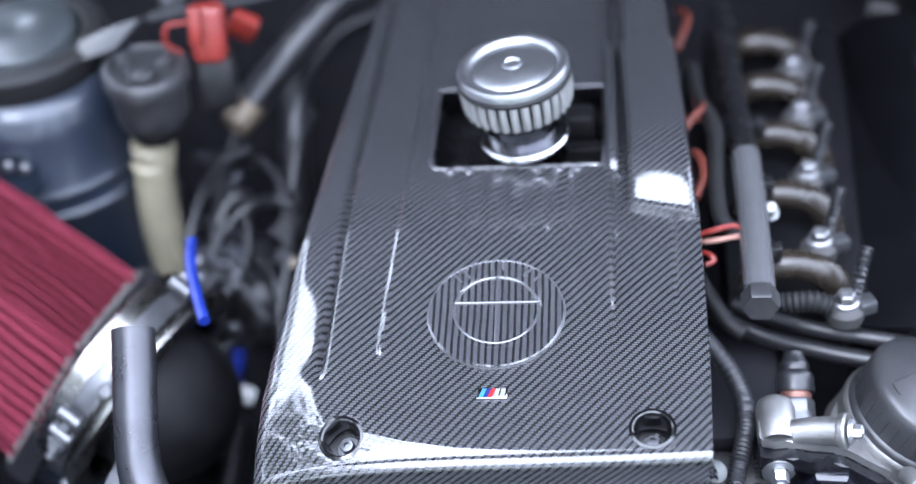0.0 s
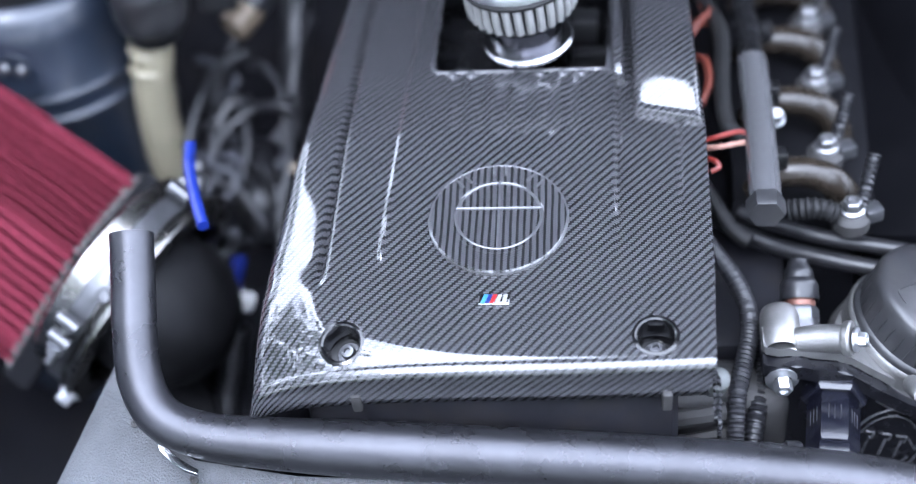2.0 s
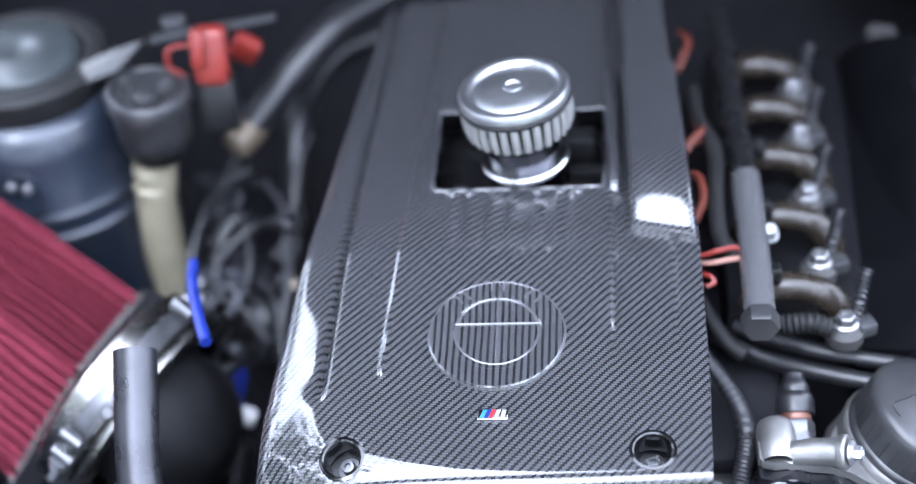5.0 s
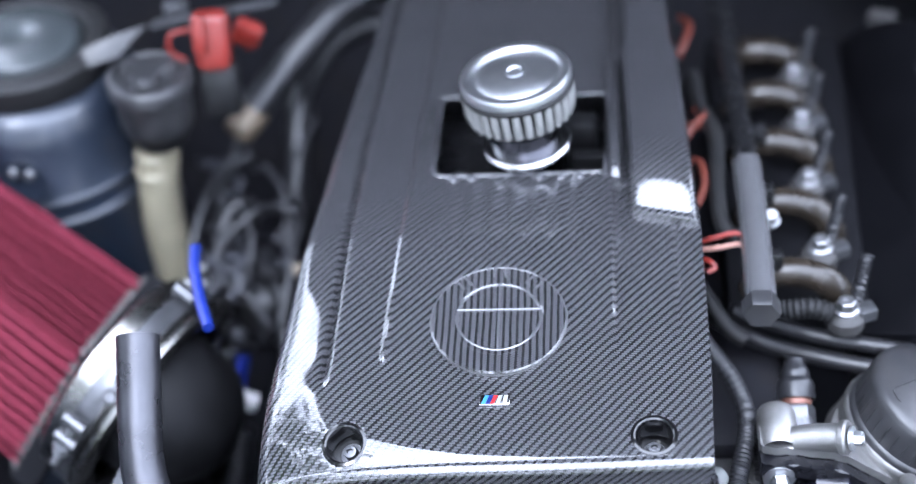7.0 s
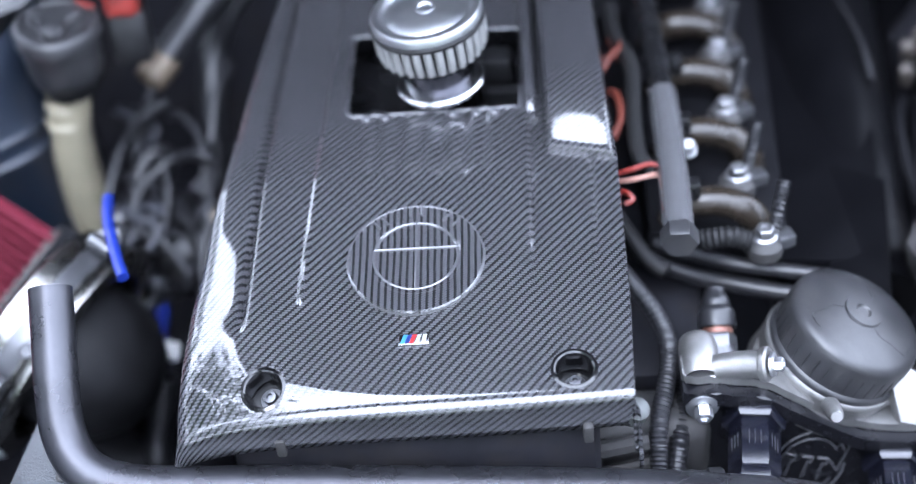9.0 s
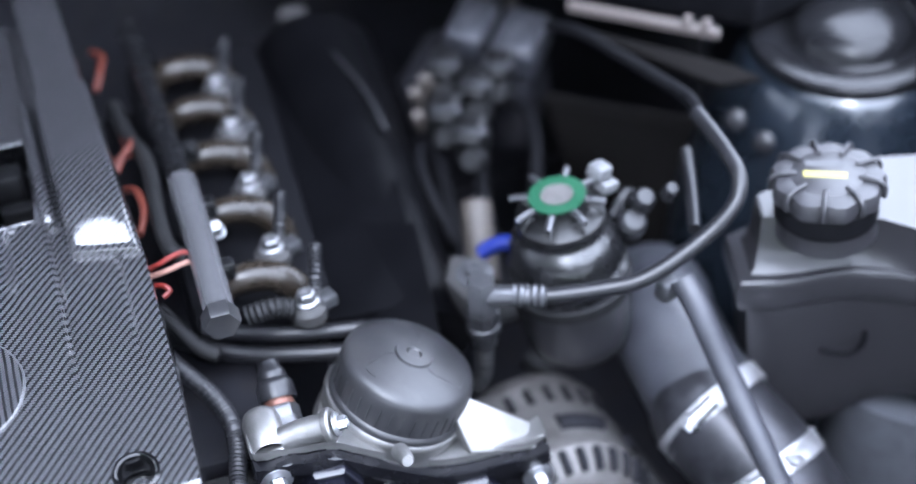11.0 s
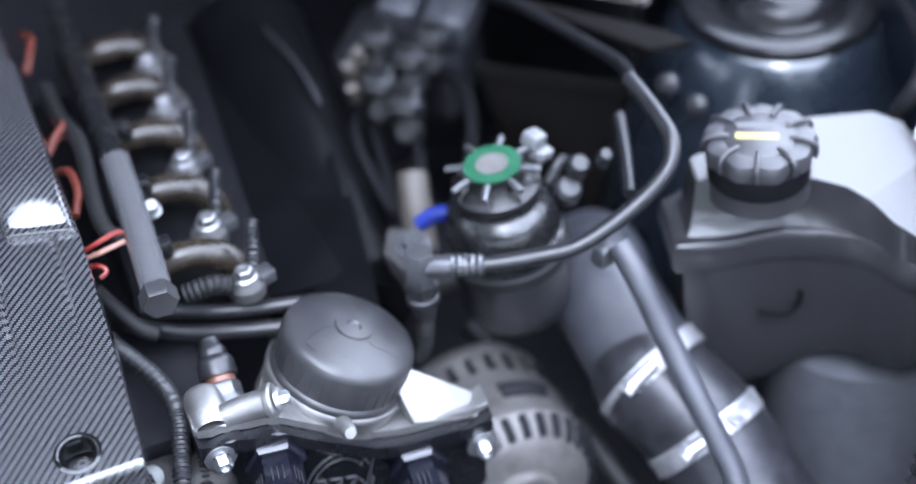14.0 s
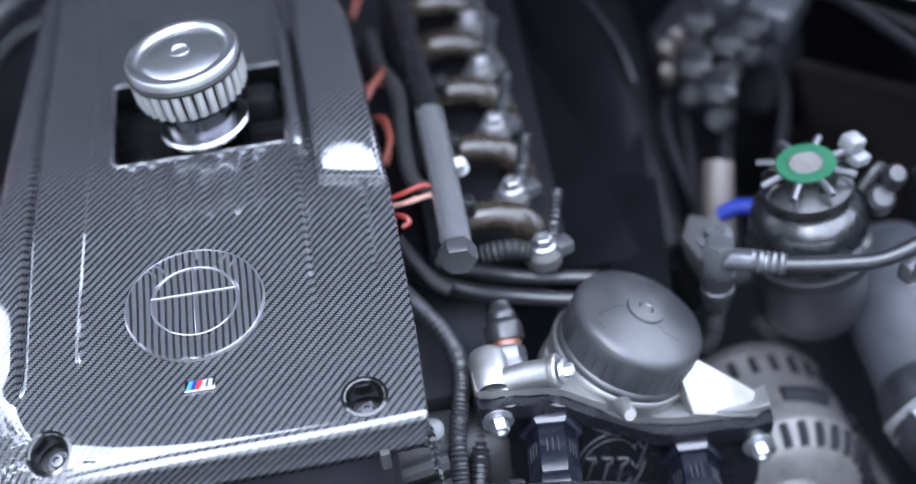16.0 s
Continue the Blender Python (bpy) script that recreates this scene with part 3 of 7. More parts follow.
def cover_sag(x, y):
    """How far the front edge, the left strip and the corner between them roll off below the top's line."""
    bend = table(y, (0.665, 0.70, 0.735, 0.755), (0.016, 0.012, 0.0035, 0.0007))
    edge = table(y, (0.66, 0.70, 0.745, 0.80), (-0.172, -0.178, -0.1875, -0.1875))
    lean = 0.20 * (1 - smoothstep(0.775, 0.835, y)) + 0.05
    left = lean * soft_ramp(edge - x, bend)
    line = table(x, (-0.22, -0.167, -0.13, -0.10, -0.05, 0.05), (0.694, 0.689, 0.6815, 0.6775, 0.6750, 0.6735))
    round_ = table(x, (-0.22, -0.167, -0.13, -0.08, 0.05), (0.007, 0.0052, 0.0034, 0.0024, 0.0020))
    front = 0.40 * soft_ramp(line - y, round_)
    tip = 0.9 * soft_ramp(-0.196 - x, 0.006) * (1 - smoothstep(0.66, 0.72, y))
    return left + front + 0.25 * tip


def cover_shell():
    nu, nv = 240, 380
    bm = bmesh.new()
    lay = bm.loops.layers.uv.new("cloth")
    arc, last = 0.0, None
    # front lip, rounded edge, then the top to the rear
    line = [(COVER_FRONT + 0.018 - 0.004 * k / 5, -0.030 + 0.024 * k / 5) for k in range(6)]
    line += [(COVER_FRONT + 0.014 + 0.006 * (1 - math.cos(a)), -0.006 + 0.006 * math.sin(a)) for a in (radians(11.25 * k) for k in range(1, 9))]
    start = line[-1][0]
    line += [(start + (COVER_REAR - start) * k / (nv - len(line)), 0.0) for k in range(1, nv - len(line) + 1)]
    grid, uvs = [], []
    for y, dz in line:
        zt = cover_z(max(y, start)) + dz
        if last is not None:
            arc += math.hypot(y - last[0], zt - last[1])
        last = (y, zt)
        row, urow = [], []
        xl, xr = cover_left(y), cover_right(y)
        front = 1 - smoothstep(0.66, 0.72, y)
        for i in range(nu + 1):
            u = i / nu
            # both sides fold down: the first and last stretch are the flanks
            if u < 0.05:
                k = u / 0.05
                x, drop = xl - 0.004 + 0.004 * k, 0.0082 + 0.035 * (1 - k)
            elif u > 0.96:
                k = (u - 0.96) / 0.04
                x, drop = xr + 0.0015 * k, 0.0016 + 0.042 * k
            else:
                k = (u - 0.05) / 0.91
                x = xl + (xr - xl) * k
                d0, d1 = x - xl, xr - x
                drop = 0.006 * (1 - math.sqrt(max(0, 1 - (1 - min(1, d0 / 0.010)) ** 2))) + 0.0022 * max(0, 1 - d0 / 0.030) ** 2 + 0.0016 * (1 - math.sqrt(max(0, 1 - (1 - min(1, d1 / 0.0016)) ** 2)))
            mid = (x - (xl + xr) / 2) / 0.13
            z = zt - drop - cover_sag(x, max(y, start)) * (1 + 0.30 * max(-1, dz / 0.030)) + (cover_relief(x, y) if dz == 0 else 0)
            back = front * -0.004 * (1 - mid * mid)
            row.append(bm.verts.new((x, y + back, z)))
            urow.append((x if 0.05 <= u <= 0.96 else x + (drop if u > 0.5 else -drop), arc))
        grid.append(row)
        uvs.append(urow)
    for j in range(len(grid) - 1):
        for i in range(nu):
            q = (grid[j][i], grid[j][i + 1], grid[j + 1][i + 1], grid[j + 1][i])
            c = (q[0].co + q[2].co) / 2
            if any((c.x - hx) ** 2 + (c.y - hy) ** 2 < 0.0119 ** 2 for hx, hy in HOLES):
                continue
            if WELL[0] < c.x < WELL[1] and WELL[2] < c.y < WELL[3]:
                continue
            f = bm.faces.new(q)
            for loop, (jj, ii) in zip(f.loops, ((j, i), (j, i + 1), (j + 1, i + 1), (j + 1, i))):
                loop[lay].uv = uvs[jj][ii]
    return bm


cover = thing("engine_cover", (-0.08, 0.9, 0.86), "glossy carbon fibre engine cover with a raised round emblem", "engine cover")
shell = part("shell", cover_shell(), CARBON, cover, turned=True)
thick = shell.modifiers.new("wall", "SOLIDIFY")
thick.thickness, thick.offset = 0.0025, -1


def uv_flat(bm):
    """Lays the cloth's metres on a mesh by its x and y."""
    lay = bm.loops.layers.uv.new("cloth")
    for f in bm.faces:
        for loop in f.loops:
            loop[lay].uv = (loop.vert.co.x, loop.vert.co.y + loop.vert.co.z)
    return bm


def ring_on_cover(cx, cy, r, thick_r, a0=0, a1=360, lift=0.0005, n=72, seg=8):
    pts = []
    for k in range(n + 1):
        a = radians(a0 + (a1 - a0) * k / n)
        x, y = cx + r * math.cos(a), cy + r * math.sin(a) * 0.985
        pts.append((x, y, cover_z(y) + cover_relief(x, y) * 0 + lift))
    return tube(pts, thick_r, seg, smooth=False)


CX, CY = -0.0795, 0.7705
emblem = part("emblem", uv_flat(lathe([(0.0415, -0.004), (0.0415, 0.0012), (0.0405, 0.0022), (0.0282, 0.0022), (0.0278, 0.0021), (0.0268, 0.0013), (0.0262, 0.0012), (0.020, 0.0012), (0.010, 0.0012), (0, 0.0012)], (CX, CY, cover_z(CY) + 0.0007), (0, -0.155, 1), 72)), carbon_cloth("carbon_emblem", 0.00145, -45), cover, "round raised emblem with a cross in a ring")
part("outer_rim", ring_on_cover(CX, CY, 0.0410, 0.0010, lift=0.0017), CARBON, emblem)
part("inner_ring", ring_on_cover(CX, CY + 0.002, 0.0255, 0.0010, lift=0.0018), CARBON, emblem)
part("cross_bar", tube([(CX - 0.0255, CY + 0.007, cover_z(CY + 0.007) + 0.0024), (CX + 0.0255, CY + 0.007, cover_z(CY + 0.007) + 0.0024)], 0.0009, 8, 2), CARBON, emblem)
part("cross_bar", tube([(CX, CY - 0.0235, cover_z(CY - 0.0235) + 0.0019), (CX, CY + 0.0275, cover_z(CY + 0.0275) + 0.0026)], 0.0008, 8, 2), CARBON, emblem)
for a, w in ((130, 0.006), (90, 0.007), (50, 0.008)):
    x, y = CX + 0.0335 * math.cos(radians(a)), CY + 0.001 + 0.0335 * math.sin(radians(a))
    for s in (-0.5, 0.5):
        dx, dy = s * w * math.sin(radians(a)), -s * w * math.cos(radians(a))
        ex, ey = 0.0035 * math.cos(radians(a)), 0.0035 * math.sin(radians(a))
        part("raised_bar", tube([(x + dx - ex, y + dy - ey, cover_z(y) + 0.0036), (x + dx + ex, y + dy + ey, cover_z(y) + 0.0044)], 0.0008, 6, 2), CARBON, emblem)

# small enamel badge below the emblem
BN = (0, -0.187, 1)
badge_at = Vector((-0.080, 0.7125, cover_z(0.7125) + 0.0002))
badge = part("badge", prism([(-0.0092, -0.0038), (0.0088, -0.0038), (0.0092, 0.0038), (-0.0080, 0.0038)], badge_at, BN, 0.0016, 0.0004), BADGEMETAL, cover, "small silver badge with light blue, dark blue and red stripes")


def badge_piece(x0, x1, slant, mat):
    up = Vector(BN).normalized() * 0.0016
    part("stripe", prism([(x0, -0.0031), (x1, -0.0031), (x1 + slant, 0.0031), (x0 + slant, 0.0031)], badge_at + up, BN, 0.00035), mat, badge, smooth=False)


badge_piece(-0.0078, -0.0054, 0.0022, STRIPE_LIGHT)
badge_piece(-0.0052, -0.0028, 0.0022, STRIPE_DARK)
badge_piece(-0.0026, -0.0002, 0.0022, STRIPE_RED)
badge_piece(0.0006, 0.0030, 0.0018, LACQUERWHITE)
badge_piece(0.0045, 0.0070, 0.0010, LACQUERWHITE)

# screw wells at the front corners
for hx, hy in HOLES:
    z = cover_z(hy) - cover_sag(hx, hy)
    lean = (-(cover_sag(hx - 0.01, hy) - cover_sag(hx + 0.01, hy)) / 0.02, -0.19 - (cover_sag(hx, hy - 0.01) - cover_sag(hx, hy + 0.01)) / 0.02, 1)
    well = part("screw_well", lathe([(0.0138, -0.0010), (0.0136, 0.0005), (0.0118, 0.0009), (0.0108, 0.0002), (0.0104, -0.004), (0.0096, -0.019), (0, -0.019)], (hx, hy, z), lean, 40), GLOSSBLACK, cover, "round recess holding a bright screw")
    part("screw", merged(lathe([(0.0042, -0.019), (0.0042, -0.0135), (0.0037, -0.0122), (0.0020, -0.0120), (0.0018, -0.0140), (0, -0.0140)], (hx, hy, z), lean, 20), lathe([(0.0070, -0.0187), (0.0070, -0.0180), (0.004, -0.0178)], (hx, hy, z), lean, 20)), STEELGREY, well)

# rim of the breather well, the raised box and the rear step
wx0, wx1, wy0, wy1 = WELL
zr = cover_z(0.9)
part("well_rim", tube([(wx0, wy1, zr + 0.001), (wx0, wy0 + 0.012, zr + 0.001), (wx0 + 0.0005, wy0 + 0.004, zr + 0.001), (wx0 + 0.004, wy0, zr + 0.001), (wx0 + 0.013, wy0 - 0.001, zr + 0.001), (wx1 - 0.012, wy0, zr + 0.001), (wx1 - 0.002, wy0 + 0.004, zr + 0.002), (wx1, wy1, zr + 0.002)], 0.0018, 10, 6), CARBON, cover)


def ramp_box(corners, ledge, rise, run):
    """A raised box with a rounded sloping front and rolled sides: corners (x, y) of the front left, front right, rear right, rear left."""
    (ax, ay), (bx, by), (cx, cy), (dx, dy) = corners

    def place(u, v):
        fx, fy, rx, ry = ax + (bx - ax) * u, ay + (by - ay) * u, dx + (cx - dx) * u, dy + (cy - dy) * u
        t = v ** 1.7
        x, y = fx + (rx - fx) * t, fy + (ry - fy) * t
        d = t * (ry - fy)
        width = math.hypot(bx - ax, by - ay)
        side = min(u, 1 - u) * width
        roll = math.sqrt(max(0, 1 - (1 - min(1, side / 0.005)) ** 2))
        up = -0.006 + (ledge + 0.006) * min(1, d / 0.0012)
        slope = (soft_ramp(d - 0.003, 0.0008) - soft_ramp(d - run, 0.005)) / (run - 0.003)
        bulge = 1 - 0.10 * (2 * u - 1) ** 2
        return Vector((x, y, cover_z(y) + up * roll - 0.006 * (1 - roll) + rise * slope * roll * bulge))
    return uv_flat(sheet(place, 36, 60))


part("raised_box", ramp_box(((0.001, 0.857), (0.045, 0.846), (0.038, 1.02), (-0.004, 1.02)), 0.003, 0.016, 0.036), CARBON, cover)
part("raised_box", ramp_box(((-0.014, 0.888), (-0.001, 0.886), (-0.004, 1.02), (-0.016, 1.02)), 0.001, 0.010, 0.022), CARBON, cover)
part("raised_box", ramp_box(((0.000, 1.000), (0.036, 0.985), (0.031, 1.14), (-0.006, 1.14)), 0.018, 0.006, 0.10), CARBON, cover)
for x in (-0.114, -0.102, -0.058, -0.043, -0.031):
    part("rivet_bump", lathe([(0.0035, 0), (0.003, 0.0012), (0.0015, 0.0020), (0, 0.0022)], (x, 0.8925, cover_z(0.8925) + cover_relief(x, 0.8925)), (0, -0.1, 1), 16), CARBON, cover)

# ---- breather filter in the cover's well ----
def breather(at):
    x, y, z = at
    f = thing("breather_filter", (x, y, z - 0.085), "small chrome crankcase breather filter with white pleats", "breather filter")
    ax = Vector((-0.09, 0.0, 1))
    top = part("top_plate", lathe([(0.0345, -0.0070), (0.0362, -0.0055), (0.0364, -0.0015), (0.0352, 0.0008), (0.0325, 0.0014), (0.0300, 0.0004), (0.0285, -0.0016), (0.0265, -0.0020), (0.0250, -0.0010), (0.0200, 0.0006), (0.0120, 0.0016), (0.0060, 0.0019), (0.0045, 0.0012), (0, 0.0012)], at, ax, 72), SPUN, f, "bright dished aluminium top")
    part("centre_dimple", lathe([(0.0068, 0.0012), (0.0066, 0.0024), (0.0050, 0.0026), (0.0042, 0.0014), (0, 0.0012)], at, ax, 28), SPUN, top)
    part("rubber_lip", lathe([(0.034, -0.0100), (0.0368, -0.0095), (0.0373, -0.0075), (0.0358, -0.0055)], at, ax, 64), RUBBER, f)
    core = part("core", lathe([(0.0320, -0.009), (0.0320, -0.028), (0.019, -0.030)], at, ax, 48), PLASTIC, f)
    m = frame_of(ax)
    for k in range(30):
        a = 2 * math.pi * k / 30
        pts = [Vector(at) + m @ Vector((q * math.cos(a), q * math.sin(a), h)) for q, h in ((0.0338, -0.0095), (0.0342, -0.013), (0.0340, -0.022), (0.0326, -0.0282))]
        part("pleat", tube(pts, 0.0027, 8, 3), PLEATWHITE, core)
    part("lower_plate", lathe([(0.0315, -0.0275), (0.0325, -0.0290), (0.0315, -0.0310), (0.022, -0.0325)], at, ax, 64), PLASTIC, f)
    part("neck", lathe([(0.0240, -0.031), (0.0240, -0.036), (0.0250, -0.037), (0.0250, -0.040), (0.0240, -0.041), (0.0238, -0.053), (0.0225, -0.055), (0.0225, -0.085)], at, ax, 48), DARKCHROME, f, "smoky polished neck")
    part("flange", lathe([(0.0230, -0.0520), (0.0285, -0.0530), (0.0296, -0.0548), (0.0292, -0.0570), (0.0270, -0.0585), (0.0225, -0.0590)], at, ax, 56), BRUSHED, f, "bright chrome flange")
    return f


breather((-0.0705, 0.920, 0.9685))
well = thing("well_floor", (-0.07, 0.94, 0.858), "black valve cover seen in the cover's opening", "valve cover")
part("plate", block((-0.07, 0.945, 0.866), (0.13, 0.12, 0.010), bevel=0.002), SATIN, well)
part("lug", block((-0.030, 0.965, 0.886), (0.022, 0.020, 0.030), bevel=0.004), PLASTIC, well)
part("lug", block((-0.026, 0.945, 0.880), (0.026, 0.012, 0.012), bevel=0.003), PLASTIC, well)

# ---- intake side ----
rail = thing("fuel_rail", (0.08, 0.9, 0.84), "grey painted fuel rail with a dark faceted end plug", "fuel rail")
part("tube", tube([(0.0805, 0.800, 0.872), (0.0815, 0.880, 0.872), (0.0812, 0.945, 0.872)], 0.0100, 28, 4), RAILPAINT, rail, "grey tube")
part("tube", tube([(0.0812, 0.945, 0.872), (0.078, 1.03, 0.872), (0.074, 1.16, 0.870)], 0.0080, 16, 4, rib=0.0005, pitch=0.012), SATIN, rail)
part("end_plug", lathe([(0.0086, 0), (0.0120, 0.001), (0.0122, 0.011), (0.0112, 0.0132), (0.006, 0.0130), (0, 0.0126)], (0.0805, 0.804, 0.872), (-0.02, -1, -0.10), 6), CAPPLASTIC, rail)
for y in (0.86, 0.93, 1.0):
    part("bracket", block((0.092, y, 0.858), (0.014, 0.010, 0.014), bevel=0.002), SATIN, rail)

RUNNER_Y = (0.862, 0.937, 1.007, 1.069, 1.128)
manifold = thing("intake_manifold", (0.15, 1.0, 0.74), "satin black intake manifold with five curved runners in view", "intake manifold")
for k, y in enumerate(RUNNER_Y):
    part("runner", tube([(0.080, y + 0.002, 0.828), (0.086, y + 0.001, 0.839), (0.098, y, 0.845), (0.114, y - 0.001, 0.845), (0.128, y - 0.003, 0.839), (0.138, y - 0.005, 0.824), (0.141, y - 0.006, 0.800)], (0.0095, 0.0108), 20, 6), RUNNER, manifold)
part("plenum", tube([(0.205, 0.862, 0.742), (0.205, 0.878, 0.745), (0.208, 1.0, 0.765), (0.215, 1.18, 0.792)], (0.045, 0.050), 28, 4), PLENUM, manifold, "long black plenum")
part("plenum_wall", slab([(0.150, 0.845, 0.806), (0.160, 1.17, 0.814), (0.256, 1.17, 0.812), (0.222, 0.850, 0.797)], 0.05, 0.006), PLENUM, manifold)
part("front_web", slab([(0.1790, 0.9560, 0.8060), (0.2320, 0.9230, 0.8060), (0.2170, 0.8020, 0.7960), (0.1820, 0.8230, 0.7960)], 0.04, 0.003), PLENUM, manifold, "smooth black panel beside the runners")
part("bed", slab([(0.066, 0.862, 0.822), (0.066, 1.18, 0.826), (0.170, 1.18, 0.824), (0.158, 0.866, 0.812)], 0.03, 0.003), MATTE, manifold)


def injector(at, lean):
    x, y, z = at
    j = thing("fuel_injector", (x, y, z - 0.02), "fuel injector with a bright stud and a ribbed lead", "injector", "injectors along the rail")
    part("base", lathe([(0.012, -0.012), (0.0125, -0.004), (0.009, 0.0), (0.0068, 0.001)], at, (0, 0, 1), 20), CASTGREY, j)
    part("nut", hexbolt((x, y, z), (0, 0, 1), 0.0062, 0.009, 0.0085), INJECTOR, j)
    part("clip", block((x + 0.013, y + 0.002, z - 0.003), (0.012, 0.012, 0.010), (0, 0, 20), 0.002), STEELGREY, j)
    part("lead", tube([(x + 0.006, y + 0.004, z + 0.002), (x + 0.010, y + 0.012, z + 0.014), (x + 0.013 + lean, y + 0.026, z + 0.024)], 0.0042, 10, 4, rib=0.0007, pitch=0.0035), HOSE, j)
    return j


for x, y, z in ((0.127, 1.100, 0.840), (0.127, 1.040, 0.840), (0.126, 0.967, 0.840), (0.127, 0.892, 0.840), (0.137, 0.829, 0.840)):
    injector((x, y, z), 0.002)
solid("rail_bolt", hexbolt((0.0945, 0.900, 0.858), (0, -0.4, 1), 0.0048, 0.009), ZINC, "bright zinc bolt beside the fuel rail", "bolt")
solid("ribbed_lead", tube([(0.098, 0.828, 0.842), (0.115, 0.826, 0.845), (0.128, 0.824, 0.842)], 0.0065, 12, 6, rib=0.0008, pitch=0.004), RUBBER, "short ribbed black lead by the injector", "cable")

# wires along the cover's edge
solid("loom", tube([(0.050, 1.06, 0.87), (0.053, 1.018, 0.872), (0.062, 0.975, 0.874), (0.060, 0.915, 0.872), (0.062, 0.880, 0.870), (0.072, 0.868, 0.868)], 0.0055, 12, 8), RUBBER, "black taped wiring loom beside the cover", "cable")
for pts, mat, nm in (
    ([(0.043, 0.868, 0.866), (0.055, 0.866, 0.872), (0.068, 0.868, 0.874), (0.075, 0.866, 0.872)], REDPLASTIC, "red"),
    ([(0.043, 0.864, 0.864), (0.055, 0.858, 0.870), (0.068, 0.859, 0.872), (0.077, 0.863, 0.870), (0.074, 0.869, 0.868)], PINK, "pale pink"),
    ([(0.045, 0.858, 0.862), (0.052, 0.852, 0.864), (0.055, 0.848, 0.862), (0.050, 0.846, 0.860)], REDPLASTIC, "red"),
):
    solid("wire", tube(pts, 0.0017, 8, 8), mat, nm + " wire looping out beside the cover", "wire", "wires beside the cover")
for pts in (
    [(0.040, 0.975, 0.872), (0.048, 0.988, 0.876), (0.056, 1.0, 0.876), (0.050, 1.012, 0.872)],
    [(0.046, 0.905, 0.868), (0.052, 0.925, 0.872), (0.050, 0.945, 0.874), (0.044, 0.955, 0.87)],
    [(0.040, 1.085, 0.87), (0.046, 1.10, 0.876), (0.050, 1.12, 0.876), (0.044, 1.14, 0.87)],
    [(0.036, 0.98, 0.870), (0.046, 0.992, 0.872), (0.054, 0.995, 0.870)],
):
    solid("wire", tube(pts, 0.0028, 8, 8), ORANGE, "orange red wire beside the black loom", "wire", "wires beside the cover")

# hoses between the cover and the filter housing
solid("corrugated_conduit", tube([(0.040, 0.850, 0.812), (0.052, 0.830, 0.806), (0.064, 0.808, 0.803), (0.071, 0.785, 0.801), (0.0715, 0.764, 0.799), (0.067, 0.742, 0.795), (0.062, 0.722, 0.787), (0.060, 0.700, 0.770)], 0.0054, 14, 6, rib=0.0006, pitch=0.0029), STEELSLEEVE, "grey corrugated cable conduit beside the cover", "conduit")
solid("corrugated_conduit", tube([(0.083, 0.776, 0.785), (0.081, 0.750, 0.778), (0.075, 0.728, 0.768), (0.070, 0.705, 0.755)], 0.006, 14, 6, rib=0.0007, pitch=0.0036), HOSE, "grey corrugated cable conduit beside the cover", "conduit")
solid("coolant_hose", tube([(0.035, 0.885, 0.806), (0.058, 0.865, 0.802), (0.085, 0.845, 0.80), (0.122, 0.829, 0.80), (0.165, 0.815, 0.80)], 0.0057, 14, 6), HOSE, "thin grey hose under the fuel rail", "hose")
solid("coolant_hose", tube([(0.070, 0.862, 0.812), (0.090, 0.850, 0.812), (0.122, 0.836, 0.812), (0.180, 0.822, 0.81)], 0.0050, 14, 6), HOSE, "thin grey hose under the fuel rail", "hose")
solid("coolant_hose", tube([(0.045, 0.87, 0.83), (0.052, 0.858, 0.825), (0.064, 0.842, 0.815), (0.075, 0.835, 0.81)], 0.0055, 14, 6), RUBBER, "thin black hose below the cover's edge", "hose")
solid("rubber_grommet", lathe([(0.004, -0.012), (0.0070, -0.010), (0.0080, -0.002), (0.0068, 0.004), (0.0035, 0.006), (0, 0.006)], (0.046, 0.678, 0.846), (0.3, -0.5, 1), 24), PALERUBBER, "grey rubber mount at the cover's corner", "mount")

# ---- oil filter housing and its cooler plate; the whole leans to the wing ----
OA = Vector((0.46, -0.05, 1.0)).normalized()
OC, OK = Vector((0.190, 0.776, 0.8175)), 1.06
FACE = 0.735


def face_plate(outline, back, front, bevel=0.0):
    """A plate between two upright planes, from an outline of (x, z)."""
    bm = bmesh.new()
    a = [bm.verts.new((x, back, z)) for x, z in outline]
    b = [bm.verts.new((x, front, z)) for x, z in outline]
    bm.faces.new(a)
    cap = bm.faces.new(b[::-1])
    for k in range(len(outline)):
        j = (k + 1) % len(outline)
        bm.faces.new((a[k], b[k], b[j], a[j]))
    if bevel:
        bmesh.ops.bevel(bm, geom=cap.edges[:], offset=bevel, segments=2, affect="EDGES", profile=0.5)
    return bm


LOW = [(0.077, 0.810), (0.083, 0.806), (0.097, 0.807), (0.108, 0.804), (0.126, 0.801), (0.143, 0.789), (0.165, 0.774), (0.187, 0.761), (0.210, 0.756), (0.232, 0.755), (0.251, 0.752)]
LOW = [(p.x, p.z) for p in spline([(x, 0.0, z) for x, z in LOW], 4)]


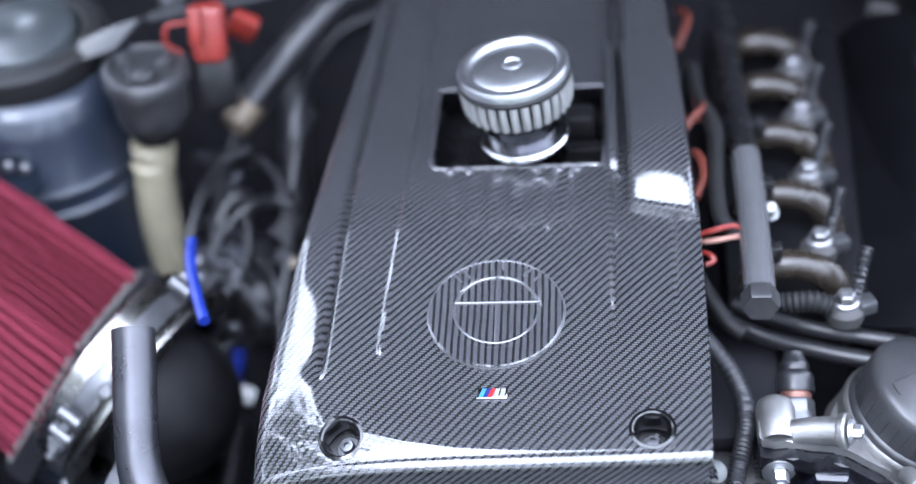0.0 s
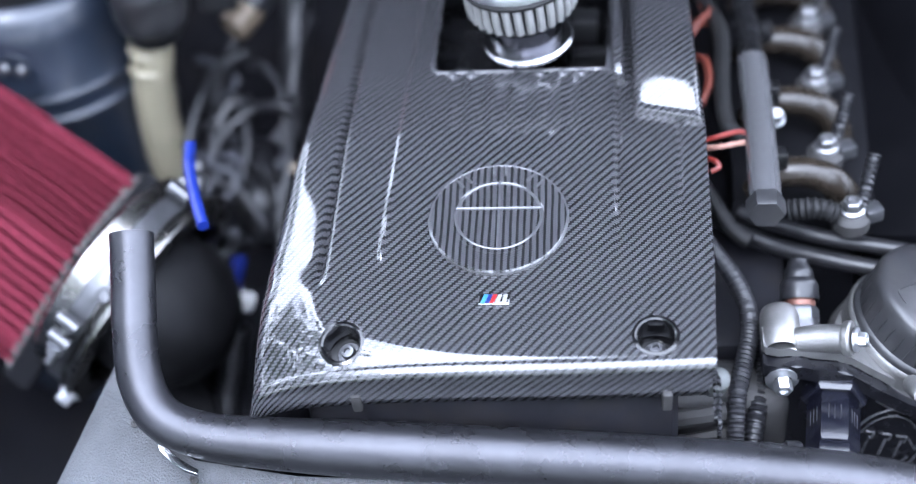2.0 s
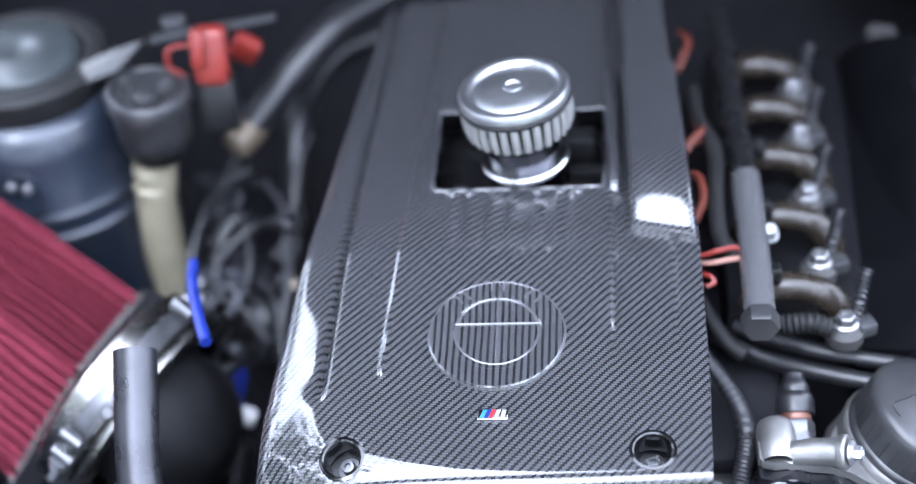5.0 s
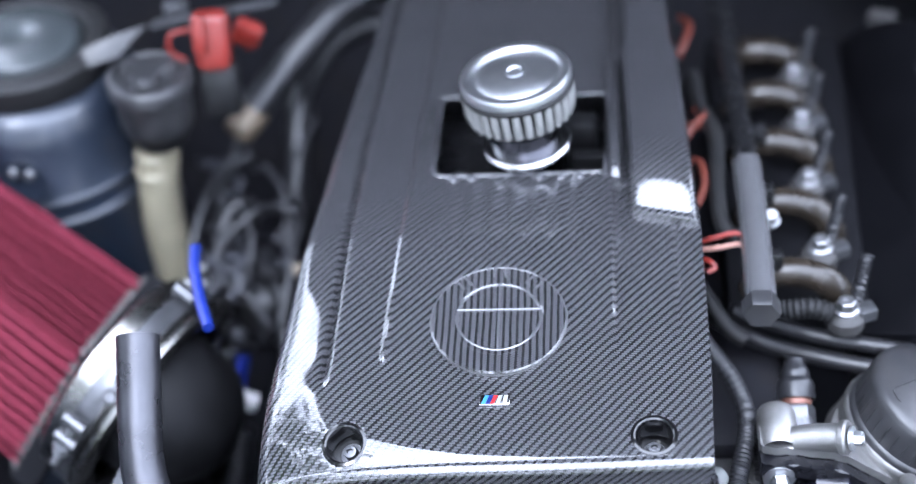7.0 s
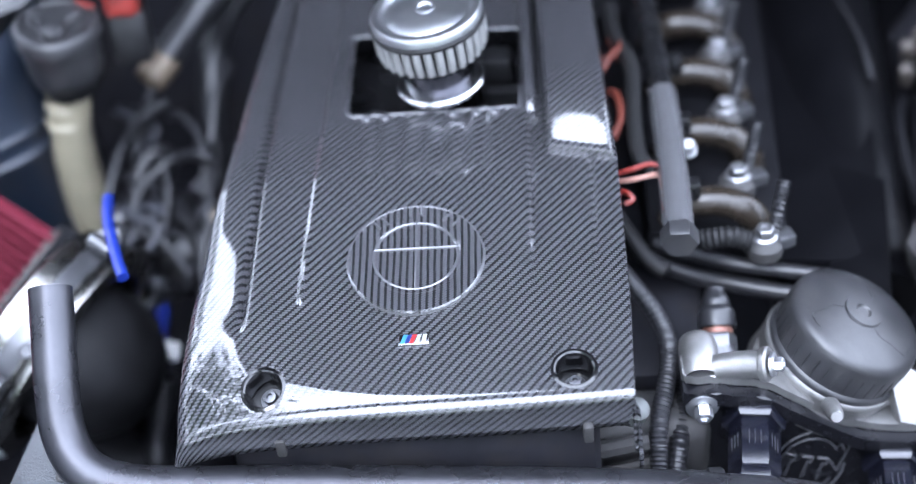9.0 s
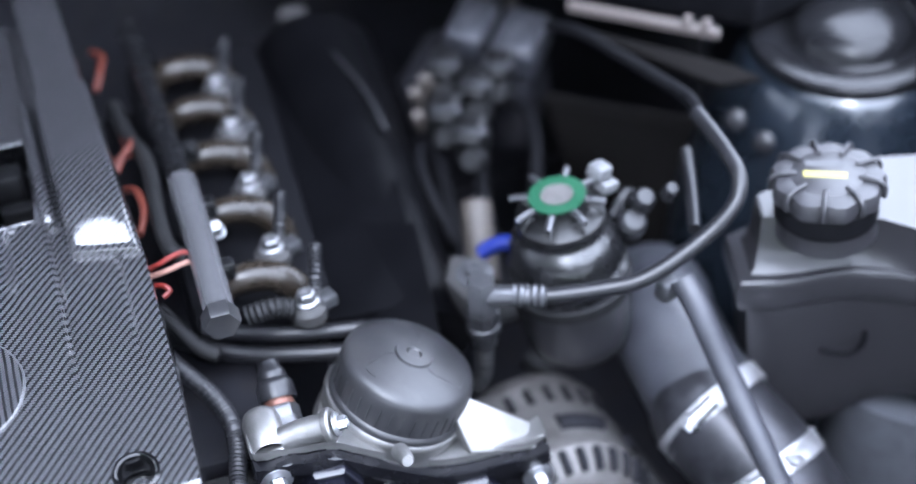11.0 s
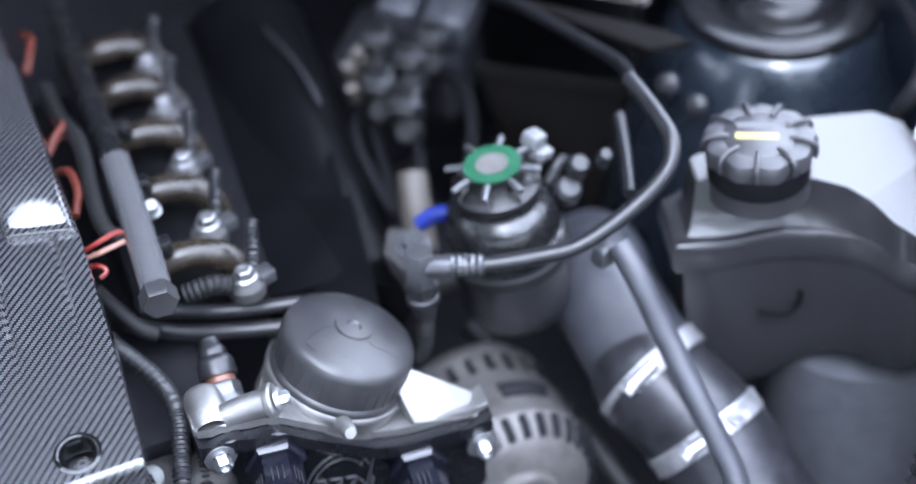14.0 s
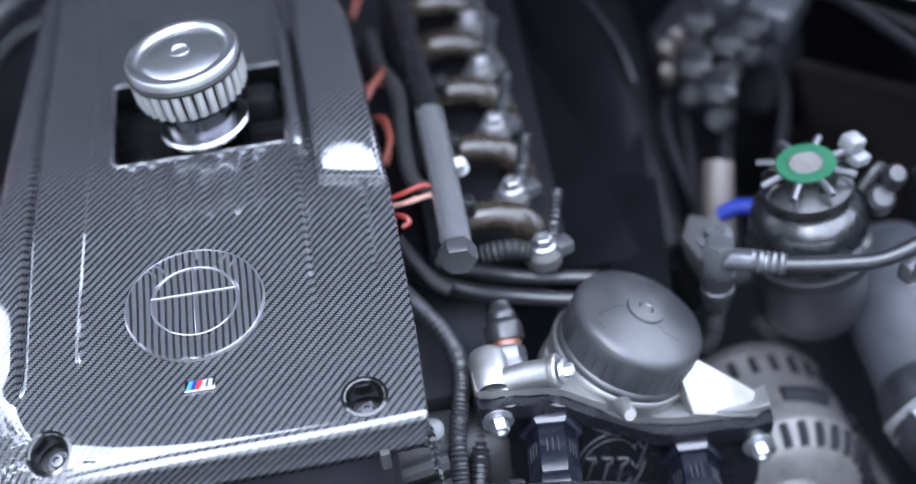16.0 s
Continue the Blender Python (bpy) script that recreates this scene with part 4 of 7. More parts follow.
def oil_filter_housing():
    h = thing("oil_filter_housing", (0.17, 0.74, 0.70), "cast aluminium oil filter housing with a black screw cap", "oil filter housing")
    cap = part("cap", lathe([(r * OK, d * OK) for r, d in ((0.0400, -0.0325), (0.0424, -0.0320), (0.0428, -0.0300), (0.0422, -0.0278), (0.0408, -0.0266), (0.0414, -0.0075), (0.0408, -0.0050), (0.0395, -0.0028), (0.0370, -0.0012), (0.030, 0.0010), (0.020, 0.0028), (0.0118, 0.0034), (0.0112, 0.0048), (0.0050, 0.0052), (0.0038, 0.0040), (0, 0.0040))], OC, OA, 72), CAPPLASTIC, h, "worn black plastic cap with embossed lines")
    m = frame_of(OA)

    def on_cap(r, a):
        return OC + OK * (m @ Vector((r * math.cos(radians(a)), r * math.sin(radians(a)), table(r, (0, 0.012, 0.020, 0.030, 0.037), (0.0040, 0.0034, 0.0028, 0.0010, -0.0012)) + 0.0001)))
    for k in range(3):
        a = 95 + 120 * k
        part("rib", tube([on_cap(r, a + d) for r, d in ((0.0125, 0), (0.0190, 0), (0.0225, 8), (0.0290, 14), (0.0335, 18), (0.0340, 26), (0.0335, 34))], 0.00045, 6, 3), CAPPLASTIC, cap)
    for k in range(36):
        a = 2 * math.pi * k / 36
        p, q = (OC + OK * (m @ Vector((r * math.cos(a), r * math.sin(a), d))) for r, d in ((0.0408, -0.012), (0.0404, -0.0258)))
        part("grip", tube([p, q], 0.0009, 5, 1), CAPPLASTIC, cap)
    part("bowl", lathe([(r * OK, d * OK) for r, d in ((0.0385, -0.0305), (0.0432, -0.0318), (0.0440, -0.0330), (0.0440, -0.0360), (0.0430, -0.0375), (0.0430, -0.0480), (0.0436, -0.0600))], OC, OA, 72), ALLOY, h)
    skirt = bmesh.new()
    n = 40
    rings = []
    across = (Vector((1, 0, 0)) - OA * OA.x).normalized()
    back = OA.cross(across)
    for j in range(9):
        t = j / 8
        ring = []
        for k in range(n + 1):
            a = radians(165 + 205 * k / n)
            top = OC - OA * 0.044 * OK + 0.0432 * OK * (across * math.cos(a) + back * math.sin(a))
            f = k / n
            x = 0.112 + (0.224 - 0.112) * f
            z = table(x, [q[0] for q in LOW], [q[1] for q in LOW]) + 0.003
            low = Vector((x, FACE + 0.001, z))
            # steep wall first, then a fillet out to the flange
            p = top.lerp(low, t) - OA * 0.006 * math.sin(t * math.pi) - Vector((0, 0.002, 0)) * math.sin(t * math.pi)
            ring.append(skirt.verts.new(p))
        rings.append(ring)
    for r0, r1 in zip(rings, rings[1:]):
        for k in range(n):
            skirt.faces.new((r0[k], r0[k + 1], r1[k + 1], r1[k]))
    part("skirt", skirt, ALLOY, h)
    part("flange", face_plate(LOW + [(0.262, 0.757), (0.262, 0.763)] + [(x, z + 0.006) for x, z in LOW[::-1]], FACE + 0.016, FACE, 0.0015), ALLOY, h)
    part("boss", lathe([(0.0108, -0.001), (0.0122, 0.001), (0.0122, 0.026), (0.0112, 0.030), (0.008, 0.0325), (0, 0.033)], (0.0885, FACE + 0.002, 0.8085), (0.0, 1, 0.1), 32), ALLOY, h)
    port = part("side_port", tube([(0.098, FACE + 0.008, 0.812), (0.110, FACE + 0.006, 0.8155), (0.126, FACE + 0.001, 0.8200)], (0.0080, 0.0088), 24, 3), ALLOY, h)
    ax = Vector((0.92, -0.30, 0.25)).normalized()
    part("port_flange", lathe([(0.0075, -0.002), (0.0104, -0.001), (0.0110, 0.0005), (0.0110, 0.0030), (0.0100, 0.0042), (0, 0.005)], (0.1255, FACE + 0.001, 0.8200), ax, 28), ALLOY, port)
    part("port_screw", merged(hexbolt((0.1305, FACE - 0.001, 0.8215), ax, 0.0046, 0.0075, 0.0075)), ZINC, port)
    part("nub", lathe([(0.0058, -0.010), (0.0048, 0.008), (0.0035, 0.010), (0, 0.010)], (0.166, 0.716, 0.797), (0.05, -0.9, 0.45), 16), ALLOY, h)
    part("wing", slab([(0.206, 0.752, 0.792), (0.217, 0.758, 0.792), (0.255, 0.750, 0.762), (0.264, 0.742, 0.750), (0.258, FACE - 0.001, 0.752), (0.212, FACE - 0.001, 0.764)], 0.008, 0.002), ALLOY, h)
    return h


oil_filter_housing()


def cooler_plate():
    p = thing("oil_cooler_plate", (0.165, 0.735, 0.66), "black anodised oil cooler adapter plate with an engraved round mark", "adapter plate")
    rim_low = [(x, z - 0.011) for x, z in LOW]
    part("rim", face_plate([(x, z - 0.0008) for x, z in LOW] + [(0.262, 0.756), (0.262, 0.744)] + rim_low[::-1] + [(0.076, 0.800)], FACE + 0.016, FACE - 0.0085, 0.0014), ANODISED, p)
    body = part("body", face_plate([(x, z - 0.0115) for x, z in LOW] + [(0.258, 0.744), (0.256, 0.690), (0.240, 0.665), (0.120, 0.690), (0.082, 0.730)], FACE + 0.014, FACE + 0.001, 0.001), ANODISED, p)
    c, lean = Vector((0.157, FACE + 0.0006, 0.727)), radians(-13)

    def spot(a, b):
        return c + Vector((a * math.cos(lean) - b * math.sin(lean), 0, a * math.sin(lean) + b * math.cos(lean)))
    part("mark_ring", tube([spot(0.0225 * math.cos(radians(a)), 0.0325 * math.sin(radians(a)) * 0.95) for a in range(35, 396 - 20, 8)], 0.0006, 6, 1), GREYPRINT, body)
    part("mark_ring", tube([spot(0.0185 * math.cos(radians(a)), 0.0265 * math.sin(radians(a)) * 0.95) for a in range(40, 170, 8)], 0.0004, 6, 1), GREYPRINT, body)
    part("mark_ring", tube([spot(0.0185 * math.cos(radians(a)), 0.0265 * math.sin(radians(a)) * 0.95) for a in range(200, 340, 8)], 0.0004, 6, 1), GREYPRINT, body)
    for x0, x1 in ((-0.016, -0.010), (-0.006, 0.001), (0.004, 0.011)):
        part("mark_bar", tube([spot(x0, 0.008), spot(x1, 0.008), spot(x1, 0.003), spot((x0 + x1) / 2 + 0.001, 0.003), spot((x0 + x1) / 2 + 0.001, -0.012)], 0.0005, 6, 1, smooth=False), GREYPRINT, body)
    part("mark_bar", tube([spot(0.013, 0.006), spot(0.019, -0.002), spot(0.0215, 0.030), spot(0.012, 0.018)], 0.0005, 6, 1, smooth=False), GREYPRINT, body)
    return p


cooler_plate()


def an_fitting(at, axis, tail):
    at, a = Vector(at), Vector(axis).normalized()
    f = thing("hose_fitting", tuple(at), "black and blue anodised screw fitting on the cooler plate", "hose fitting", "fittings on the cooler plate")
    part("nut", lathe([(r * 1.18, d) for r, d in ((0.010, -0.001), (0.0150, -0.001), (0.0165, 0.001), (0.0165, 0.008), (0.0150, 0.010), (0.011, 0.010))], at, a, 6), FITTING, f)
    sleeve = part("sleeve", lathe([(r * 1.18, d) for r, d in ((0.0118, 0.009), (0.0135, 0.012), (0.0135, 0.042), (0.0128, 0.044), (0.0128, 0.046), (0.0145, 0.048), (0.0145, 0.058), (0.0130, 0.060), (0.0105, 0.060))], at, a, 6), FITTING, f)
    m = frame_of(a)
    for side in range(6):
        b = math.pi / 3 * (side + 0.5)
        n = m @ Vector((math.cos(b), math.sin(b), 0))
        if n.z > 0.25 and n.y < 0.4:
            w = a.cross(n)
            for row in (-1, 0, 1):
                q = at + n * 0.0139 + w * 0.0035 * row
                part("print_bar", tube([q + a * 0.020, q + a * 0.030], 0.00024, 5, 1), DIMPRINT, sleeve)
    part("collar", lathe([(r * 1.18, d) for r, d in ((0.0115, 0.060), (0.0125, 0.062), (0.0118, 0.066), (0.0095, 0.067), (0.0095, 0.071), (0.007, 0.072))], at, a, 24), FITTING, f)
    part("elbow", tube([at + a * 0.070, at + a * 0.080, at + a * 0.086 + (Vector(tail) - at - a * 0.086) * 0.4, Vector(tail)], 0.0066, 14, 6), ANODISED, f)
    return f


an_fitting((0.121, FACE - 0.002, 0.778), (-0.10, -1.0, -0.12), (0.102, 0.668, 0.752))
an_fitting((0.209, FACE - 0.002, 0.733), (-0.06, -1.0, -0.14), (0.235, 0.645, 0.70))
for at in ((0.0885, FACE - 0.006, 0.7945), (0.2525, FACE - 0.006, 0.7335)):
    solid("flange_bolt", hexbolt(at, (0.05, -0.97, -0.10), 0.0058, 0.011, 0.0102), ZINC, "bright zinc flange bolt through the adapter plate", "bolt", "bolts of the adapter plate")
solid("cooler_bolt", hexbolt((0.133, 0.700, 0.741), (0, -0.9, 0.2), 0.006, 0.010, 0.009), ZINC, "bright bolt below the screw fitting", "bolt")
solid("oil_line", tube([(0.000, 0.672, 0.790), (0.037, 0.672, 0.789), (0.070, 0.671, 0.788), (0.090, 0.670, 0.788)], 0.0090, 18, 6, rib=0.0006, pitch=0.011), HOSE, "pale grey braided oil line behind the edge tube", "hose")
solid("line_ferrule", lathe([(0.0090, 0), (0.0108, 0.001), (0.0108, 0.008), (0.0095, 0.010), (0.006, 0.010)], (0.086, 0.670, 0.788), (1, 0, -0.05), 24), HOSE, "grey ferrule on the oil line", "ferrule")
solid("case_bolt", hexbolt((-0.060, 0.700, 0.772), (0, -0.75, 0.6), 0.008, 0.010, 0.012), ZINC, "bright bolt on the timing case", "bolt")

# oil pressure sender
sender = thing("oil_sender", (0.106, 0.79, 0.77), "grey oil pressure sender with a copper seal", "sensor")
SA = Vector((0.0, 0.80, 0.55)).normalized()
S0 = Vector((0.103, 0.766, 0.794))
part("boss", lathe([(0.013, -0.012), (0.013, 0.004), (0.0115, 0.007), (0.0115, 0.009)], S0, SA, 24), STEELGREY, sender)
part("hex", lathe([(0.0118, 0.008), (0.0118, 0.015), (0.0105, 0.017), (0.006, 0.017)], S0, SA, 6), STEELGREY, sender)
part("seal", lathe([(0.0095, 0.017), (0.0100, 0.019), (0.0095, 0.0215), (0.006, 0.022)], S0, SA, 24), COPPER, sender)
part("plug", lathe([(0.0118, 0.021), (0.0124, 0.024), (0.0118, 0.027), (0.0122, 0.030), (0.0112, 0.033), (0.0092, 0.035), (0.0094, 0.038), (0.0084, 0.041), (0.0070, 0.043), (0.0062, 0.047), (0, 0.048)], S0, SA, 14), HOSE, sender)

# alternator
alt = thing("alternator", (0.284, 0.81, 0.55), "grey cast alternator with cooling slots", "alternator")
AC, AA = Vector((0.284, 0.756, 0.636)), Vector((0.05, -1.0, 0.03)).normalized()


def on_barrel(r, deg, h):
    """A point by radius, degrees from the top towards the wing, and height along the axis."""
    up = Vector((0, 0, 1)) - AA * AA.z
    up.normalize()
    side = AA.cross(up).normalized()
    if side.x < 0:
        side = -side
    return AC + (up * math.cos(radians(deg)) + side * math.sin(radians(deg))) * r * 0.9 + AA * h * 0.85


body = part("body", lathe([(r * 0.9, h * 0.85) for r, h in ((0.060, -0.124), (0.066, -0.121), (0.069, -0.114), (0.069, -0.106), (0.0675, -0.103), (0.0675, -0.078), (0.0690, -0.074), (0.0690, -0.034), (0.0705, -0.031), (0.0705, -0.022), (0.068, -0.019), (0.064, -0.010), (0.060, -0.003), (0.052, 0.002), (0.030, 0.004), (0.028, 0.012), (0, 0.012))], AC, AA, 72), ROUGHALLOY, alt)
# slots and windows: dark rods on the closed barrel paint the shade of openings
for k in range(26):
    a = 360 * k / 26
    part("slot", tube([on_barrel(0.0676, a, -0.100), on_barrel(0.0676, a, -0.083)], 0.0030, 8, 1), DARK, body)
for a in (8, 68, 128, 188, 248, 308):
    part("window", tube([on_barrel(0.0672, a + d, -0.052) for d in (0, 8, 16, 24, 32)], 0.0075, 12, 4), DARK, body)
for k in range(30):
    a = 360 * k / 30
    part("slot", tube([on_barrel(0.0690, a, -0.019), on_barrel(0.0660, a, -0.010), on_barrel(0.0600, a, -0.0015)], 0.0032, 8, 3), DARK, body)
part("lug", lathe([(0.011, -0.02), (0.011, 0.016), (0.009, 0.018), (0, 0.018)], (0.262, 0.775, 0.690), AA, 20), ROUGHALLOY, alt)
solid("drive_belt", tube([(0.300, 0.900, 0.670), (0.330, 0.840, 0.652), (0.352, 0.780, 0.632), (0.372, 0.72, 0.60)], 0.0085, 10, 6), RUBBER, "black drive belt edge beside the alternator", "belt")

# ---- power steering reservoir ----
PR = Vector((0.314, 0.846, 0.860))
PA = Vector((-0.08, 0.0, 1)).normalized()


def reservoir():
    r = thing("power_steering_reservoir", (0.322, 0.846, 0.72), "glossy black power steering reservoir with a winged cap", "reservoir")
    part("pot", lathe([(0, -0.135), (0.028, -0.134), (0.035, -0.127), (0.0385, -0.112), (0.0405, -0.072), (0.0405, -0.066)], PR, PA, 56), TANK, r)
    part("shoulder", lathe([(0.0405, -0.067), (0.0415, -0.064), (0.0415, -0.058), (0.0385, -0.055), (0.0395, -0.048), (0.0380, -0.039), (0.0335, -0.031), (0.0300, -0.029), (0.0285, -0.0265), (0.0285, -0.020)], PR, PA, 56), SATIN, r)
    part("band", lathe([(0.0410, -0.079), (0.0425, -0.078), (0.0425, -0.070), (0.0410, -0.069)], PR, PA, 56), RUBBER, r)
    cap = part("cap", lathe([(0.0275, -0.0235), (0.0300, -0.0215), (0.0300, -0.0165), (0.0285, -0.0150), (0.0200, -0.0120), (0.0175, -0.0070), (0.0185, -0.0010), (0, -0.0010)], PR, PA, 48), PLASTIC, r, "black winged screw cap with a green ring")
    m = frame_of(PA)
    for k in range(8):
        a = 2 * math.pi * k / 8 + 0.25
        pts = [PR + m @ Vector((q * math.cos(a), q * math.sin(a), h)) for q, h in ((0.0165, -0.0025), (0.026, -0.0030), (0.0325, -0.0042))]
        wing = part("wing", tube(pts, (0.0026, 0.0023), 8, 3), STEELGREY, cap)
        web = [PR + m @ Vector((q * math.cos(a), q * math.sin(a), h)) for q, h in ((0.0175, -0.010), (0.0240, -0.0085), (0.0300, -0.0150))]
        part("wing_web", tube(web, 0.0014, 6, 2), PLASTIC, wing)
    part("ring", lathe([(0.0112, 0.0000), (0.0114, 0.0010), (0.0192, 0.0010), (0.0195, -0.0006)], PR, PA, 48), GREEN, cap, "green printed ring")
    part("disc", lathe([(0.0111, -0.0005), (0.0109, 0.0010), (0, 0.0012)], PR, PA, 40), ROUGHALLOY, cap)
    clip = part("clip", block((PR.x + 0.034, PR.y + 0.011, PR.z + 0.002), (0.014, 0.013, 0.011), (10, 15, 30), 0.0025, 2), LAMP, r, "white clip")
    part("clip_tab", block((PR.x + 0.037, PR.y + 0.007, PR.z - 0.008), (0.015, 0.012, 0.008), (10, 15, 30), 0.002, 2), LAMP, clip)
    part("lug", tube([PR + Vector((0.038, 0, -0.03)), PR + Vector((0.052, 0.006, -0.018)), PR + Vector((0.058, 0.004, -0.034))], 0.0045, 8, 4), HOSE, r)
    part("neck", tube([PR + Vector((-0.026, 0.01, -0.095)), PR + Vector((-0.046, 0.012, -0.098))], 0.010, 12, 2), RUBBER, r)
    return r


reservoir()
hose = thing("steering_hose", (0.33, 0.80, 0.78), "dark steering hose with a screwed elbow, looping to the tank", "hose")
part("hose", tube([(0.252, 0.797, 0.832), (0.281, 0.785, 0.832), (0.318, 0.776, 0.833), (0.347, 0.770, 0.838), (0.386, 0.775, 0.852), (0.411, 0.781, 0.868), (0.420, 0.793, 0.880), (0.4205, 0.815, 0.885), (0.4190, 0.838, 0.888), (0.4185, 0.858, 0.888)], 0.0055, 14, 8), HOSE, hose)
part("elbow", merged(lathe([(0.0090, -0.018), (0.0102, -0.016), (0.0102, 0.006), (0.0092, 0.0085), (0, 0.0088)], (0.246, 0.803, 0.834), (0.05, 0.05, 1), 6), tube([(0.248, 0.801, 0.830), (0.257, 0.796, 0.832), (0.266, 0.791, 0.833)], 0.0072, 14, 3)), STEELGREY, hose, "grey plated elbow")
part("ferrule", lathe([(0.0090, 0), (0.0110, 0.001), (0.0110, 0.009), (0.0098, 0.010), (0.0098, 0.012), (0.0114, 0.013), (0.0114, 0.019), (0.0092, 0.021), (0.0078, 0.032)], (0.246, 0.806, 0.816), (0.0, 0.05, -1), 20, wave=lambda a, k: 1 + (0.035 * math.cos(10 * a) if k in (1, 2) else 0)), HOSE, hose)
part("lower_hose", tube([(0.246, 0.808, 0.785), (0.244, 0.812, 0.755), (0.238, 0.815, 0.74)], 0.0062, 12, 4, rib=0.0006, pitch=0.004), RUBBER, hose)
part("ferrule", tube([(0.264, 0.792, 0.833), (0.284, 0.784, 0.832)], 0.0072, 14, 6, rib=0.0008, pitch=0.0045), STEELGREY, hose)
solid("bracket_bolt", hexbolt((0.249, 0.829, 0.826), (0, -0.2, 1), 0.0065, 0.007, 0.0125), STEELGREY, "grey washer-headed bolt on the reservoir bracket", "bolt")
solid("reservoir_bracket", slab([(0.236, 0.868, 0.796), (0.246, 0.888, 0.799), (0.262, 0.878, 0.801), (0.264, 0.855, 0.799), (0.256, 0.838, 0.795), (0.243, 0.846, 0.793)], 0.03, 0.004, 2), CASTGREY, "dull cast bracket beside the reservoir", "bracket")

# dipstick-like pipe and the cooler hose with its clamps
solid("coolant_pipe", tube([(0.374, 0.778, 0.822), (0.379, 0.762, 0.806), (0.388, 0.735, 0.768), (0.397, 0.700, 0.730), (0.405, 0.668, 0.694), (0.400, 0.645, 0.67)], (0.0088, 0.0085), 16, 6), DUCT, "grey coolant pipe slanting down past the hose", "pipe")
rad = thing("radiator_hose", (0.37, 0.75, 0.62), "thick grey radiator hose joined by two worm clamps", "hose")
RH = [Vector(q) for q in ((0.400, 0.900, 0.700), (0.392, 0.868, 0.718), (0.386, 0.838, 0.722), (0.392, 0.762, 0.700), (0.410, 0.725, 0.680), (0.424, 0.692, 0.653), (0.438, 0.655, 0.62))]
part("hose", tube(RH[:4], 0.0395, 36, 6), DUCT, rad, "smooth grey hose end")
part("joiner", tube([RH[3].lerp(RH[2], 0.15)] + RH[3:], 0.0425, 36, 6), COUPLER, rad, "grey polished coupling")
for k, at in enumerate((RH[3].lerp(RH[2], 0.08), RH[4].lerp(RH[5], 0.05))):
    d = (RH[4] - RH[3]).normalized() if k == 0 else (RH[5] - RH[4]).normalized()
    r = 0.0440
    clamp = part("hose_clamp", lathe([(r - 0.003, -0.0075), (r, -0.0075), (r + 0.0006, -0.0065), (r + 0.0006, -0.005), (r + 0.0001, -0.004), (r + 0.0001, 0.004), (r + 0.0006, 0.005), (r + 0.0006, 0.0065), (r, 0.0075), (r - 0.003, 0.0075)], at, d, 64), CLAMPSTEEL, rad, "bright steel worm clamp")
    side = d.cross(Vector((0, 0, 1))).normalized() * -1
    up = side.cross(d).normalized()
    if up.z < 0:
        up = -up
    if side.x > 0:
        side = -side
    q = at + (side * 0.60 + up * 0.80) * (r + 0.004)
    w = (up * 0.60 - side * 0.80)
    part("clamp_screw", merged(tube([q - w * 0.010, q, q + w * 0.010], 0.0050, 12, 2), hexbolt(tuple(q - w * 0.010), tuple(-w), 0.0056, 0.007)), ZINC, clamp)
    q = at + (side * 0.05 + up) * (r + 0.0008)
    part("clamp_tab", block(tuple(q), (0.011, 0.012, 0.0022), (0, 18, 28), 0.0007), ZINC, clamp)

# expansion tank
def ring_xyz(t, z):
    return [(x, y, z) for x, y in t]


tank = thing("expansion_tank", (0.53, 0.78, 0.60), "charcoal plastic coolant expansion tank with a glossy top", "expansion tank")
FRONT = [(0.418, 0.785), (0.440, 0.777), (0.456, 0.773), (0.474, 0.771), (0.491, 0.768), (0.516, 0.755), (0.530, 0.742), (0.540, 0.722), (0.546, 0.705), (0.554, 0.691), (0.567, 0.684), (0.583, 0.684), (0.598, 0.692), (0.608, 0.704)]
REAR = [(0.618, 0.735), (0.622, 0.775), (0.612, 0.812), (0.590, 0.832), (0.540, 0.845), (0.480, 0.848), (0.430, 0.835)]
CROWN = [(0.440, 0.800), (0.452, 0.794), (0.464, 0.791), (0.477, 0.788), (0.491, 0.783), (0.512, 0.770), (0.527, 0.755), (0.536, 0.735), (0.5405, 0.717), (0.549, 0.702), (0.560, 0.694), (0.573, 0.692), (0.583, 0.698), (0.588, 0.710), (0.590, 0.738), (0.592, 0.768), (0.593, 0.797), (0.580, 0.815), (0.535, 0.828), (0.482, 0.830), (0.445, 0.822)]


def stacked(levels):
    """Loops of equal length, one over the other, closed at both ends."""
    bm = bmesh.new()
    rings = [[bm.verts.new(p) for p in loop] for loop in levels]
    for a, b in zip(rings, rings[1:]):
        for k in range(len(a)):
            j = (k + 1) % len(a)
            bm.faces.new((a[k], a[j], b[j], b[k]))
    bm.faces.new(rings[0][::-1])
    bm.faces.new(rings[-1])
    return bm


SEAM = FRONT + REAR
def inset(t, k):
    return [(x + (0.525 - x) * k, y + (0.785 - y) * k) for x, y in t]
def between(a, b, k):
    return [(x + (u - x) * k, y + (v - y) * k) for (x, y), (u, v) in zip(a, b)]
def sloped(t, z):
    """A loop of the tank's underside, which rises towards the wing."""
    return [(x, y, z + 0.62 * max(0, x - 0.485)) for x, y in t]
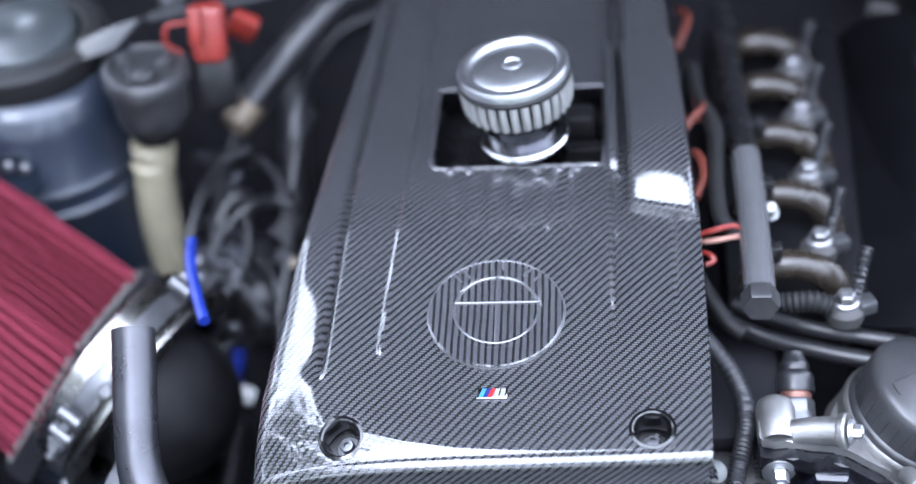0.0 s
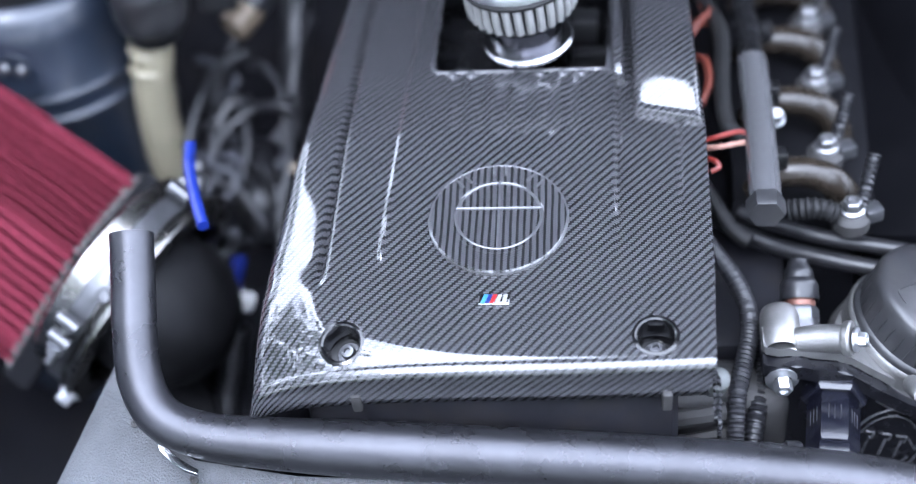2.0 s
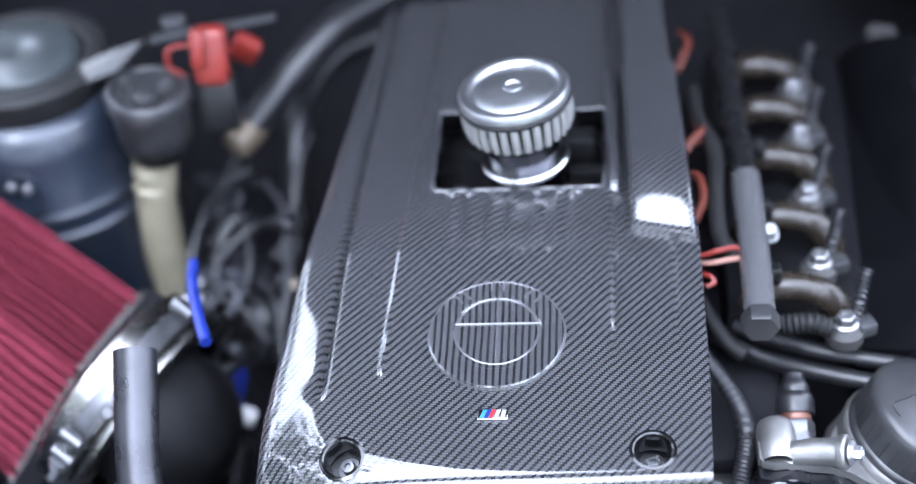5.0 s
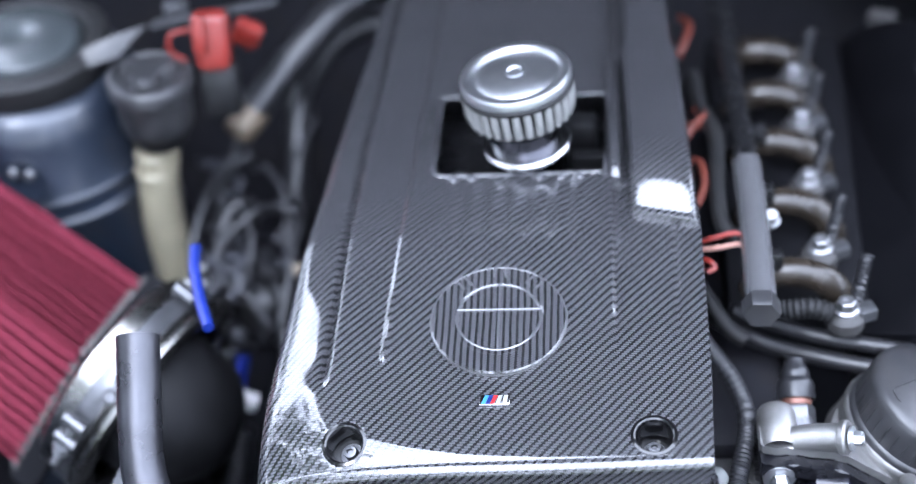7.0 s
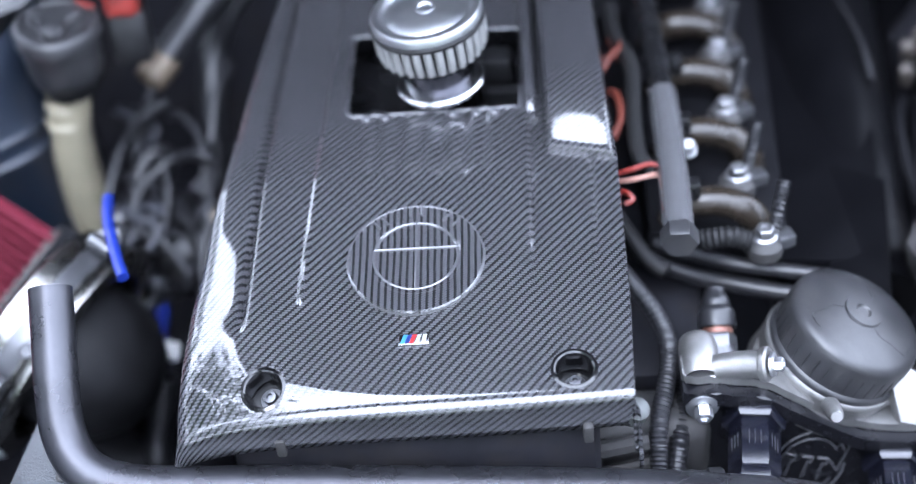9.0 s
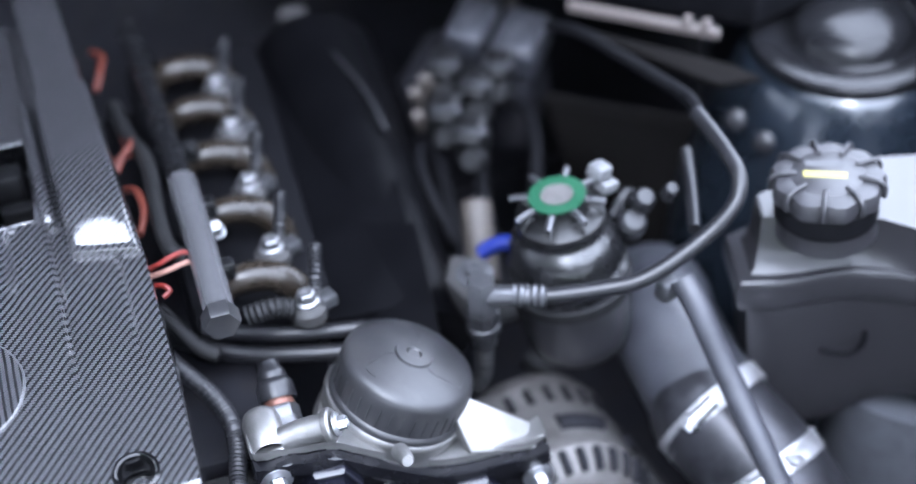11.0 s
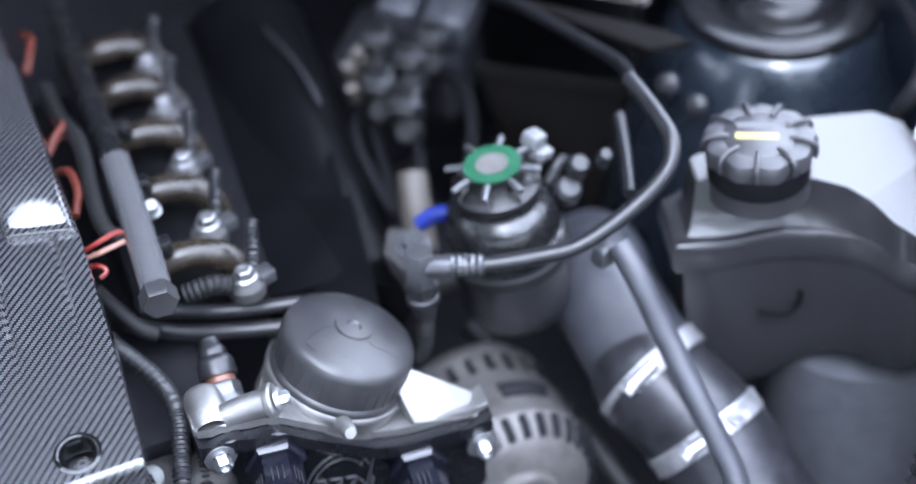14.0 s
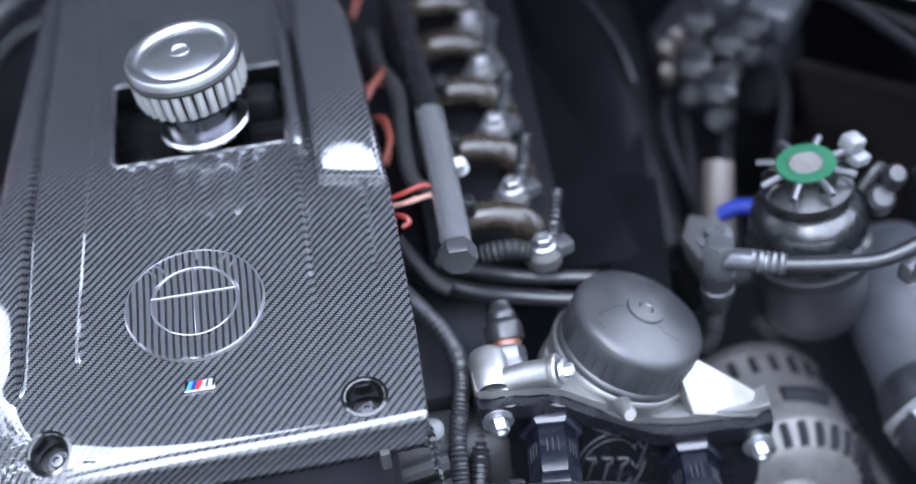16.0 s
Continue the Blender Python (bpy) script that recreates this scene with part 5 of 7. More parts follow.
part("body", stacked([sloped(inset(SEAM, 0.22), 0.658), sloped(inset(SEAM, 0.12), 0.664), sloped(inset(SEAM, 0.07), 0.680), ring_xyz(inset(SEAM, 0.05), 0.775), ring_xyz(inset(SEAM, 0.04), 0.786)]), TANK, tank)
part("seam_flange", stacked([ring_xyz(inset(SEAM, 0.035), 0.772), ring_xyz(inset(SEAM, 0.0), 0.773), ring_xyz(inset(SEAM, -0.016), 0.777), ring_xyz(inset(SEAM, -0.022), 0.784), ring_xyz(inset(SEAM, -0.018), 0.791), ring_xyz(inset(SEAM, 0.0), 0.796), ring_xyz(inset(SEAM, 0.03), 0.797)]), TANK, tank)
CROWN_C = (0.556, 0.762)
def crown_ring(k):
    """A level of the crown's top: it falls a little to the front and to the wing."""
    return [(x + (CROWN_C[0] - x) * k, y + (CROWN_C[1] - y) * k, 0.8310 + 0.08 * (y - 0.76)) for x, y in CROWN]
wall_of_crown = stacked([ring_xyz(inset(SEAM, 0.03), 0.791), ring_xyz(between(inset(SEAM, 0.05), CROWN, 0.55), 0.800), ring_xyz(between(inset(SEAM, 0.05), CROWN, 0.80), 0.814), [(x, y, z - 0.004) for (x, y), (_, _, z) in zip(between(inset(SEAM, 0.05), CROWN, 0.94), crown_ring(0))], crown_ring(0)])
for v in wall_of_crown.verts:
    v.co.z -= 0.16 * max(0.0, 0.32 * (v.co.x - 0.540) - 0.95 * (v.co.y - 0.742)) * smoothstep(0.795, 0.826, v.co.z)
part("crown", wall_of_crown, TANK, tank, "rounded upper half of the tank")
lid = stacked([[(x, y, z + d) for x, y, z in crown_ring(k)] for k, d in ((0.0, -0.001), (0.004, 0.0006), (0.012, 0.0012))])
# a soft crease splits the top; the part towards the lamp falls away
bmesh.ops.bisect_plane(lid, geom=lid.verts[:] + lid.edges[:] + lid.faces[:], plane_co=(0.540, 0.742, 0.83), plane_no=(0.32, -0.95, 0))
for v in lid.verts:
    v.co.z -= 0.16 * max(0.0, 0.32 * (v.co.x - 0.540) - 0.95 * (v.co.y - 0.742))
part("crown_top", lid, TANK, tank, "glossy top of the tank", smooth=False)
TC = Vector((0.480, 0.788, 0.868))
cap = part("cap", lathe([(0.0335, -0.0150), (0.0360, -0.0130), (0.0365, -0.0060), (0.0345, -0.0015), (0.0300, 0.0), (0.0240, 0.0), (0.0225, 0.0012), (0, 0.0016)], TC, (0, 0, 1), 72, wave=lambda a, k: 1 + (0.045 * math.cos(9 * a) if 0 < k < 4 else 0)), CAPTANK, tank, "ribbed black cap with a yellow bar")
for k in range(9):
    a = 2 * math.pi * k / 9
    part("grip", tube([TC + Vector((q * math.cos(a), q * math.sin(a), h)) for q, h in ((0.020, 0.0012), (0.030, 0.0016), (0.0360, -0.0010), (0.0372, -0.0060), (0.0368, -0.0110))], 0.0018, 8, 3), CAPTANK, cap)
part("lower_ring", lathe([(0.0320, -0.0320), (0.0340, -0.0300), (0.0340, -0.0185), (0.0325, -0.0150)], TC, (0, 0, 1), 48), MATTE, cap)
part("neck", lathe([(0.034, -0.044), (0.033, -0.036), (0.032, -0.030)], TC, (0, 0, 1), 48), TANK, tank)
part("yellow_bar", block((TC.x - 0.003, TC.y - 0.002, TC.z + 0.0012), (0.028, 0.0065, 0.0008), (0, 0, -28)), YELLOW, cap)
part("grey_bar", block((TC.x + 0.001, TC.y + 0.009, TC.z + 0.0012), (0.024, 0.006, 0.0008), (0, 0, -28)), DIMPRINT, cap)
EAR = Vector((0.6110, 0.7870, 0.8245))
part("ear", prism([((0.0165 + 0.006 * max(0, -math.cos(a))) * math.cos(a), 0.0118 * math.sin(a)) for a in (k * math.pi / 16 for k in range(32))], EAR, (0.1, -0.25, 1), 0.004, 0.001, 20), EARWHITE, tank, "white mounting ear")
part("ear_collar", lathe([(0.0080, 0.0030), (0.0078, 0.0052), (0.0062, 0.0056), (0.0050, 0.0048), (0.0048, 0.0030)], EAR, (0.1, -0.25, 1), 24), EARWHITE, tank)
part("ear_hole", lathe([(0.0048, 0.0020), (0.0048, 0.0046), (0, 0.0046)], EAR, (0.1, -0.25, 1), 16), DARK, tank)
part("ear", lathe([(0.0060, -0.004), (0.0125, -0.004), (0.0140, 0), (0.0125, 0.004), (0.0060, 0.004), (0.0055, 0), (0.0060, -0.004)], (0.584, 0.655, 0.818), (-0.2, -0.3, 0.9), 24), EARWHITE, tank, "white mounting ear")
part("moulding", tube([(0.470, 0.765, 0.735), (0.488, 0.760, 0.730), (0.497, 0.757, 0.738), (0.498, 0.757, 0.748)], 0.0022, 8, 4), MATTE, tank)

# ---- right strut tower, wing and lamp ----
tower = thing("strut_tower", (0.58, 0.95, 0.50), "dark blue painted strut tower with a black domed mount", "strut tower", "strut towers")
TR = Vector((0.592, 0.972, 0.842))
part("tower", lathe([(0.150, -0.38), (0.145, -0.24), (0.132, -0.155), (0.116, -0.105), (0.101, -0.066), (0.089, -0.036), (0.081, -0.018), (0.074, -0.010), (0.066, -0.008)], TR, (0.0, -0.03, 1), 72), TOWERPAINT, tower)
part("mount_plate", lathe([(0.074, -0.014), (0.0765, -0.010), (0.0765, -0.004), (0.0740, -0.001), (0.066, -0.0005), (0.056, -0.0030), (0.050, -0.0050), (0.0465, -0.0030), (0.0440, 0.0040), (0.0400, 0.0085), (0.030, 0.0120), (0.016, 0.0140), (0, 0.0145)], TR, (0.0, -0.03, 1), 72), GLOSSDOME, tower, "glossy black domed mount with a wide brim")
for x, y, z in ((0.487, 0.947, 0.805), (0.500, 0.925, 0.795)):
    part("stud", lathe([(0.0085, 0), (0.0085, 0.004), (0.005, 0.006), (0, 0.0065)], (x, y, z), (-0.6, -0.65, 0.45), 12), HOSE, tower)

wing = thing("front_wing", (0.66, 0.75, 0.60), "blue front wing with its bolted inner rail", "wing")
def wing_x(y):
    return table(y, (0.30, 0.47, 0.566, 0.632, 0.695, 0.797, 1.0, 1.2), (0.530, 0.563, 0.582, 0.593, 0.606, 0.623, 0.655, 0.690))
def wing_z(y):
    return table(y, (0.3, 0.5, 0.8, 1.2), (0.885, 0.895, 0.905, 0.91))
def rail_at(u, v):
    y = 0.32 + 0.80 * v
    return Vector((wing_x(y) + 0.029 * u, y, wing_z(y) - 0.004 * (abs(2 * u - 1) ** 6) + 0.0012 * math.sin(u * math.pi)))
def rail_wall(u, v):
    y = 0.32 + 0.80 * v
    return Vector((wing_x(y) + 0.022 * u - 0.001, y, wing_z(y) - 0.006 - table(y, (0.60, 0.72), (0.018, 0.26)) * u))
def gap_at(u, v):
    y = 0.32 + 0.80 * v
    return Vector((wing_x(y) + 0.029 + 0.018 * u, y, wing_z(y) - 0.004 - 0.022 * math.sin(u * math.pi)))
def skin_at(u, v):
    y = 0.32 + 0.80 * v
    return Vector((wing_x(y) + 0.047 + 0.016 * (1 - (1 - u) ** 3), y, wing_z(y) + 0.002 + 0.006 * math.sin(min(1, u * 3) * math.pi * 0.5) - 0.55 * max(0, u - 0.35) ** 1.6))
part("rail", sheet(rail_at, 10, 40), RAILBLUE, wing, "dull lighter blue flange")
part("rail_wall", sheet(rail_wall, 4, 40), PAINT, wing)
part("drain_channel", sheet(gap_at, 8, 40), PAINT, wing)
part("skin", sheet(skin_at, 24, 40), PAINT, wing)
for y in (0.509, 0.733):
    part("bolt", hexbolt((wing_x(y) + 0.012, y, wing_z(y) - 0.0005), (-0.1, 0, 1), 0.006, 0.006, 0.0085), PAINT, wing)
# holes in the rail: dark discs on its top paint the shade inside
for y, r in ((0.549, 0.0050), (0.745, 0.0035)):
    part("rail_hole_shade", lathe([(r, 0), (r, 0.0006), (0, 0.0006)], (wing_x(y) + 0.020, y, wing_z(y) + 0.0008), (0, 0, 1), 20), BROWN, wing)

lamp = thing("headlamp", (0.58, 0.55, 0.66), "pale grey back of a headlamp housing with screws", "headlamp")
part("top_plate", slab([(0.586, 0.600, 0.798), (0.594, 0.612, 0.799), (0.608, 0.624, 0.800), (0.646, 0.622, 0.802), (0.652, 0.580, 0.802), (0.636, 0.548, 0.800), (0.586, 0.522, 0.797), (0.540, 0.500, 0.794), (0.536, 0.560, 0.795)], 0.02, 0.003), LAMP, lamp)
part("lower_plate", slab([(0.533, 0.559, 0.794), (0.538, 0.501, 0.792), (0.500, 0.470, 0.782), (0.452, 0.500, 0.780), (0.462, 0.522, 0.784), (0.506, 0.549, 0.790)], 0.03, 0.003), LAMP, lamp)
part("edge_bead", tube([(0.640, 0.616, 0.808), (0.622, 0.624, 0.809), (0.607, 0.625, 0.810), (0.596, 0.618, 0.810), (0.590, 0.608, 0.809), (0.584, 0.596, 0.808), (0.550, 0.575, 0.805), (0.509, 0.552, 0.801), (0.462, 0.521, 0.792), (0.44, 0.505, 0.786)], 0.0062, 12, 6), LAMP, lamp, "rounded outer bead")
part("inner_bead", tube([(0.640, 0.604, 0.803), (0.618, 0.612, 0.803), (0.603, 0.608, 0.803), (0.596, 0.596, 0.802), (0.572, 0.578, 0.800), (0.540, 0.562, 0.797)], 0.0030, 10, 6), LAMP, lamp)
part("edge_trim", tube([(0.660, 0.578, 0.806), (0.640, 0.548, 0.805), (0.588, 0.520, 0.803), (0.541, 0.498, 0.800), (0.52, 0.480, 0.79)], 0.0055, 10, 6), PLASTIC, lamp, "black edge trim")
part("seam", tube([(0.537, 0.559, 0.7965), (0.540, 0.501, 0.7955)], 0.0016, 8, 2), DARK, lamp)
part("recess", lathe([(0.024, 0.0), (0.0235, 0.0014), (0.021, 0.0018), (0.020, 0.0006), (0, 0.0006)], (0.612, 0.582, 0.7998), (0, -0.05, 1), 36), LAMP, lamp)
part("catch", block((0.513, 0.508, 0.797), (0.036, 0.024, 0.010), (10, 0, -40), 0.004), LAMPSHELL, lamp, "bright catch")
for x, y in ((0.613, 0.601), (0.605, 0.565)):
    screw = part("screw", hexbolt((x, y, 0.801), (0, -0.1, 1), 0.0062, 0.009, 0.0100), STEELGREY, lamp)
    part("screw_socket", lathe([(0.0034, 0.0086), (0.0034, 0.0093), (0, 0.0093)], (x, y, 0.801), (0, -0.1, 1), 12), DARK, screw)
part("adjuster", lathe([(0.010, 0), (0.0130, 0.003), (0.0130, 0.012), (0.010, 0.015), (0, 0.015)], (0.584, 0.540, 0.800), (0, -0.2, 1), 54, wave=lambda a, k: 1 + (0.06 * math.cos(14 * a) if k in (1, 2) else 0)), PLASTIC, lamp, "black knurled adjuster")
part("connector", block((0.513, 0.582, 0.792), (0.032, 0.028, 0.022), (10, 5, -30), 0.003), DUCT, lamp)
for k in range(3):
    part("rib", tube([(0.520 + 0.018 * k, 0.530 + 0.010 * k, 0.7935), (0.530 + 0.018 * k, 0.512 + 0.010 * k, 0.7940)], 0.0012, 6, 1), LAMP, lamp)
solid("lamp_conduit", tube([(0.505, 0.585, 0.780), (0.492, 0.572, 0.770), (0.478, 0.560, 0.750), (0.462, 0.55, 0.71)], 0.0150, 18, 6, rib=0.0014, pitch=0.008), HOSE, "black ribbed conduit behind the headlamp", "conduit")
solid("wing_bracket", slab([(0.545, 0.640, 0.800), (0.572, 0.648, 0.806), (0.582, 0.622, 0.806), (0.556, 0.604, 0.800)], 0.02, 0.004), GREYBLUE, "small painted bracket under the tank's ear", "bracket")
solid("bracket_stud", hexbolt((0.564, 0.628, 0.805), (0, -0.1, 1), 0.004, 0.005, 0.006), STEELGREY, "small stud on the painted bracket", "stud")
duct = thing("air_duct", (0.59, 0.79, 0.40), "grey moulded air duct standing below the tank", "duct")
part("duct", tube([(0.590, 0.805, 0.38), (0.586, 0.805, 0.50), (0.582, 0.805, 0.60), (0.580, 0.805, 0.662)], 0.078, 40, 4), AIRDUCT, duct)
part("duct_lip", lathe([(0.0775, -0.004), (0.0795, -0.002), (0.0795, 0.004), (0.0775, 0.006)], (0.586, 0.805, 0.50), (-0.03, 0, 1), 48), AIRDUCT, duct)
for pts, r in (
    ([(0.6410, 0.8870, 0.8720), (0.6350, 0.8530, 0.8700), (0.6260, 0.8250, 0.8640), (0.6120, 0.8110, 0.8500), (0.6050, 0.8230, 0.8200)], 0.0070),
    ([(0.6360, 0.8430, 0.8850), (0.6280, 0.8010, 0.8820), (0.6260, 0.7630, 0.8800), (0.6220, 0.7260, 0.8780), (0.6170, 0.6920, 0.8740), (0.6070, 0.6660, 0.8680), (0.5900, 0.6390, 0.8560), (0.5700, 0.6140, 0.8350), (0.5550, 0.6040, 0.8200), (0.5300, 0.5880, 0.8060)], 0.0046),
    ([(0.6240, 0.8160, 0.8650), (0.6230, 0.7860, 0.8580), (0.6200, 0.7490, 0.8500), (0.6100, 0.7230, 0.8380), (0.5990, 0.7050, 0.8150), (0.5930, 0.6930, 0.7900)], 0.0062),
    ([(0.6080, 0.6610, 0.8660), (0.5890, 0.6310, 0.8520), (0.5680, 0.6060, 0.8320), (0.5510, 0.5940, 0.8150), (0.5350, 0.5870, 0.8040)], 0.0042),
):
    solid("wing_cable", tube(pts, r, 12, 8), HOSE, "grey cable along the inner wing", "cable", "cables along the wing")
sensor = thing("wing_sensor", (0.60, 0.69, 0.80), "small sensor with a white knob and ribbed boot", "sensor")
part("knob", lathe([(0, -0.006), (0.006, -0.005), (0.0085, 0), (0.006, 0.005), (0, 0.006)], (0.610, 0.682, 0.832), (0.2, -0.3, 1), 20), EARWHITE, sensor)
part("boot", tube([(0.607, 0.676, 0.826), (0.598, 0.666, 0.818), (0.588, 0.658, 0.808)], 0.0068, 12, 4, rib=0.0010, pitch=0.005), HOSE, sensor)
solid("cable_sleeve", tube([(0.6070, 0.6620, 0.8680), (0.5980, 0.6470, 0.8610), (0.5890, 0.6340, 0.8540)], 0.0088, 14, 4), HOSE, "grey plastic sleeve on the wing cables", "cable sleeve")
solid("horn_relay", block((0.612, 0.715, 0.790), (0.022, 0.020, 0.030), (0, 0, -20), 0.003), HOSE, "small dark relay on the inner wing", "relay")

# scuttle and firewall clutter
strip = thing("scuttle_strip", (0.45, 1.01, 0.84), "pale scuttle trim strip with small fixings", "trim strip")
part("strip", slab([(0.403, 1.072, 0.861), (0.491, 0.987, 0.861), (0.487, 0.981, 0.860), (0.399, 1.066, 0.860)], 0.006, 0.001), PALESTRIP, strip)
part("lip", slab([(0.395, 1.052, 0.852), (0.486, 0.949, 0.852), (0.500, 0.930, 0.850), (0.470, 0.940, 0.846)], 0.006, 0.002), BROWN, strip)
for k in (0.80, 0.92):
    part("fixing", block((0.401 + 0.088 * k, 1.070 - 0.086 * k, 0.864), (0.006, 0.006, 0.007), (0, 0, 40), 0.001), PALESTRIP, strip)
solid("scuttle", slab([(-0.62, 1.36, 0.865), (0.10, 1.36, 0.872), (0.345, 1.17, 0.868), (0.52, 0.99, 0.880), (0.70, 1.02, 0.90), (0.70, 1.44, 0.90), (-0.62, 1.44, 0.88)], 0.03, 0.006), MATTE, "black scuttle panel below the windscreen", "scuttle", kind="structure")
def shield_at(u, v):
    a, b = Vector((0.395, 1.13, 0.735)), Vector((0.555, 1.03, 0.715))
    p = a.lerp(b, u) + Vector((0.02 * v, -0.09 * v, -0.17 * v))
    return p + Vector((-0.3, -0.6, 0.4)) * (0.03 * math.sin(u * math.pi) * math.sin(v * math.pi))
shield = thing("dust_shield", (0.48, 1.05, 0.62), "brown dusty bulged shield on the firewall", "shield")
skin = sheet(shield_at, 16, 12)
bmesh.ops.solidify(skin, geom=skin.faces[:], thickness=0.004)
part("panel", skin, BROWN, shield)
part("edge_roll", tube([shield_at(u / 8, 0) for u in range(9)], 0.004, 8, 2), BROWN, shield)
valves = thing("brake_unit", (0.35, 1.15, 0.70), "dark brake control unit with pale blocks and black plugs", "brake unit")
part("body", block((0.345, 1.165, 0.735), (0.110, 0.080, 0.060), (5, 0, -38), 0.010, 3), DARK, valves)
for x, y, w in ((0.352, 1.178, 0.034), (0.382, 1.142, 0.038)):
    pale = part("pale_block", block((x, y, 0.785), (w, 0.052, 0.034), (12, 6, -38), 0.006, 3), DUCT, valves, "pale cast block")
    for k in range(3):
        part("screw", hexbolt((x - 0.010 + 0.010 * k, y - 0.012 + 0.010 * k, 0.803), (0, -0.3, 1), 0.0030, 0.004), STEELGREY, pale)
for x, y in ((0.313, 1.130), (0.328, 1.092), (0.306, 1.034), (0.296, 1.070), (0.352, 1.112)):
    plug = part("plug", block((x, y, 0.783), (0.024, 0.030, 0.032), (15, 0, -32), 0.005, 3), PLASTIC, valves, "black cable plug")
    part("lock_bar", block((x - 0.003, y - 0.014, 0.7995), (0.025, 0.0050, 0.0050), (15, 0, -32), 0.0012), STEELGREY, plug, "pale lock bar")
    part("grommet", lathe([(0.0085, -0.020), (0.0095, -0.012), (0.0095, 0.0), (0.0075, 0.004), (0, 0.004)], (x - 0.008, y - 0.026, 0.782), (-0.4, -0.6, 0.5), 16), RUBBER, plug)
for x, y, z in ((0.279, 1.094, 0.795), (0.274, 1.070, 0.790), (0.290, 1.105, 0.798), (0.372, 1.205, 0.800), (0.388, 1.185, 0.800)):
    part("union", lathe([(0.0060, -0.018), (0.0060, 0), (0.0046, 0.003), (0, 0.003)], (x, y, z), (-0.2, -0.4, 0.8), 6), SLEEVE, valves)
for a, b, c, d, r in (((0.297, 1.100, 0.77), (0.285, 1.07, 0.765), (0.280, 1.03, 0.755), (0.275, 0.98, 0.71), 0.005), ((0.322, 1.075, 0.77), (0.314, 1.05, 0.765), (0.305, 1.01, 0.735), (0.300, 0.96, 0.69), 0.006), ((0.353, 1.095, 0.77), (0.362, 1.06, 0.770), (0.352, 1.02, 0.75), (0.335, 0.99, 0.72), 0.005), ((0.272, 1.06, 0.77), (0.262, 1.03, 0.775), (0.262, 1.00, 0.765), (0.270, 0.97, 0.74), 0.0045)):
    part("pipe", tube([a, b, c, d], r, 8, 6), MATTE, valves)
solid("brass_union", tube([(0.287, 0.962, 0.778), (0.283, 0.950, 0.768), (0.280, 0.935, 0.752), (0.277, 0.922, 0.735)], 0.0115, 14, 4), SLEEVE, "pale brown rubber sleeve below the brake unit", "sleeve")
solid("vacuum_hose", tube([(0.270, 0.893, 0.788), (0.281, 0.890, 0.795), (0.292, 0.884, 0.798)], 0.0058, 12, 4), BLUE, "short bright blue hose behind the reservoir", "hose")
solid("dipstick_tube", tube([(0.416, 0.872, 0.848), (0.404, 0.835, 0.848), (0.390, 0.795, 0.845)], 0.0045, 10, 4), HOSE, "thin grey tube beside the hose", "tube")
solid("washer_line", tube([(0.4190, 0.856, 0.888), (0.4215, 0.868, 0.886), (0.4240, 0.890, 0.880), (0.4220, 0.926, 0.870), (0.4120, 0.983, 0.860), (0.4000, 1.040, 0.850), (0.392, 1.09, 0.83)], 0.0043, 12, 8, rib=0.0006, pitch=0.005), MATTE, "ribbed black line running back to the scuttle", "line")
stay = thing("engine_stay", (0.222, 1.05, 0.82), "thin grey stay with a yellow band behind the intake", "stay")
part("strap", tube([(0.212, 1.175, 0.832), (0.224, 1.120, 0.830), (0.236, 1.070, 0.824), (0.240, 1.030, 0.812)], 0.0020, 8, 4), HOSE, stay)
part("band", tube([(0.2140, 1.165, 0.832), (0.2165, 1.154, 0.832)], 0.0034, 8, 2), YELLOWTAPE, stay, "yellow band")
part("plug", block((0.206, 1.190, 0.832), (0.022, 0.014, 0.010), (0, 0, -20), 0.003), CASTGREY, stay)
for x, y, z, r in ((0.372, 0.840, 0.842, 0.008), (0.388, 0.832, 0.850, 0.0055), (0.362, 0.836, 0.828, 0.010)):
    solid("clip", lathe([(r, -0.006), (r, 0.004), (r * 0.7, 0.007), (0, 0.0075)], (x, y, z), (0.1, -0.5, 0.8), 14), HOSE, "pale clip beside the reservoir", "clip", "clips beside the reservoir")
solid("connector", block((0.366, 0.782, 0.812), (0.016, 0.012, 0.014), (5, 10, 25), 0.003), STEELGREY, "pale grey connector beside the coolant pipe", "connector")

# ---- left side ----
# box-shaped cone filter: its mouth's corners and the way it runs from there
FA_, FB, FC = Vector((-0.345, 0.915, 0.805)), Vector((-0.382, 0.854, 0.785)), Vector((-0.436, 0.815, 0.718))
FD = FA_ + FC - FB + Vector((0, 0.03, -0.02))
FWAY = Vector((-0.80, 0.40, 0.45)).normalized()
FMID = (FA_ + FC) / 2


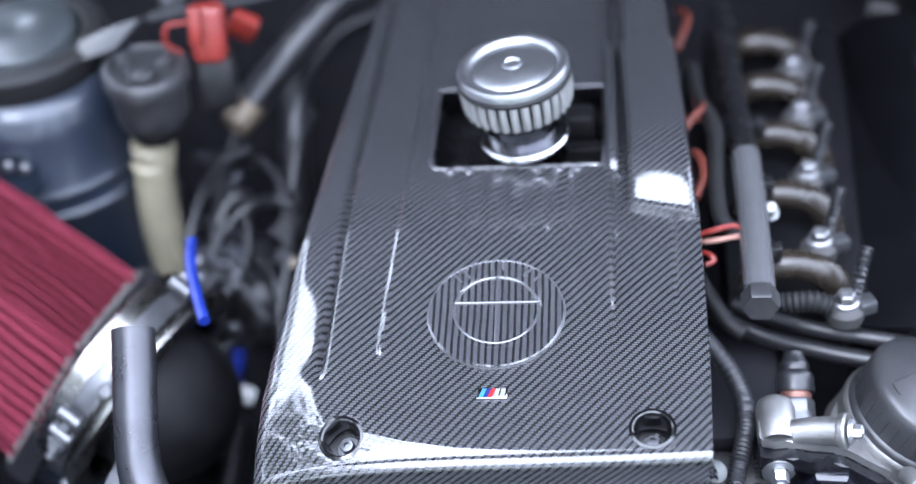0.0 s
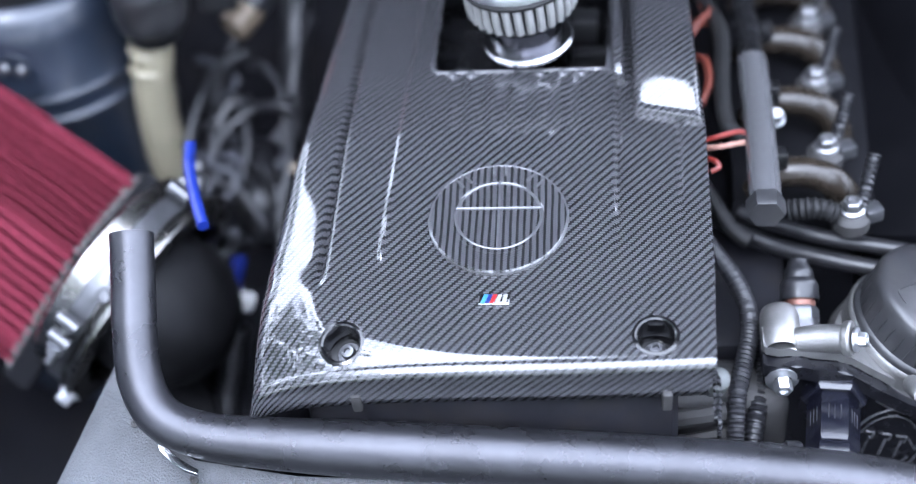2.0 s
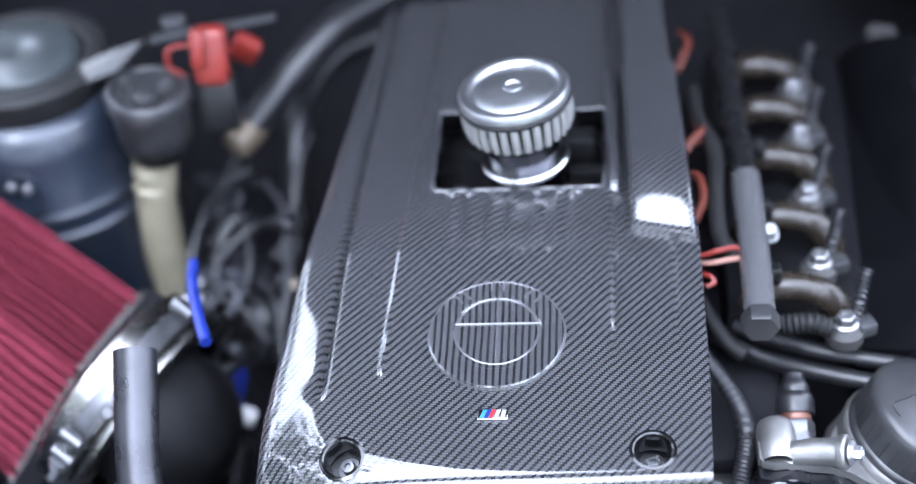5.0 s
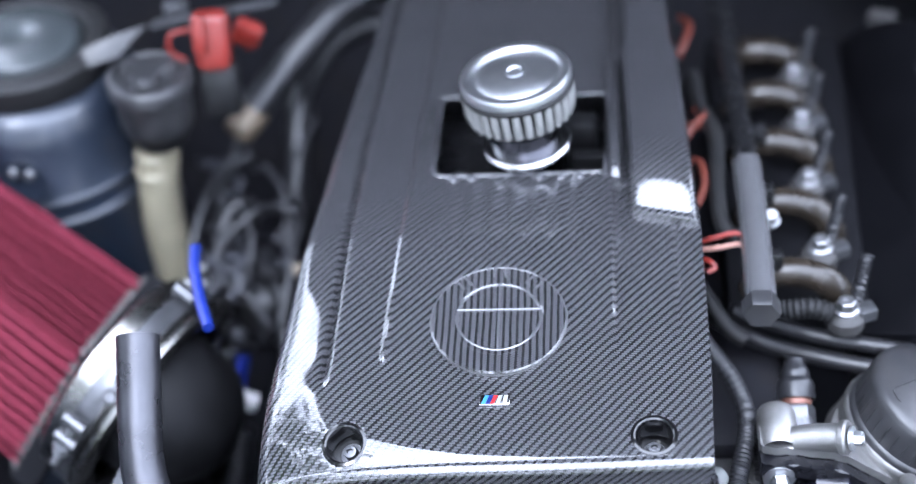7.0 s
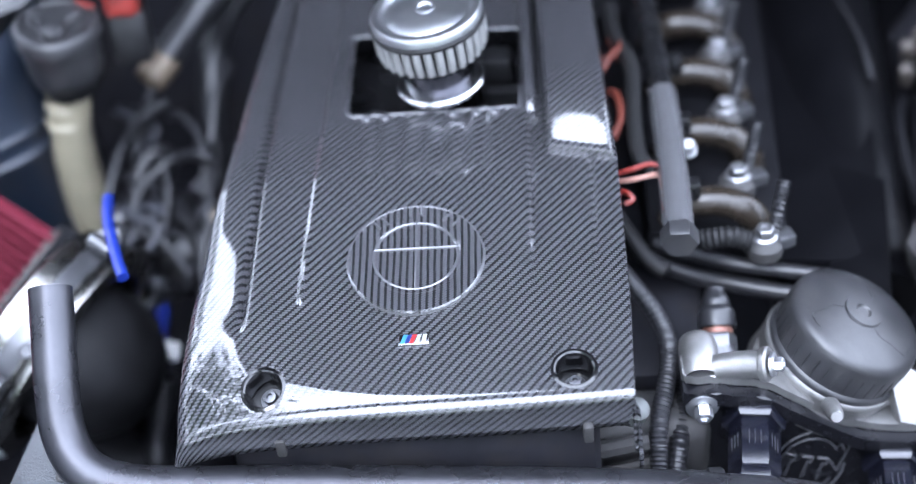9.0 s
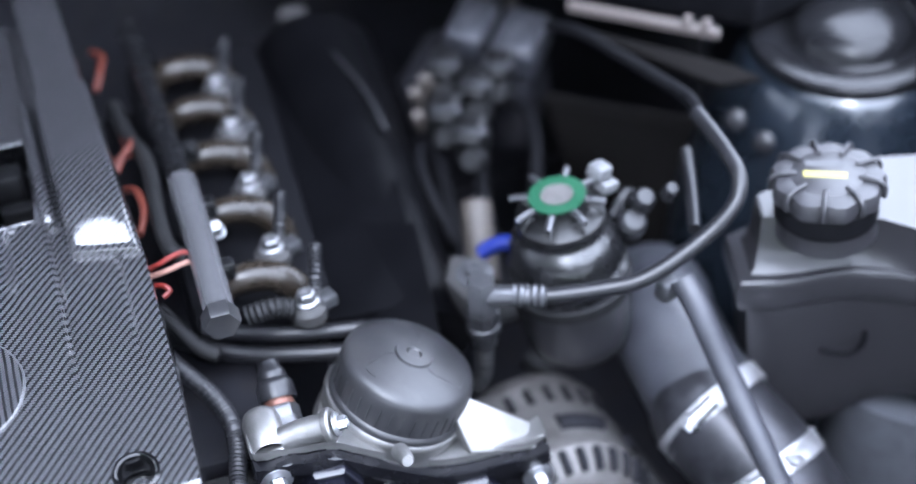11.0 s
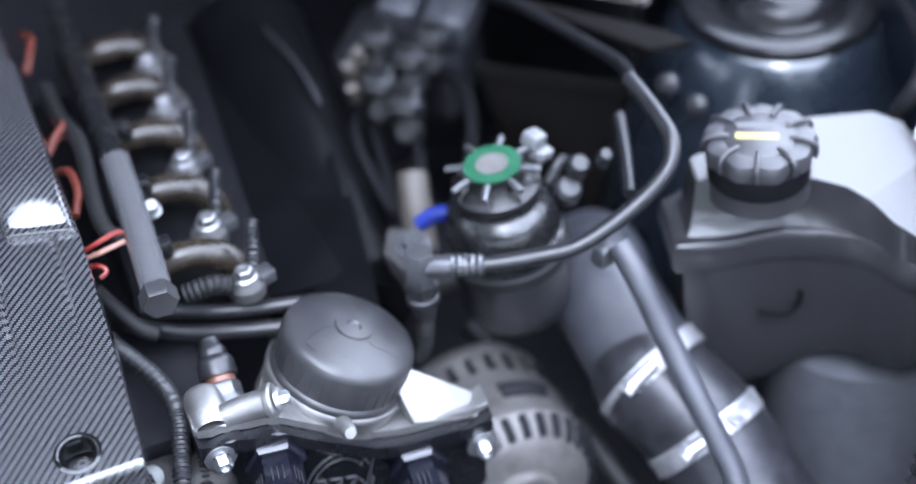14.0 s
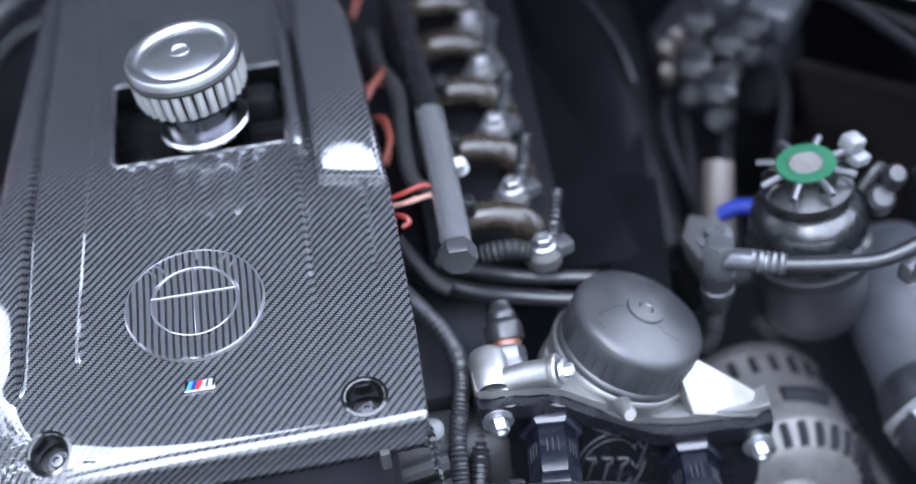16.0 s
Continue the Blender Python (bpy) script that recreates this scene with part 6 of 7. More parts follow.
def pleated(a, b, count, depth, length, taper, seed):
    """Pleats between two corners of the mouth, running back along the filter: round crests, tight valleys, a crimp across them."""
    bm = bmesh.new()
    n = (b - a).cross(FWAY).normalized()
    if n.dot((a + b) / 2 - (FMID + FD) / 2) < 0:
        n = -n
    along = (b - a).normalized()
    rng = random.Random(seed)
    cuts = [0.0]
    for _ in range(count):
        cuts.append(cuts[-1] + rng.uniform(0.8, 1.2))
    cuts = [c / cuts[-1] for c in cuts]
    crimp = [rng.uniform(0.24, 0.30) for _ in range(count)]
    rows_ = []
    steps = 40
    for s in range(steps + 1):
        t = s / steps
        row = []
        for k in range(count):
            for q in range(10):
                u = cuts[k] + (cuts[k + 1] - cuts[k]) * q / 10
                w = abs(math.sin(math.pi * q / 10)) ** 0.85
                p = a.lerp(b, u) + n * depth * (w - 0.8)
                # the cloth is nipped and set over a little where the crimp runs
                nip = math.exp(-((t - crimp[k]) / 0.012) ** 2)
                over = 0.0016 * (1 if k % 2 else -0.6) * smoothstep(crimp[k] - 0.01, crimp[k] + 0.02, t)
                p = p - n * 0.0035 * nip * w + along * over
                p = p + (FMID - p) * taper * t + FWAY * length * t
                row.append(bm.verts.new(p + n * 0.0010 * noise.noise(p * 60) + along * 0.0012 * noise.noise(p * 25)))
        row.append(bm.verts.new(b + (FMID - b) * taper * t - n * depth * 0.8 + FWAY * length * t))
        rows_.append(row)
    for r0, r1 in zip(rows_, rows_[1:]):
        for k in range(len(r0) - 1):
            bm.faces.new((r0[k], r0[k + 1], r1[k + 1], r1[k]))
    return bm


def bar(p, q, r0, r1=None, seg=10):
    return tube([p, p.lerp(q, 0.5), q], (r0, r1 or r0), seg, 2)


def cone_filter():
    f = thing("air_filter", tuple(FMID), "red pleated cotton air filter with a black rubber collar", "air filter")
    for k, (a, b, c) in enumerate(((FA_, FB, 11), (FB, FC, 11), (FC, FD, 9), (FD, FA_, 9))):
        part("gauze", pleated(a, b, c, 0.0190, 0.26, 0.12, k), REDCOTTON, f)
    corners = [FA_, FB, FC, FD]
    mouth = [c + (c - FMID) * 0.04 for c in corners]
    rim = stacked([[tuple(p + (p - FMID) * k - FWAY * d) for p in (lambda q: [q[i].lerp(q[(i + 1) % 4], t) for i in range(4) for t in (0.0, 0.06, 0.25, 0.5, 0.75, 0.94)])(mouth)] for k, d in ((0.0, -0.004), (0.045, 0.001), (0.048, 0.014), (0.020, 0.019), (-0.22, 0.022), (-0.26, 0.036))])
    part("collar", rim, MATTE, f, "black rubber collar")
    # frayed wire mesh showing where gauze meets collar
    for a, b in ((FA_, FB), (FB, FC)):
        for k in range(34):
            p = a.lerp(b, (k + 0.5) / 34) + (a.lerp(b, 0.5) - FD).normalized() * 0.003
            part("mesh_tip", tube([p - FWAY * 0.001, p + FWAY * (0.002 + 0.003 * ((k * 7) % 5) / 5) + Vector((0, 0, 0.0015))], 0.0006, 5, 1), WORNCHROME, f)
    return f


cone_filter()
DOWN = -FWAY
maf = thing("intake_tube", tuple(FMID + DOWN * 0.1), "stained polished intake tube with a T-bolt band clamp behind the filter", "intake tube")
T0 = FMID + Vector((0.006, 0.010, 0.014)) + DOWN * 0.009
TM, TBOLT, NOTCH = frame_of(DOWN), 160, 122


def on_tube(r, deg, d):
    """A point by radius, degrees round the tube and metres along it."""
    return T0 + TM @ Vector((r * math.cos(radians(deg)), r * math.sin(radians(deg)), d))


part("tube", lathe([(0.060, 0.010), (0.068, 0.0105), (0.0715, 0.0115), (0.076, 0.0125), (0.0785, 0.0145), (0.0795, 0.043), (0.0835, 0.046), (0.0870, 0.048), (0.0880, 0.0505), (0.0870, 0.053), (0.079, 0.054), (0.070, 0.054), (0.066, 0.050)], T0, DOWN, 72), POLISHED, maf, "polished tube, stained brown in places")
band = part("clamp_band", lathe([(0.0800, 0.027), (0.0822, 0.0275), (0.0826, 0.029), (0.0822, 0.0305), (0.0822, 0.0385), (0.0826, 0.040), (0.0822, 0.0415), (0.0800, 0.042)], T0, DOWN, 72), STEELGREY, maf, "bright steel band clamp")
for deg, flip in ((TBOLT, 1), (TBOLT - 100, -1)):
    way = (on_tube(0.087, deg + 2, 0.034) - on_tube(0.087, deg - 2, 0.034)).normalized() * flip
    mid = on_tube(0.0885, deg, 0.034)
    part("t_bolt", tube([mid - way * 0.020, mid, mid + way * 0.022], 0.0030, 12, 2), ZINC, band)
    part("nut", hexbolt(tuple(mid + way * 0.004), tuple(way), 0.0058, 0.009, 0.0072), ZINC, band)
    for d in (-0.016, 0.000):
        q = mid + way * d
        part("trunnion", tube([q - DOWN * 0.008, q, q + DOWN * 0.008], 0.0052, 14, 2), STEELGREY, band)
part("lip_bolt", hexbolt(tuple(on_tube(0.084, TBOLT + 40, 0.050)), tuple((on_tube(0.09, TBOLT + 40, 0.05) - on_tube(0.08, TBOLT + 40, 0.05))), 0.0055, 0.010, 0.0080), ZINC, maf)
for k, d in enumerate((-16, 0, 9)):
    at = on_tube(0.0835, NOTCH + d, 0.044)
    part("screw", hexbolt(tuple(at), tuple(at - T0 - DOWN * 0.044), 0.0048, 0.007, 0.0066), STEELGREY, maf)
IH = [T0 + DOWN * 0.048, T0 + DOWN * 0.062, T0 + DOWN * 0.070 + Vector((-0.014, 0.026, -0.018)), T0 + DOWN * 0.070 + Vector((-0.034, 0.070, -0.060)), T0 + DOWN * 0.070 + Vector((-0.060, 0.110, -0.150))]
elbow = thing("intake_hose", tuple(IH[3]), "black rubber intake hose with moulded ribs", "hose")
part("hose", tube(IH, (0.056, 0.030), 36, 6), SOOTY, elbow)
for k in (0.25, 0.6):
    p = IH[1].lerp(IH[2], k)
    part("rib", lathe([(0.051, -0.006), (0.0555, -0.004), (0.0555, 0.004), (0.051, 0.006)], p, IH[2] - IH[1], 40), SOOTY, elbow)

lower = thing("lower_coolant_elbow", (-0.335, 0.83, 0.60), "dark moulded coolant elbow low beside the engine", "hose")
part("elbow", lathe([(0.036, -0.10), (0.038, -0.03), (0.037, -0.012), (0.033, -0.003), (0.026, 0.0), (0.012, 0.002), (0, 0.002)], (-0.337, 0.835, 0.650), (0.15, -0.35, 1), 40), SOOTY, lower)
part("rim", lathe([(0.0385, -0.034), (0.0405, -0.030), (0.0405, -0.022), (0.0385, -0.018)], (-0.337, 0.835, 0.650), (0.15, -0.35, 1), 40), SOOTY, lower)

# bent grey edge tube and the sheet below it
seal = thing("edge_tube", (-0.1, 0.66, 0.78), "bent grey textured rubber edge tube across the front", "edge tube")
part("tube", tube([(-0.300, 0.757, 0.893), (-0.298, 0.735, 0.875), (-0.296, 0.712, 0.857), (-0.292, 0.690, 0.838), (-0.280, 0.673, 0.825), (-0.258, 0.666, 0.816), (-0.220, 0.664, 0.810), (-0.132, 0.661, 0.805), (-0.03, 0.658, 0.800), (0.07, 0.653, 0.795), (0.150, 0.644, 0.789), (0.195, 0.632, 0.768), (0.235, 0.612, 0.725), (0.260, 0.595, 0.68)], 0.0134, 28, 8, hollow=0.002, swell=lambda q: 1 + 0.30 * smoothstep(0.10, 0.26, q)), SEAL, seal)
part("end_lip", lathe([(0.0110, -0.0004), (0.0120, -0.0006), (0.0132, -0.0003), (0.0135, 0.0010), (0.0134, 0.0020)], (-0.300, 0.757, 0.893), (0.07, -0.77, -0.63), 28), SEAL, seal, "ragged cut end")
sheetm = thing("heat_shield", (-0.30, 0.68, 0.70), "grey textured sheet metal shield with small rivets", "heat shield")
part("sheet", slab([(-0.318, 0.735, 0.815), (-0.300, 0.700, 0.815), (-0.285, 0.675, 0.805), (-0.262, 0.662, 0.795), (-0.20, 0.655, 0.790), (0.05, 0.648, 0.787), (0.28, 0.626, 0.778), (0.28, 0.585, 0.735), (-0.20, 0.60, 0.742), (-0.37, 0.61, 0.718), (-0.362, 0.664, 0.755)], 0.004, 0.001), GREYSHEET, sheetm)
for x, y, z in ((-0.300, 0.683, 0.806), (-0.262, 0.655, 0.787)):
    part("rivet", lathe([(0.0030, 0), (0.0028, 0.0012), (0.0012, 0.0014), (0.0010, 0.0004), (0, 0.0004)], (x, y, z), (0, -0.4, 1), 14), CASTGREY, sheetm)
part("rolled_edge", slab([(-0.2890, 0.6770, 0.799), (-0.2830, 0.6670, 0.799), (-0.2740, 0.6580, 0.799), (-0.2650, 0.6520, 0.799), (-0.2570, 0.6490, 0.799), (-0.2570, 0.6530, 0.799), (-0.2650, 0.6570, 0.799), (-0.2730, 0.6630, 0.799), (-0.2810, 0.6710, 0.799), (-0.2870, 0.6780, 0.799)], 0.003, 0.0006), BRUSHED, sheetm, "bare metal crescent at the bend")

# strut tower, caps, hoses
tl = thing("strut_tower", (-0.50, 1.06, 0.50), "dusty blue strut tower with a black domed mount", "strut tower", "strut towers")
TL = Vector((-0.452, 1.070, 0.915))
part("tower", lathe([(0.105, -0.40), (0.092, -0.20), (0.086, -0.12), (0.088, -0.116), (0.086, -0.112), (0.084, -0.098), (0.086, -0.094), (0.083, -0.090), (0.081, -0.050), (0.076, -0.032), (0.068, -0.024), (0.060, -0.022)], TL, (0, -0.03, 1), 64), GREYBLUE, tl)
part("mount_ring", lathe([(0.064, -0.024), (0.066, -0.020), (0.066, -0.004), (0.063, -0.001), (0.052, 0.000), (0.048, -0.003)], TL, (0, -0.03, 1), 56), RUBBER, tl)
part("mount_plate", lathe([(0.046, -0.006), (0.044, 0.001), (0.039, 0.0045), (0.012, 0.006), (0.007, 0.004), (0, 0.004)], TL, (0, -0.03, 1), 56), PALECAP, tl)
part("strap", slab([(-0.400, 1.048, 0.918), (-0.375, 1.055, 0.925), (-0.352, 1.065, 0.927), (-0.372, 1.045, 0.912), (-0.398, 1.036, 0.908)], 0.004, 0.001), CAPPLASTIC, tl)
for h, r in ((-0.096, 0.0850), (-0.114, 0.0868)):
    part("swage_bead", lathe([(r - 0.003, h - 0.004), (r, h - 0.0022), (r + 0.0012, h), (r, h + 0.0022), (r - 0.003, h + 0.004)], TL, (0, -0.03, 1), 64), GREYBLUE, tl)
for x, z in ((-0.440, 0.848), (-0.452, 0.850)):
    part("plate_stud", lathe([(0.0045, 0), (0.0045, 0.003), (0.0030, 0.0045), (0, 0.005)], (x, 0.9885, z), (0.02, -0.97, 0.2), 12), STEELGREY, tl)
part("badge_plate", lathe([(0.020, 0), (0.020, 0.001), (0.018, 0.0015), (0.016, 0.0005), (0, 0.0005)], (-0.449, 0.989, 0.842), (0.02, -0.97, 0.12), 28), GREYBLUE, tl)

filler = thing("filler_cap", (-0.35, 1.03, 0.87), "black screw cap on a cream filler pipe", "filler cap")
FA = Vector((0.02, -0.02, 1)).normalized()
part("cap", lathe([(0.0200, -0.052), (0.0255, -0.047), (0.0275, -0.040), (0.0285, -0.016), (0.0318, -0.0135), (0.0322, -0.0050), (0.0300, -0.0015), (0.0275, -0.0005), (0.0255, -0.0020), (0.0100, -0.0022), (0, -0.0022)], (-0.346, 1.025, 0.911), FA, 60, wave=lambda a, k: 1 + (0.030 * math.cos(3 * a + 0.6) if 3 < k < 8 else 0)), CAPPLASTIC, filler, "worn black screw cap")
part("cap_grip", lathe([(0.0180, -0.003), (0.0175, 0.0025), (0.0155, 0.0045), (0.0060, 0.0050), (0, 0.0050)], (-0.346, 1.025, 0.911), FA, 48, wave=lambda a, k: 1 + (0.28 * math.cos(3 * a + 0.6) if k < 3 else 0)), CAPPLASTIC, filler)
part("neck", lathe([(0.019, -0.070), (0.022, -0.045)], (-0.346, 1.025, 0.920), FA, 32), PLASTIC, filler)
part("pipe", tube([(-0.348, 1.026, 0.862), (-0.352, 1.027, 0.835), (-0.358, 1.028, 0.808), (-0.362, 1.031, 0.765), (-0.362, 1.036, 0.70), (-0.36, 1.04, 0.62)], (0.0145, 0.0175), 24, 8, rib=0.0003, pitch=0.0055), CREAM, filler, "yellowed cream plastic pipe")
for z in (0.852, 0.838, 0.822):
    part("rib", lathe([(0.0145, -0.003), (0.0162, -0.0012), (0.0162, 0.0012), (0.0145, 0.003)], (-0.350 - (0.862 - z) * 0.18, 1.0265, z), (0.1, 0, 1), 28), CREAM, filler)

term = thing("terminal_cover", (-0.30, 1.04, 0.88), "red plastic cover of the battery terminal post", "terminal cover")
part("cover", block((-0.299, 1.045, 0.924), (0.025, 0.020, 0.044), (-14, 4, 8), 0.006, 3), REDPLASTIC, term)
part("ridge", block((-0.305, 1.034, 0.936), (0.010, 0.010, 0.030), (-14, 4, 8), 0.003), REDPLASTIC, term)
part("loop", tube([(-0.312, 1.042, 0.935), (-0.328, 1.041, 0.932), (-0.330, 1.040, 0.918), (-0.320, 1.040, 0.910)], 0.0019, 8, 6), REDPLASTIC, term)
part("base", block((-0.300, 1.048, 0.882), (0.028, 0.026, 0.042), (-10, 0, 10), 0.004), PLASTIC, term)
solid("red_clip", block((-0.284, 1.088, 0.902), (0.022, 0.012, 0.022), (10, 30, 0), 0.004), REDPLASTIC, "small red plastic clip behind the terminal", "clip")
bh = thing("heater_hose", (-0.26, 1.12, 0.82), "grey rubber hose with a brass end", "hose")
part("hose", tube([(-0.290, 1.080, 0.834), (-0.267, 1.113, 0.850), (-0.240, 1.139, 0.870), (-0.222, 1.160, 0.880), (-0.19, 1.20, 0.88)], 0.0135, 18, 8), HOSE, bh)
part("brass_end", lathe([(0.010, -0.014), (0.0125, -0.013), (0.0130, 0.0), (0.0130, 0.010)], (-0.293, 1.075, 0.831), (0.55, 0.75, 0.35), 24), BRASS, bh)
solid("heater_hose", tube([(-0.262, 1.06, 0.74), (-0.262, 1.113, 0.80), (-0.255, 1.15, 0.82), (-0.238, 1.186, 0.83), (-0.20, 1.22, 0.83)], 0.011, 16, 8), HOSE, "grey rubber hose behind the cover", "hose")
# blue hoses and small leads
solid("vacuum_hose", tube([(-0.2907, 0.8755, 0.8655), (-0.2873, 0.8542, 0.8671), (-0.2805, 0.8304, 0.8671), (-0.2728, 0.8083, 0.8655), (-0.2680, 0.7965, 0.8640)], 0.0040, 12, 8), BLUE, "bright blue silicone vacuum hose", "hose", "blue hoses")
solid("vacuum_hose", tube([(-0.294, 0.938, 0.706), (-0.2935, 0.908, 0.704), (-0.290, 0.880, 0.700)], 0.0055, 12, 8), BLUE, "bright blue silicone vacuum hose", "hose", "blue hoses")
solid("hose_joint", block((-0.283, 0.892, 0.706), (0.016, 0.012, 0.012), (0, 20, 0), 0.003), WHITE, "white plastic hose joint", "joint")
solid("corrugated_conduit", tube([(-0.288, 0.882, 0.690), (-0.294, 0.868, 0.664), (-0.298, 0.856, 0.648), (-0.30, 0.84, 0.62)], 0.009, 14, 6, rib=0.0009, pitch=0.005), HOSE, "grey corrugated conduit beside the cover", "conduit")
solid("corrugated_conduit", tube([(-0.345, 0.862, 0.654), (-0.318, 0.880, 0.666), (-0.290, 0.894, 0.676)], 0.0072, 14, 6, rib=0.0007, pitch=0.004), HOSE, "grey corrugated conduit beside the cover", "conduit")
for pts, r in (
    ([(-0.344, 1.026, 0.742), (-0.336, 1.053, 0.764), (-0.322, 1.085, 0.776), (-0.300, 1.097, 0.782)], 0.0055),
    ([(-0.326, 1.004, 0.742), (-0.308, 1.022, 0.762), (-0.286, 1.034, 0.774), (-0.262, 1.025, 0.782), (-0.252, 1.022, 0.772), (-0.256, 1.010, 0.752)], 0.0052),
    ([(-0.310, 1.028, 0.742), (-0.287, 1.005, 0.744), (-0.269, 0.988, 0.742)], 0.0052),
    ([(-0.286, 1.020, 0.74), (-0.268, 0.985, 0.735), (-0.262, 0.95, 0.71), (-0.258, 0.92, 0.69)], 0.007),
    ([(-0.32, 1.03, 0.75), (-0.312, 1.045, 0.765), (-0.30, 1.05, 0.77)], 0.008),
):
    solid("lead", tube(pts, r * 0.8, 12, 8), HOSE, "grey lead beside the exhaust side of the engine", "cable", "leads beside the engine")
for x, y, z, s in ((-0.315, 1.00, 0.73, 0.03), (-0.295, 1.01, 0.72, 0.035), (-0.275, 0.98, 0.70, 0.03), (-0.31, 1.06, 0.75, 0.03)):
    solid("connector", block((x, y, z), (s, s * 0.8, s * 0.7), (15, 20, 30), 0.004), STEELSLEEVE, "black electrical connector among the leads", "connector", "connectors beside the engine")
solid("exhaust_shield", block((-0.30, 0.93, 0.575), (0.09, 0.26, 0.10), (0, -20, 0), 0.02), DARK, "dark exhaust shield below the leads", "heat shield")

# timing case strips below the cover's front
solid("case_strip", tube([(-0.052, 0.714, 0.752), (0.0, 0.716, 0.765), (0.056, 0.716, 0.778)], 0.006, 8, 2), CASTGREY, "cast strip across the timing case", "strip", "front_strips")
solid("case_strip", tube([(-0.020, 0.712, 0.742), (0.030, 0.712, 0.755), (0.060, 0.712, 0.764)], 0.005, 8, 2), CASTGREY, "cast strip across the timing case", "strip", "front_strips")
for x in (-0.160, 0.018):
    solid("cover_clip", block((x, 0.672, 0.838), (0.006, 0.008, 0.016), (10, 0, 5), 0.0015), CASTGREY, "small dull clip under the cover's lip", "clip", "clips under the cover")

LEADS = (
    ((-0.300, 1.095, 0.770), (-0.285, 1.075, 0.785), (-0.268, 1.050, 0.780), (-0.262, 1.020, 0.760), 0.0042),
    ((-0.318, 1.060, 0.760), (-0.300, 1.040, 0.772), (-0.290, 1.010, 0.760), (-0.296, 0.985, 0.735), 0.0035),
    ((-0.330, 1.000, 0.730), (-0.312, 0.985, 0.742), (-0.292, 0.975, 0.738), (-0.275, 0.960, 0.72), 0.0045),
    ((-0.262, 1.060, 0.765), (-0.258, 1.030, 0.770), (-0.256, 0.990, 0.758), (-0.262, 0.950, 0.73), 0.005),
    ((-0.335, 1.045, 0.750), (-0.322, 1.030, 0.760), (-0.318, 1.010, 0.752), (-0.324, 0.990, 0.73), 0.004),
    ((-0.290, 0.960, 0.700), (-0.300, 0.940, 0.712), (-0.318, 0.930, 0.705), (-0.335, 0.925, 0.69), 0.0055),
    ((-0.250, 1.120, 0.800), (-0.258, 1.090, 0.790), (-0.262, 1.062, 0.768), (-0.268, 1.030, 0.74), 0.0065),
    ((-0.305, 1.130, 0.790), (-0.315, 1.110, 0.780), (-0.326, 1.085, 0.76), (-0.330, 1.060, 0.74), 0.0045),
)
for a, b, c, d, r in LEADS:
    solid("lead", tube([a, b, c, d], r * 0.75, 10, 8), STEELSLEEVE, "dark lead beside the exhaust side of the engine", "cable", "leads beside the engine")
solid("small_plug", lathe([(0.005, 0), (0.006, 0.004), (0.004, 0.012), (0, 0.012)], (-0.254, 0.990, 0.748), (0.2, -0.5, 0.6), 12), BRASS, "small brass coloured plug end", "plug")
for x, y, z in ((-0.306, 0.940, 0.740), (-0.311, 0.949, 0.740), (-0.330, 1.000, 0.745)):
    solid("hose_clip", lathe([(0.0028, 0), (0.0032, 0.002), (0.0022, 0.005), (0, 0.005)], (x, y, z), (0.1, -0.6, 0.7), 10), STEELGREY, "small bright spring clip", "clip", "clips beside the engine")
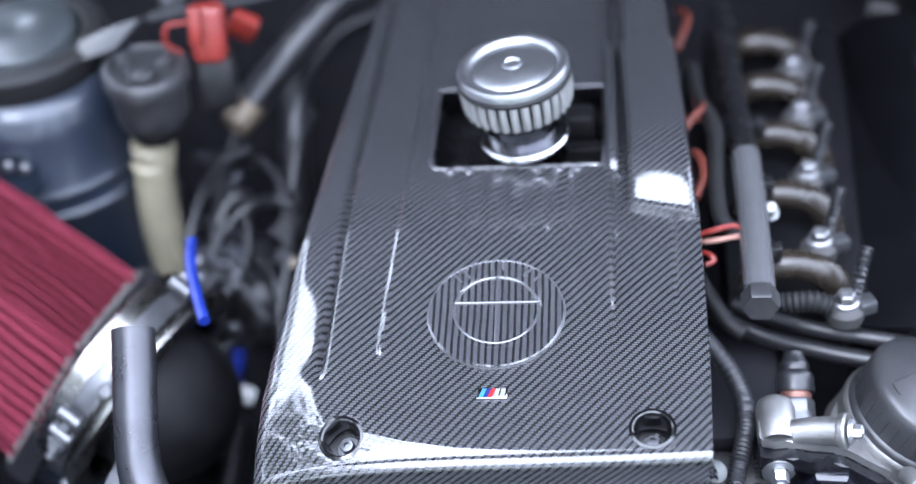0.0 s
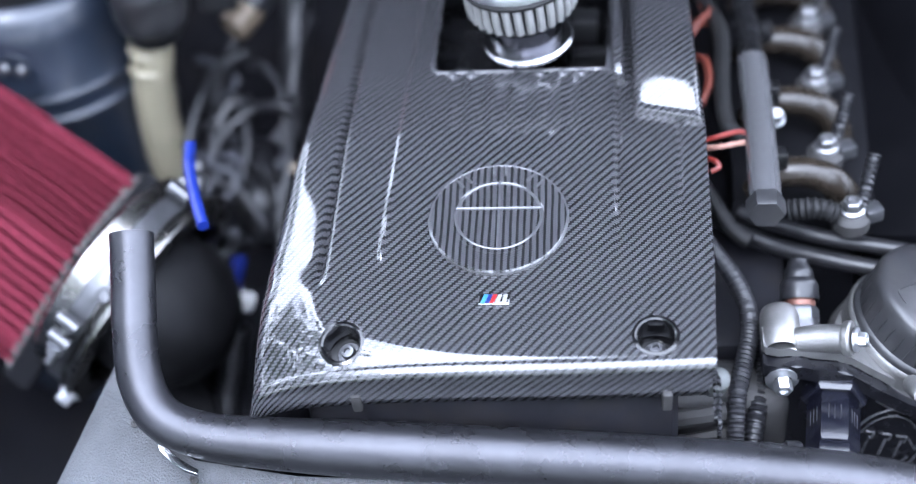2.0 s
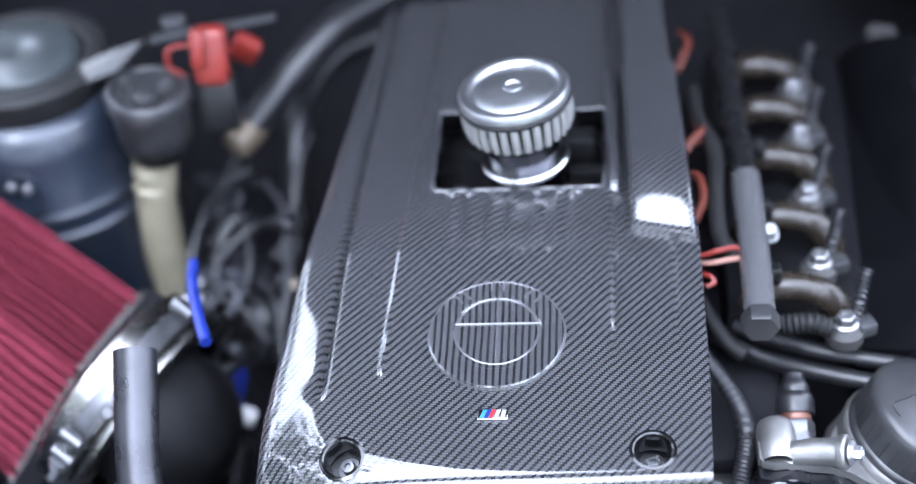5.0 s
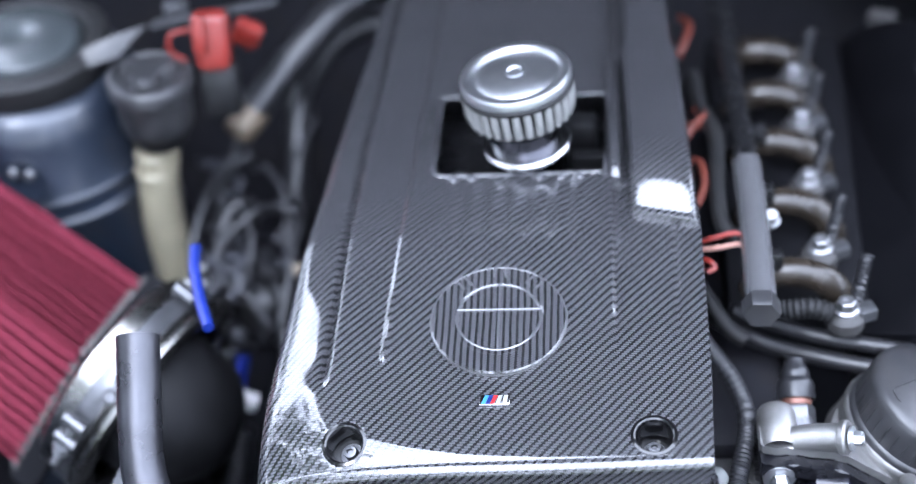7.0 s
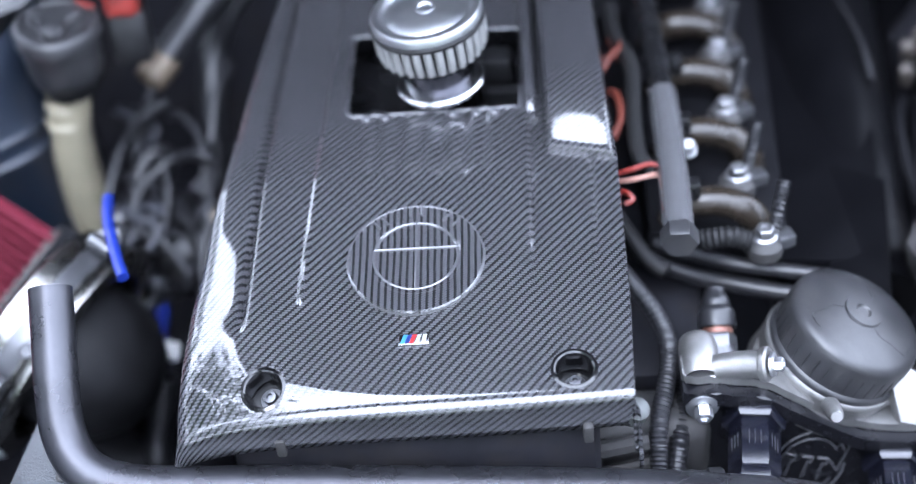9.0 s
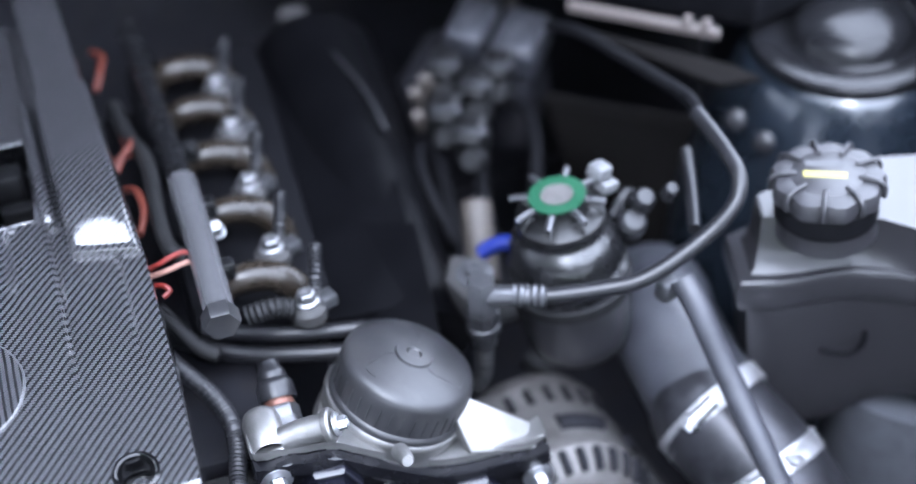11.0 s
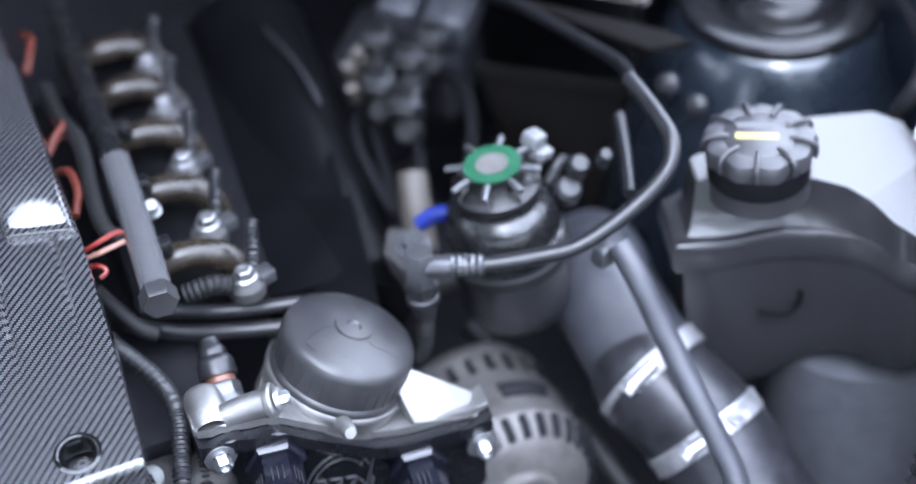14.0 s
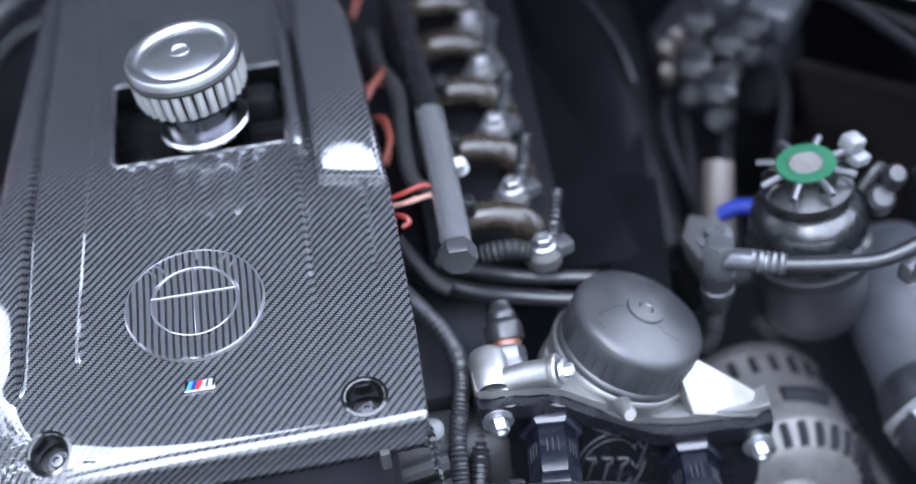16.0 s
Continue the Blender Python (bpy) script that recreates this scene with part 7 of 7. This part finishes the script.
solid("cylinder_unit", lathe([(0, -0.03), (0.020, -0.03), (0.021, -0.012), (0.017, -0.008), (0.017, 0.008), (0.011, 0.012), (0, 0.012)], (-0.288, 1.000, 0.712), (0.1, -0.5, 0.85), 28), PLASTIC, "round black valve unit among the leads", "valve")
strip = thing("cowl_strip", (-0.31, 1.085, 0.90), "thin bare metal strip behind the terminal cover", "strip")
part("strip", slab([(-0.352, 1.072, 0.922), (-0.300, 1.088, 0.922), (-0.262, 1.100, 0.922), (-0.260, 1.106, 0.922), (-0.300, 1.095, 0.922), (-0.350, 1.080, 0.922)], 0.004, 0.001), STEELGREY, strip)
part("clip", block((-0.335, 1.090, 0.926), (0.018, 0.012, 0.010), (0, 0, 15), 0.003), STEELGREY, strip)

# brackets, plugs and fixings crowded between the engine and the filler pipe
rng = random.Random(7)
for k in range(26):
    x, y, z = -0.335 + 0.075 * rng.random(), 0.94 + 0.17 * rng.random(), 0.70 + 0.045 * rng.random()
    if (x + 0.30) * 0.4 + (y - 0.94) < 0.0:
        continue
    turn = (rng.uniform(-30, 30), rng.uniform(-30, 30), rng.uniform(0, 90))
    kind = k % 3
    if kind == 0:
        s = rng.uniform(0.010, 0.020)
        plug = thing("plug_connector", (x, y, z), "small grey plug connector between the leads", "connector", "plugs between the leads")
        part("housing", block((x, y, z), (s, s * 0.7, s * 0.8), turn, 0.002), STEELSLEEVE, plug)
        part("latch", block((x, y, z + s * 0.45), (s * 0.5, s * 0.3, s * 0.2), turn, 0.001), DUCT, plug)
    elif kind == 1:
        solid("fixing_bolt", hexbolt((x, y, z), (rng.uniform(-0.4, 0.4), -0.5, 0.8), 0.0045, 0.007), STEELGREY, "small grey bolt between the leads", "bolt", "bolts between the leads")
    else:
        solid("lead", tube([(x, y, z), (x + 0.012, y + 0.012, z + 0.014), (x + 0.03 * rng.uniform(-1, 1), y + 0.035, z + 0.016), (x + 0.04 * rng.uniform(-1, 1), y + 0.055, z)], 0.0032, 8, 6), DUCT, "thin grey lead beside the exhaust side of the engine", "cable", "leads beside the engine")
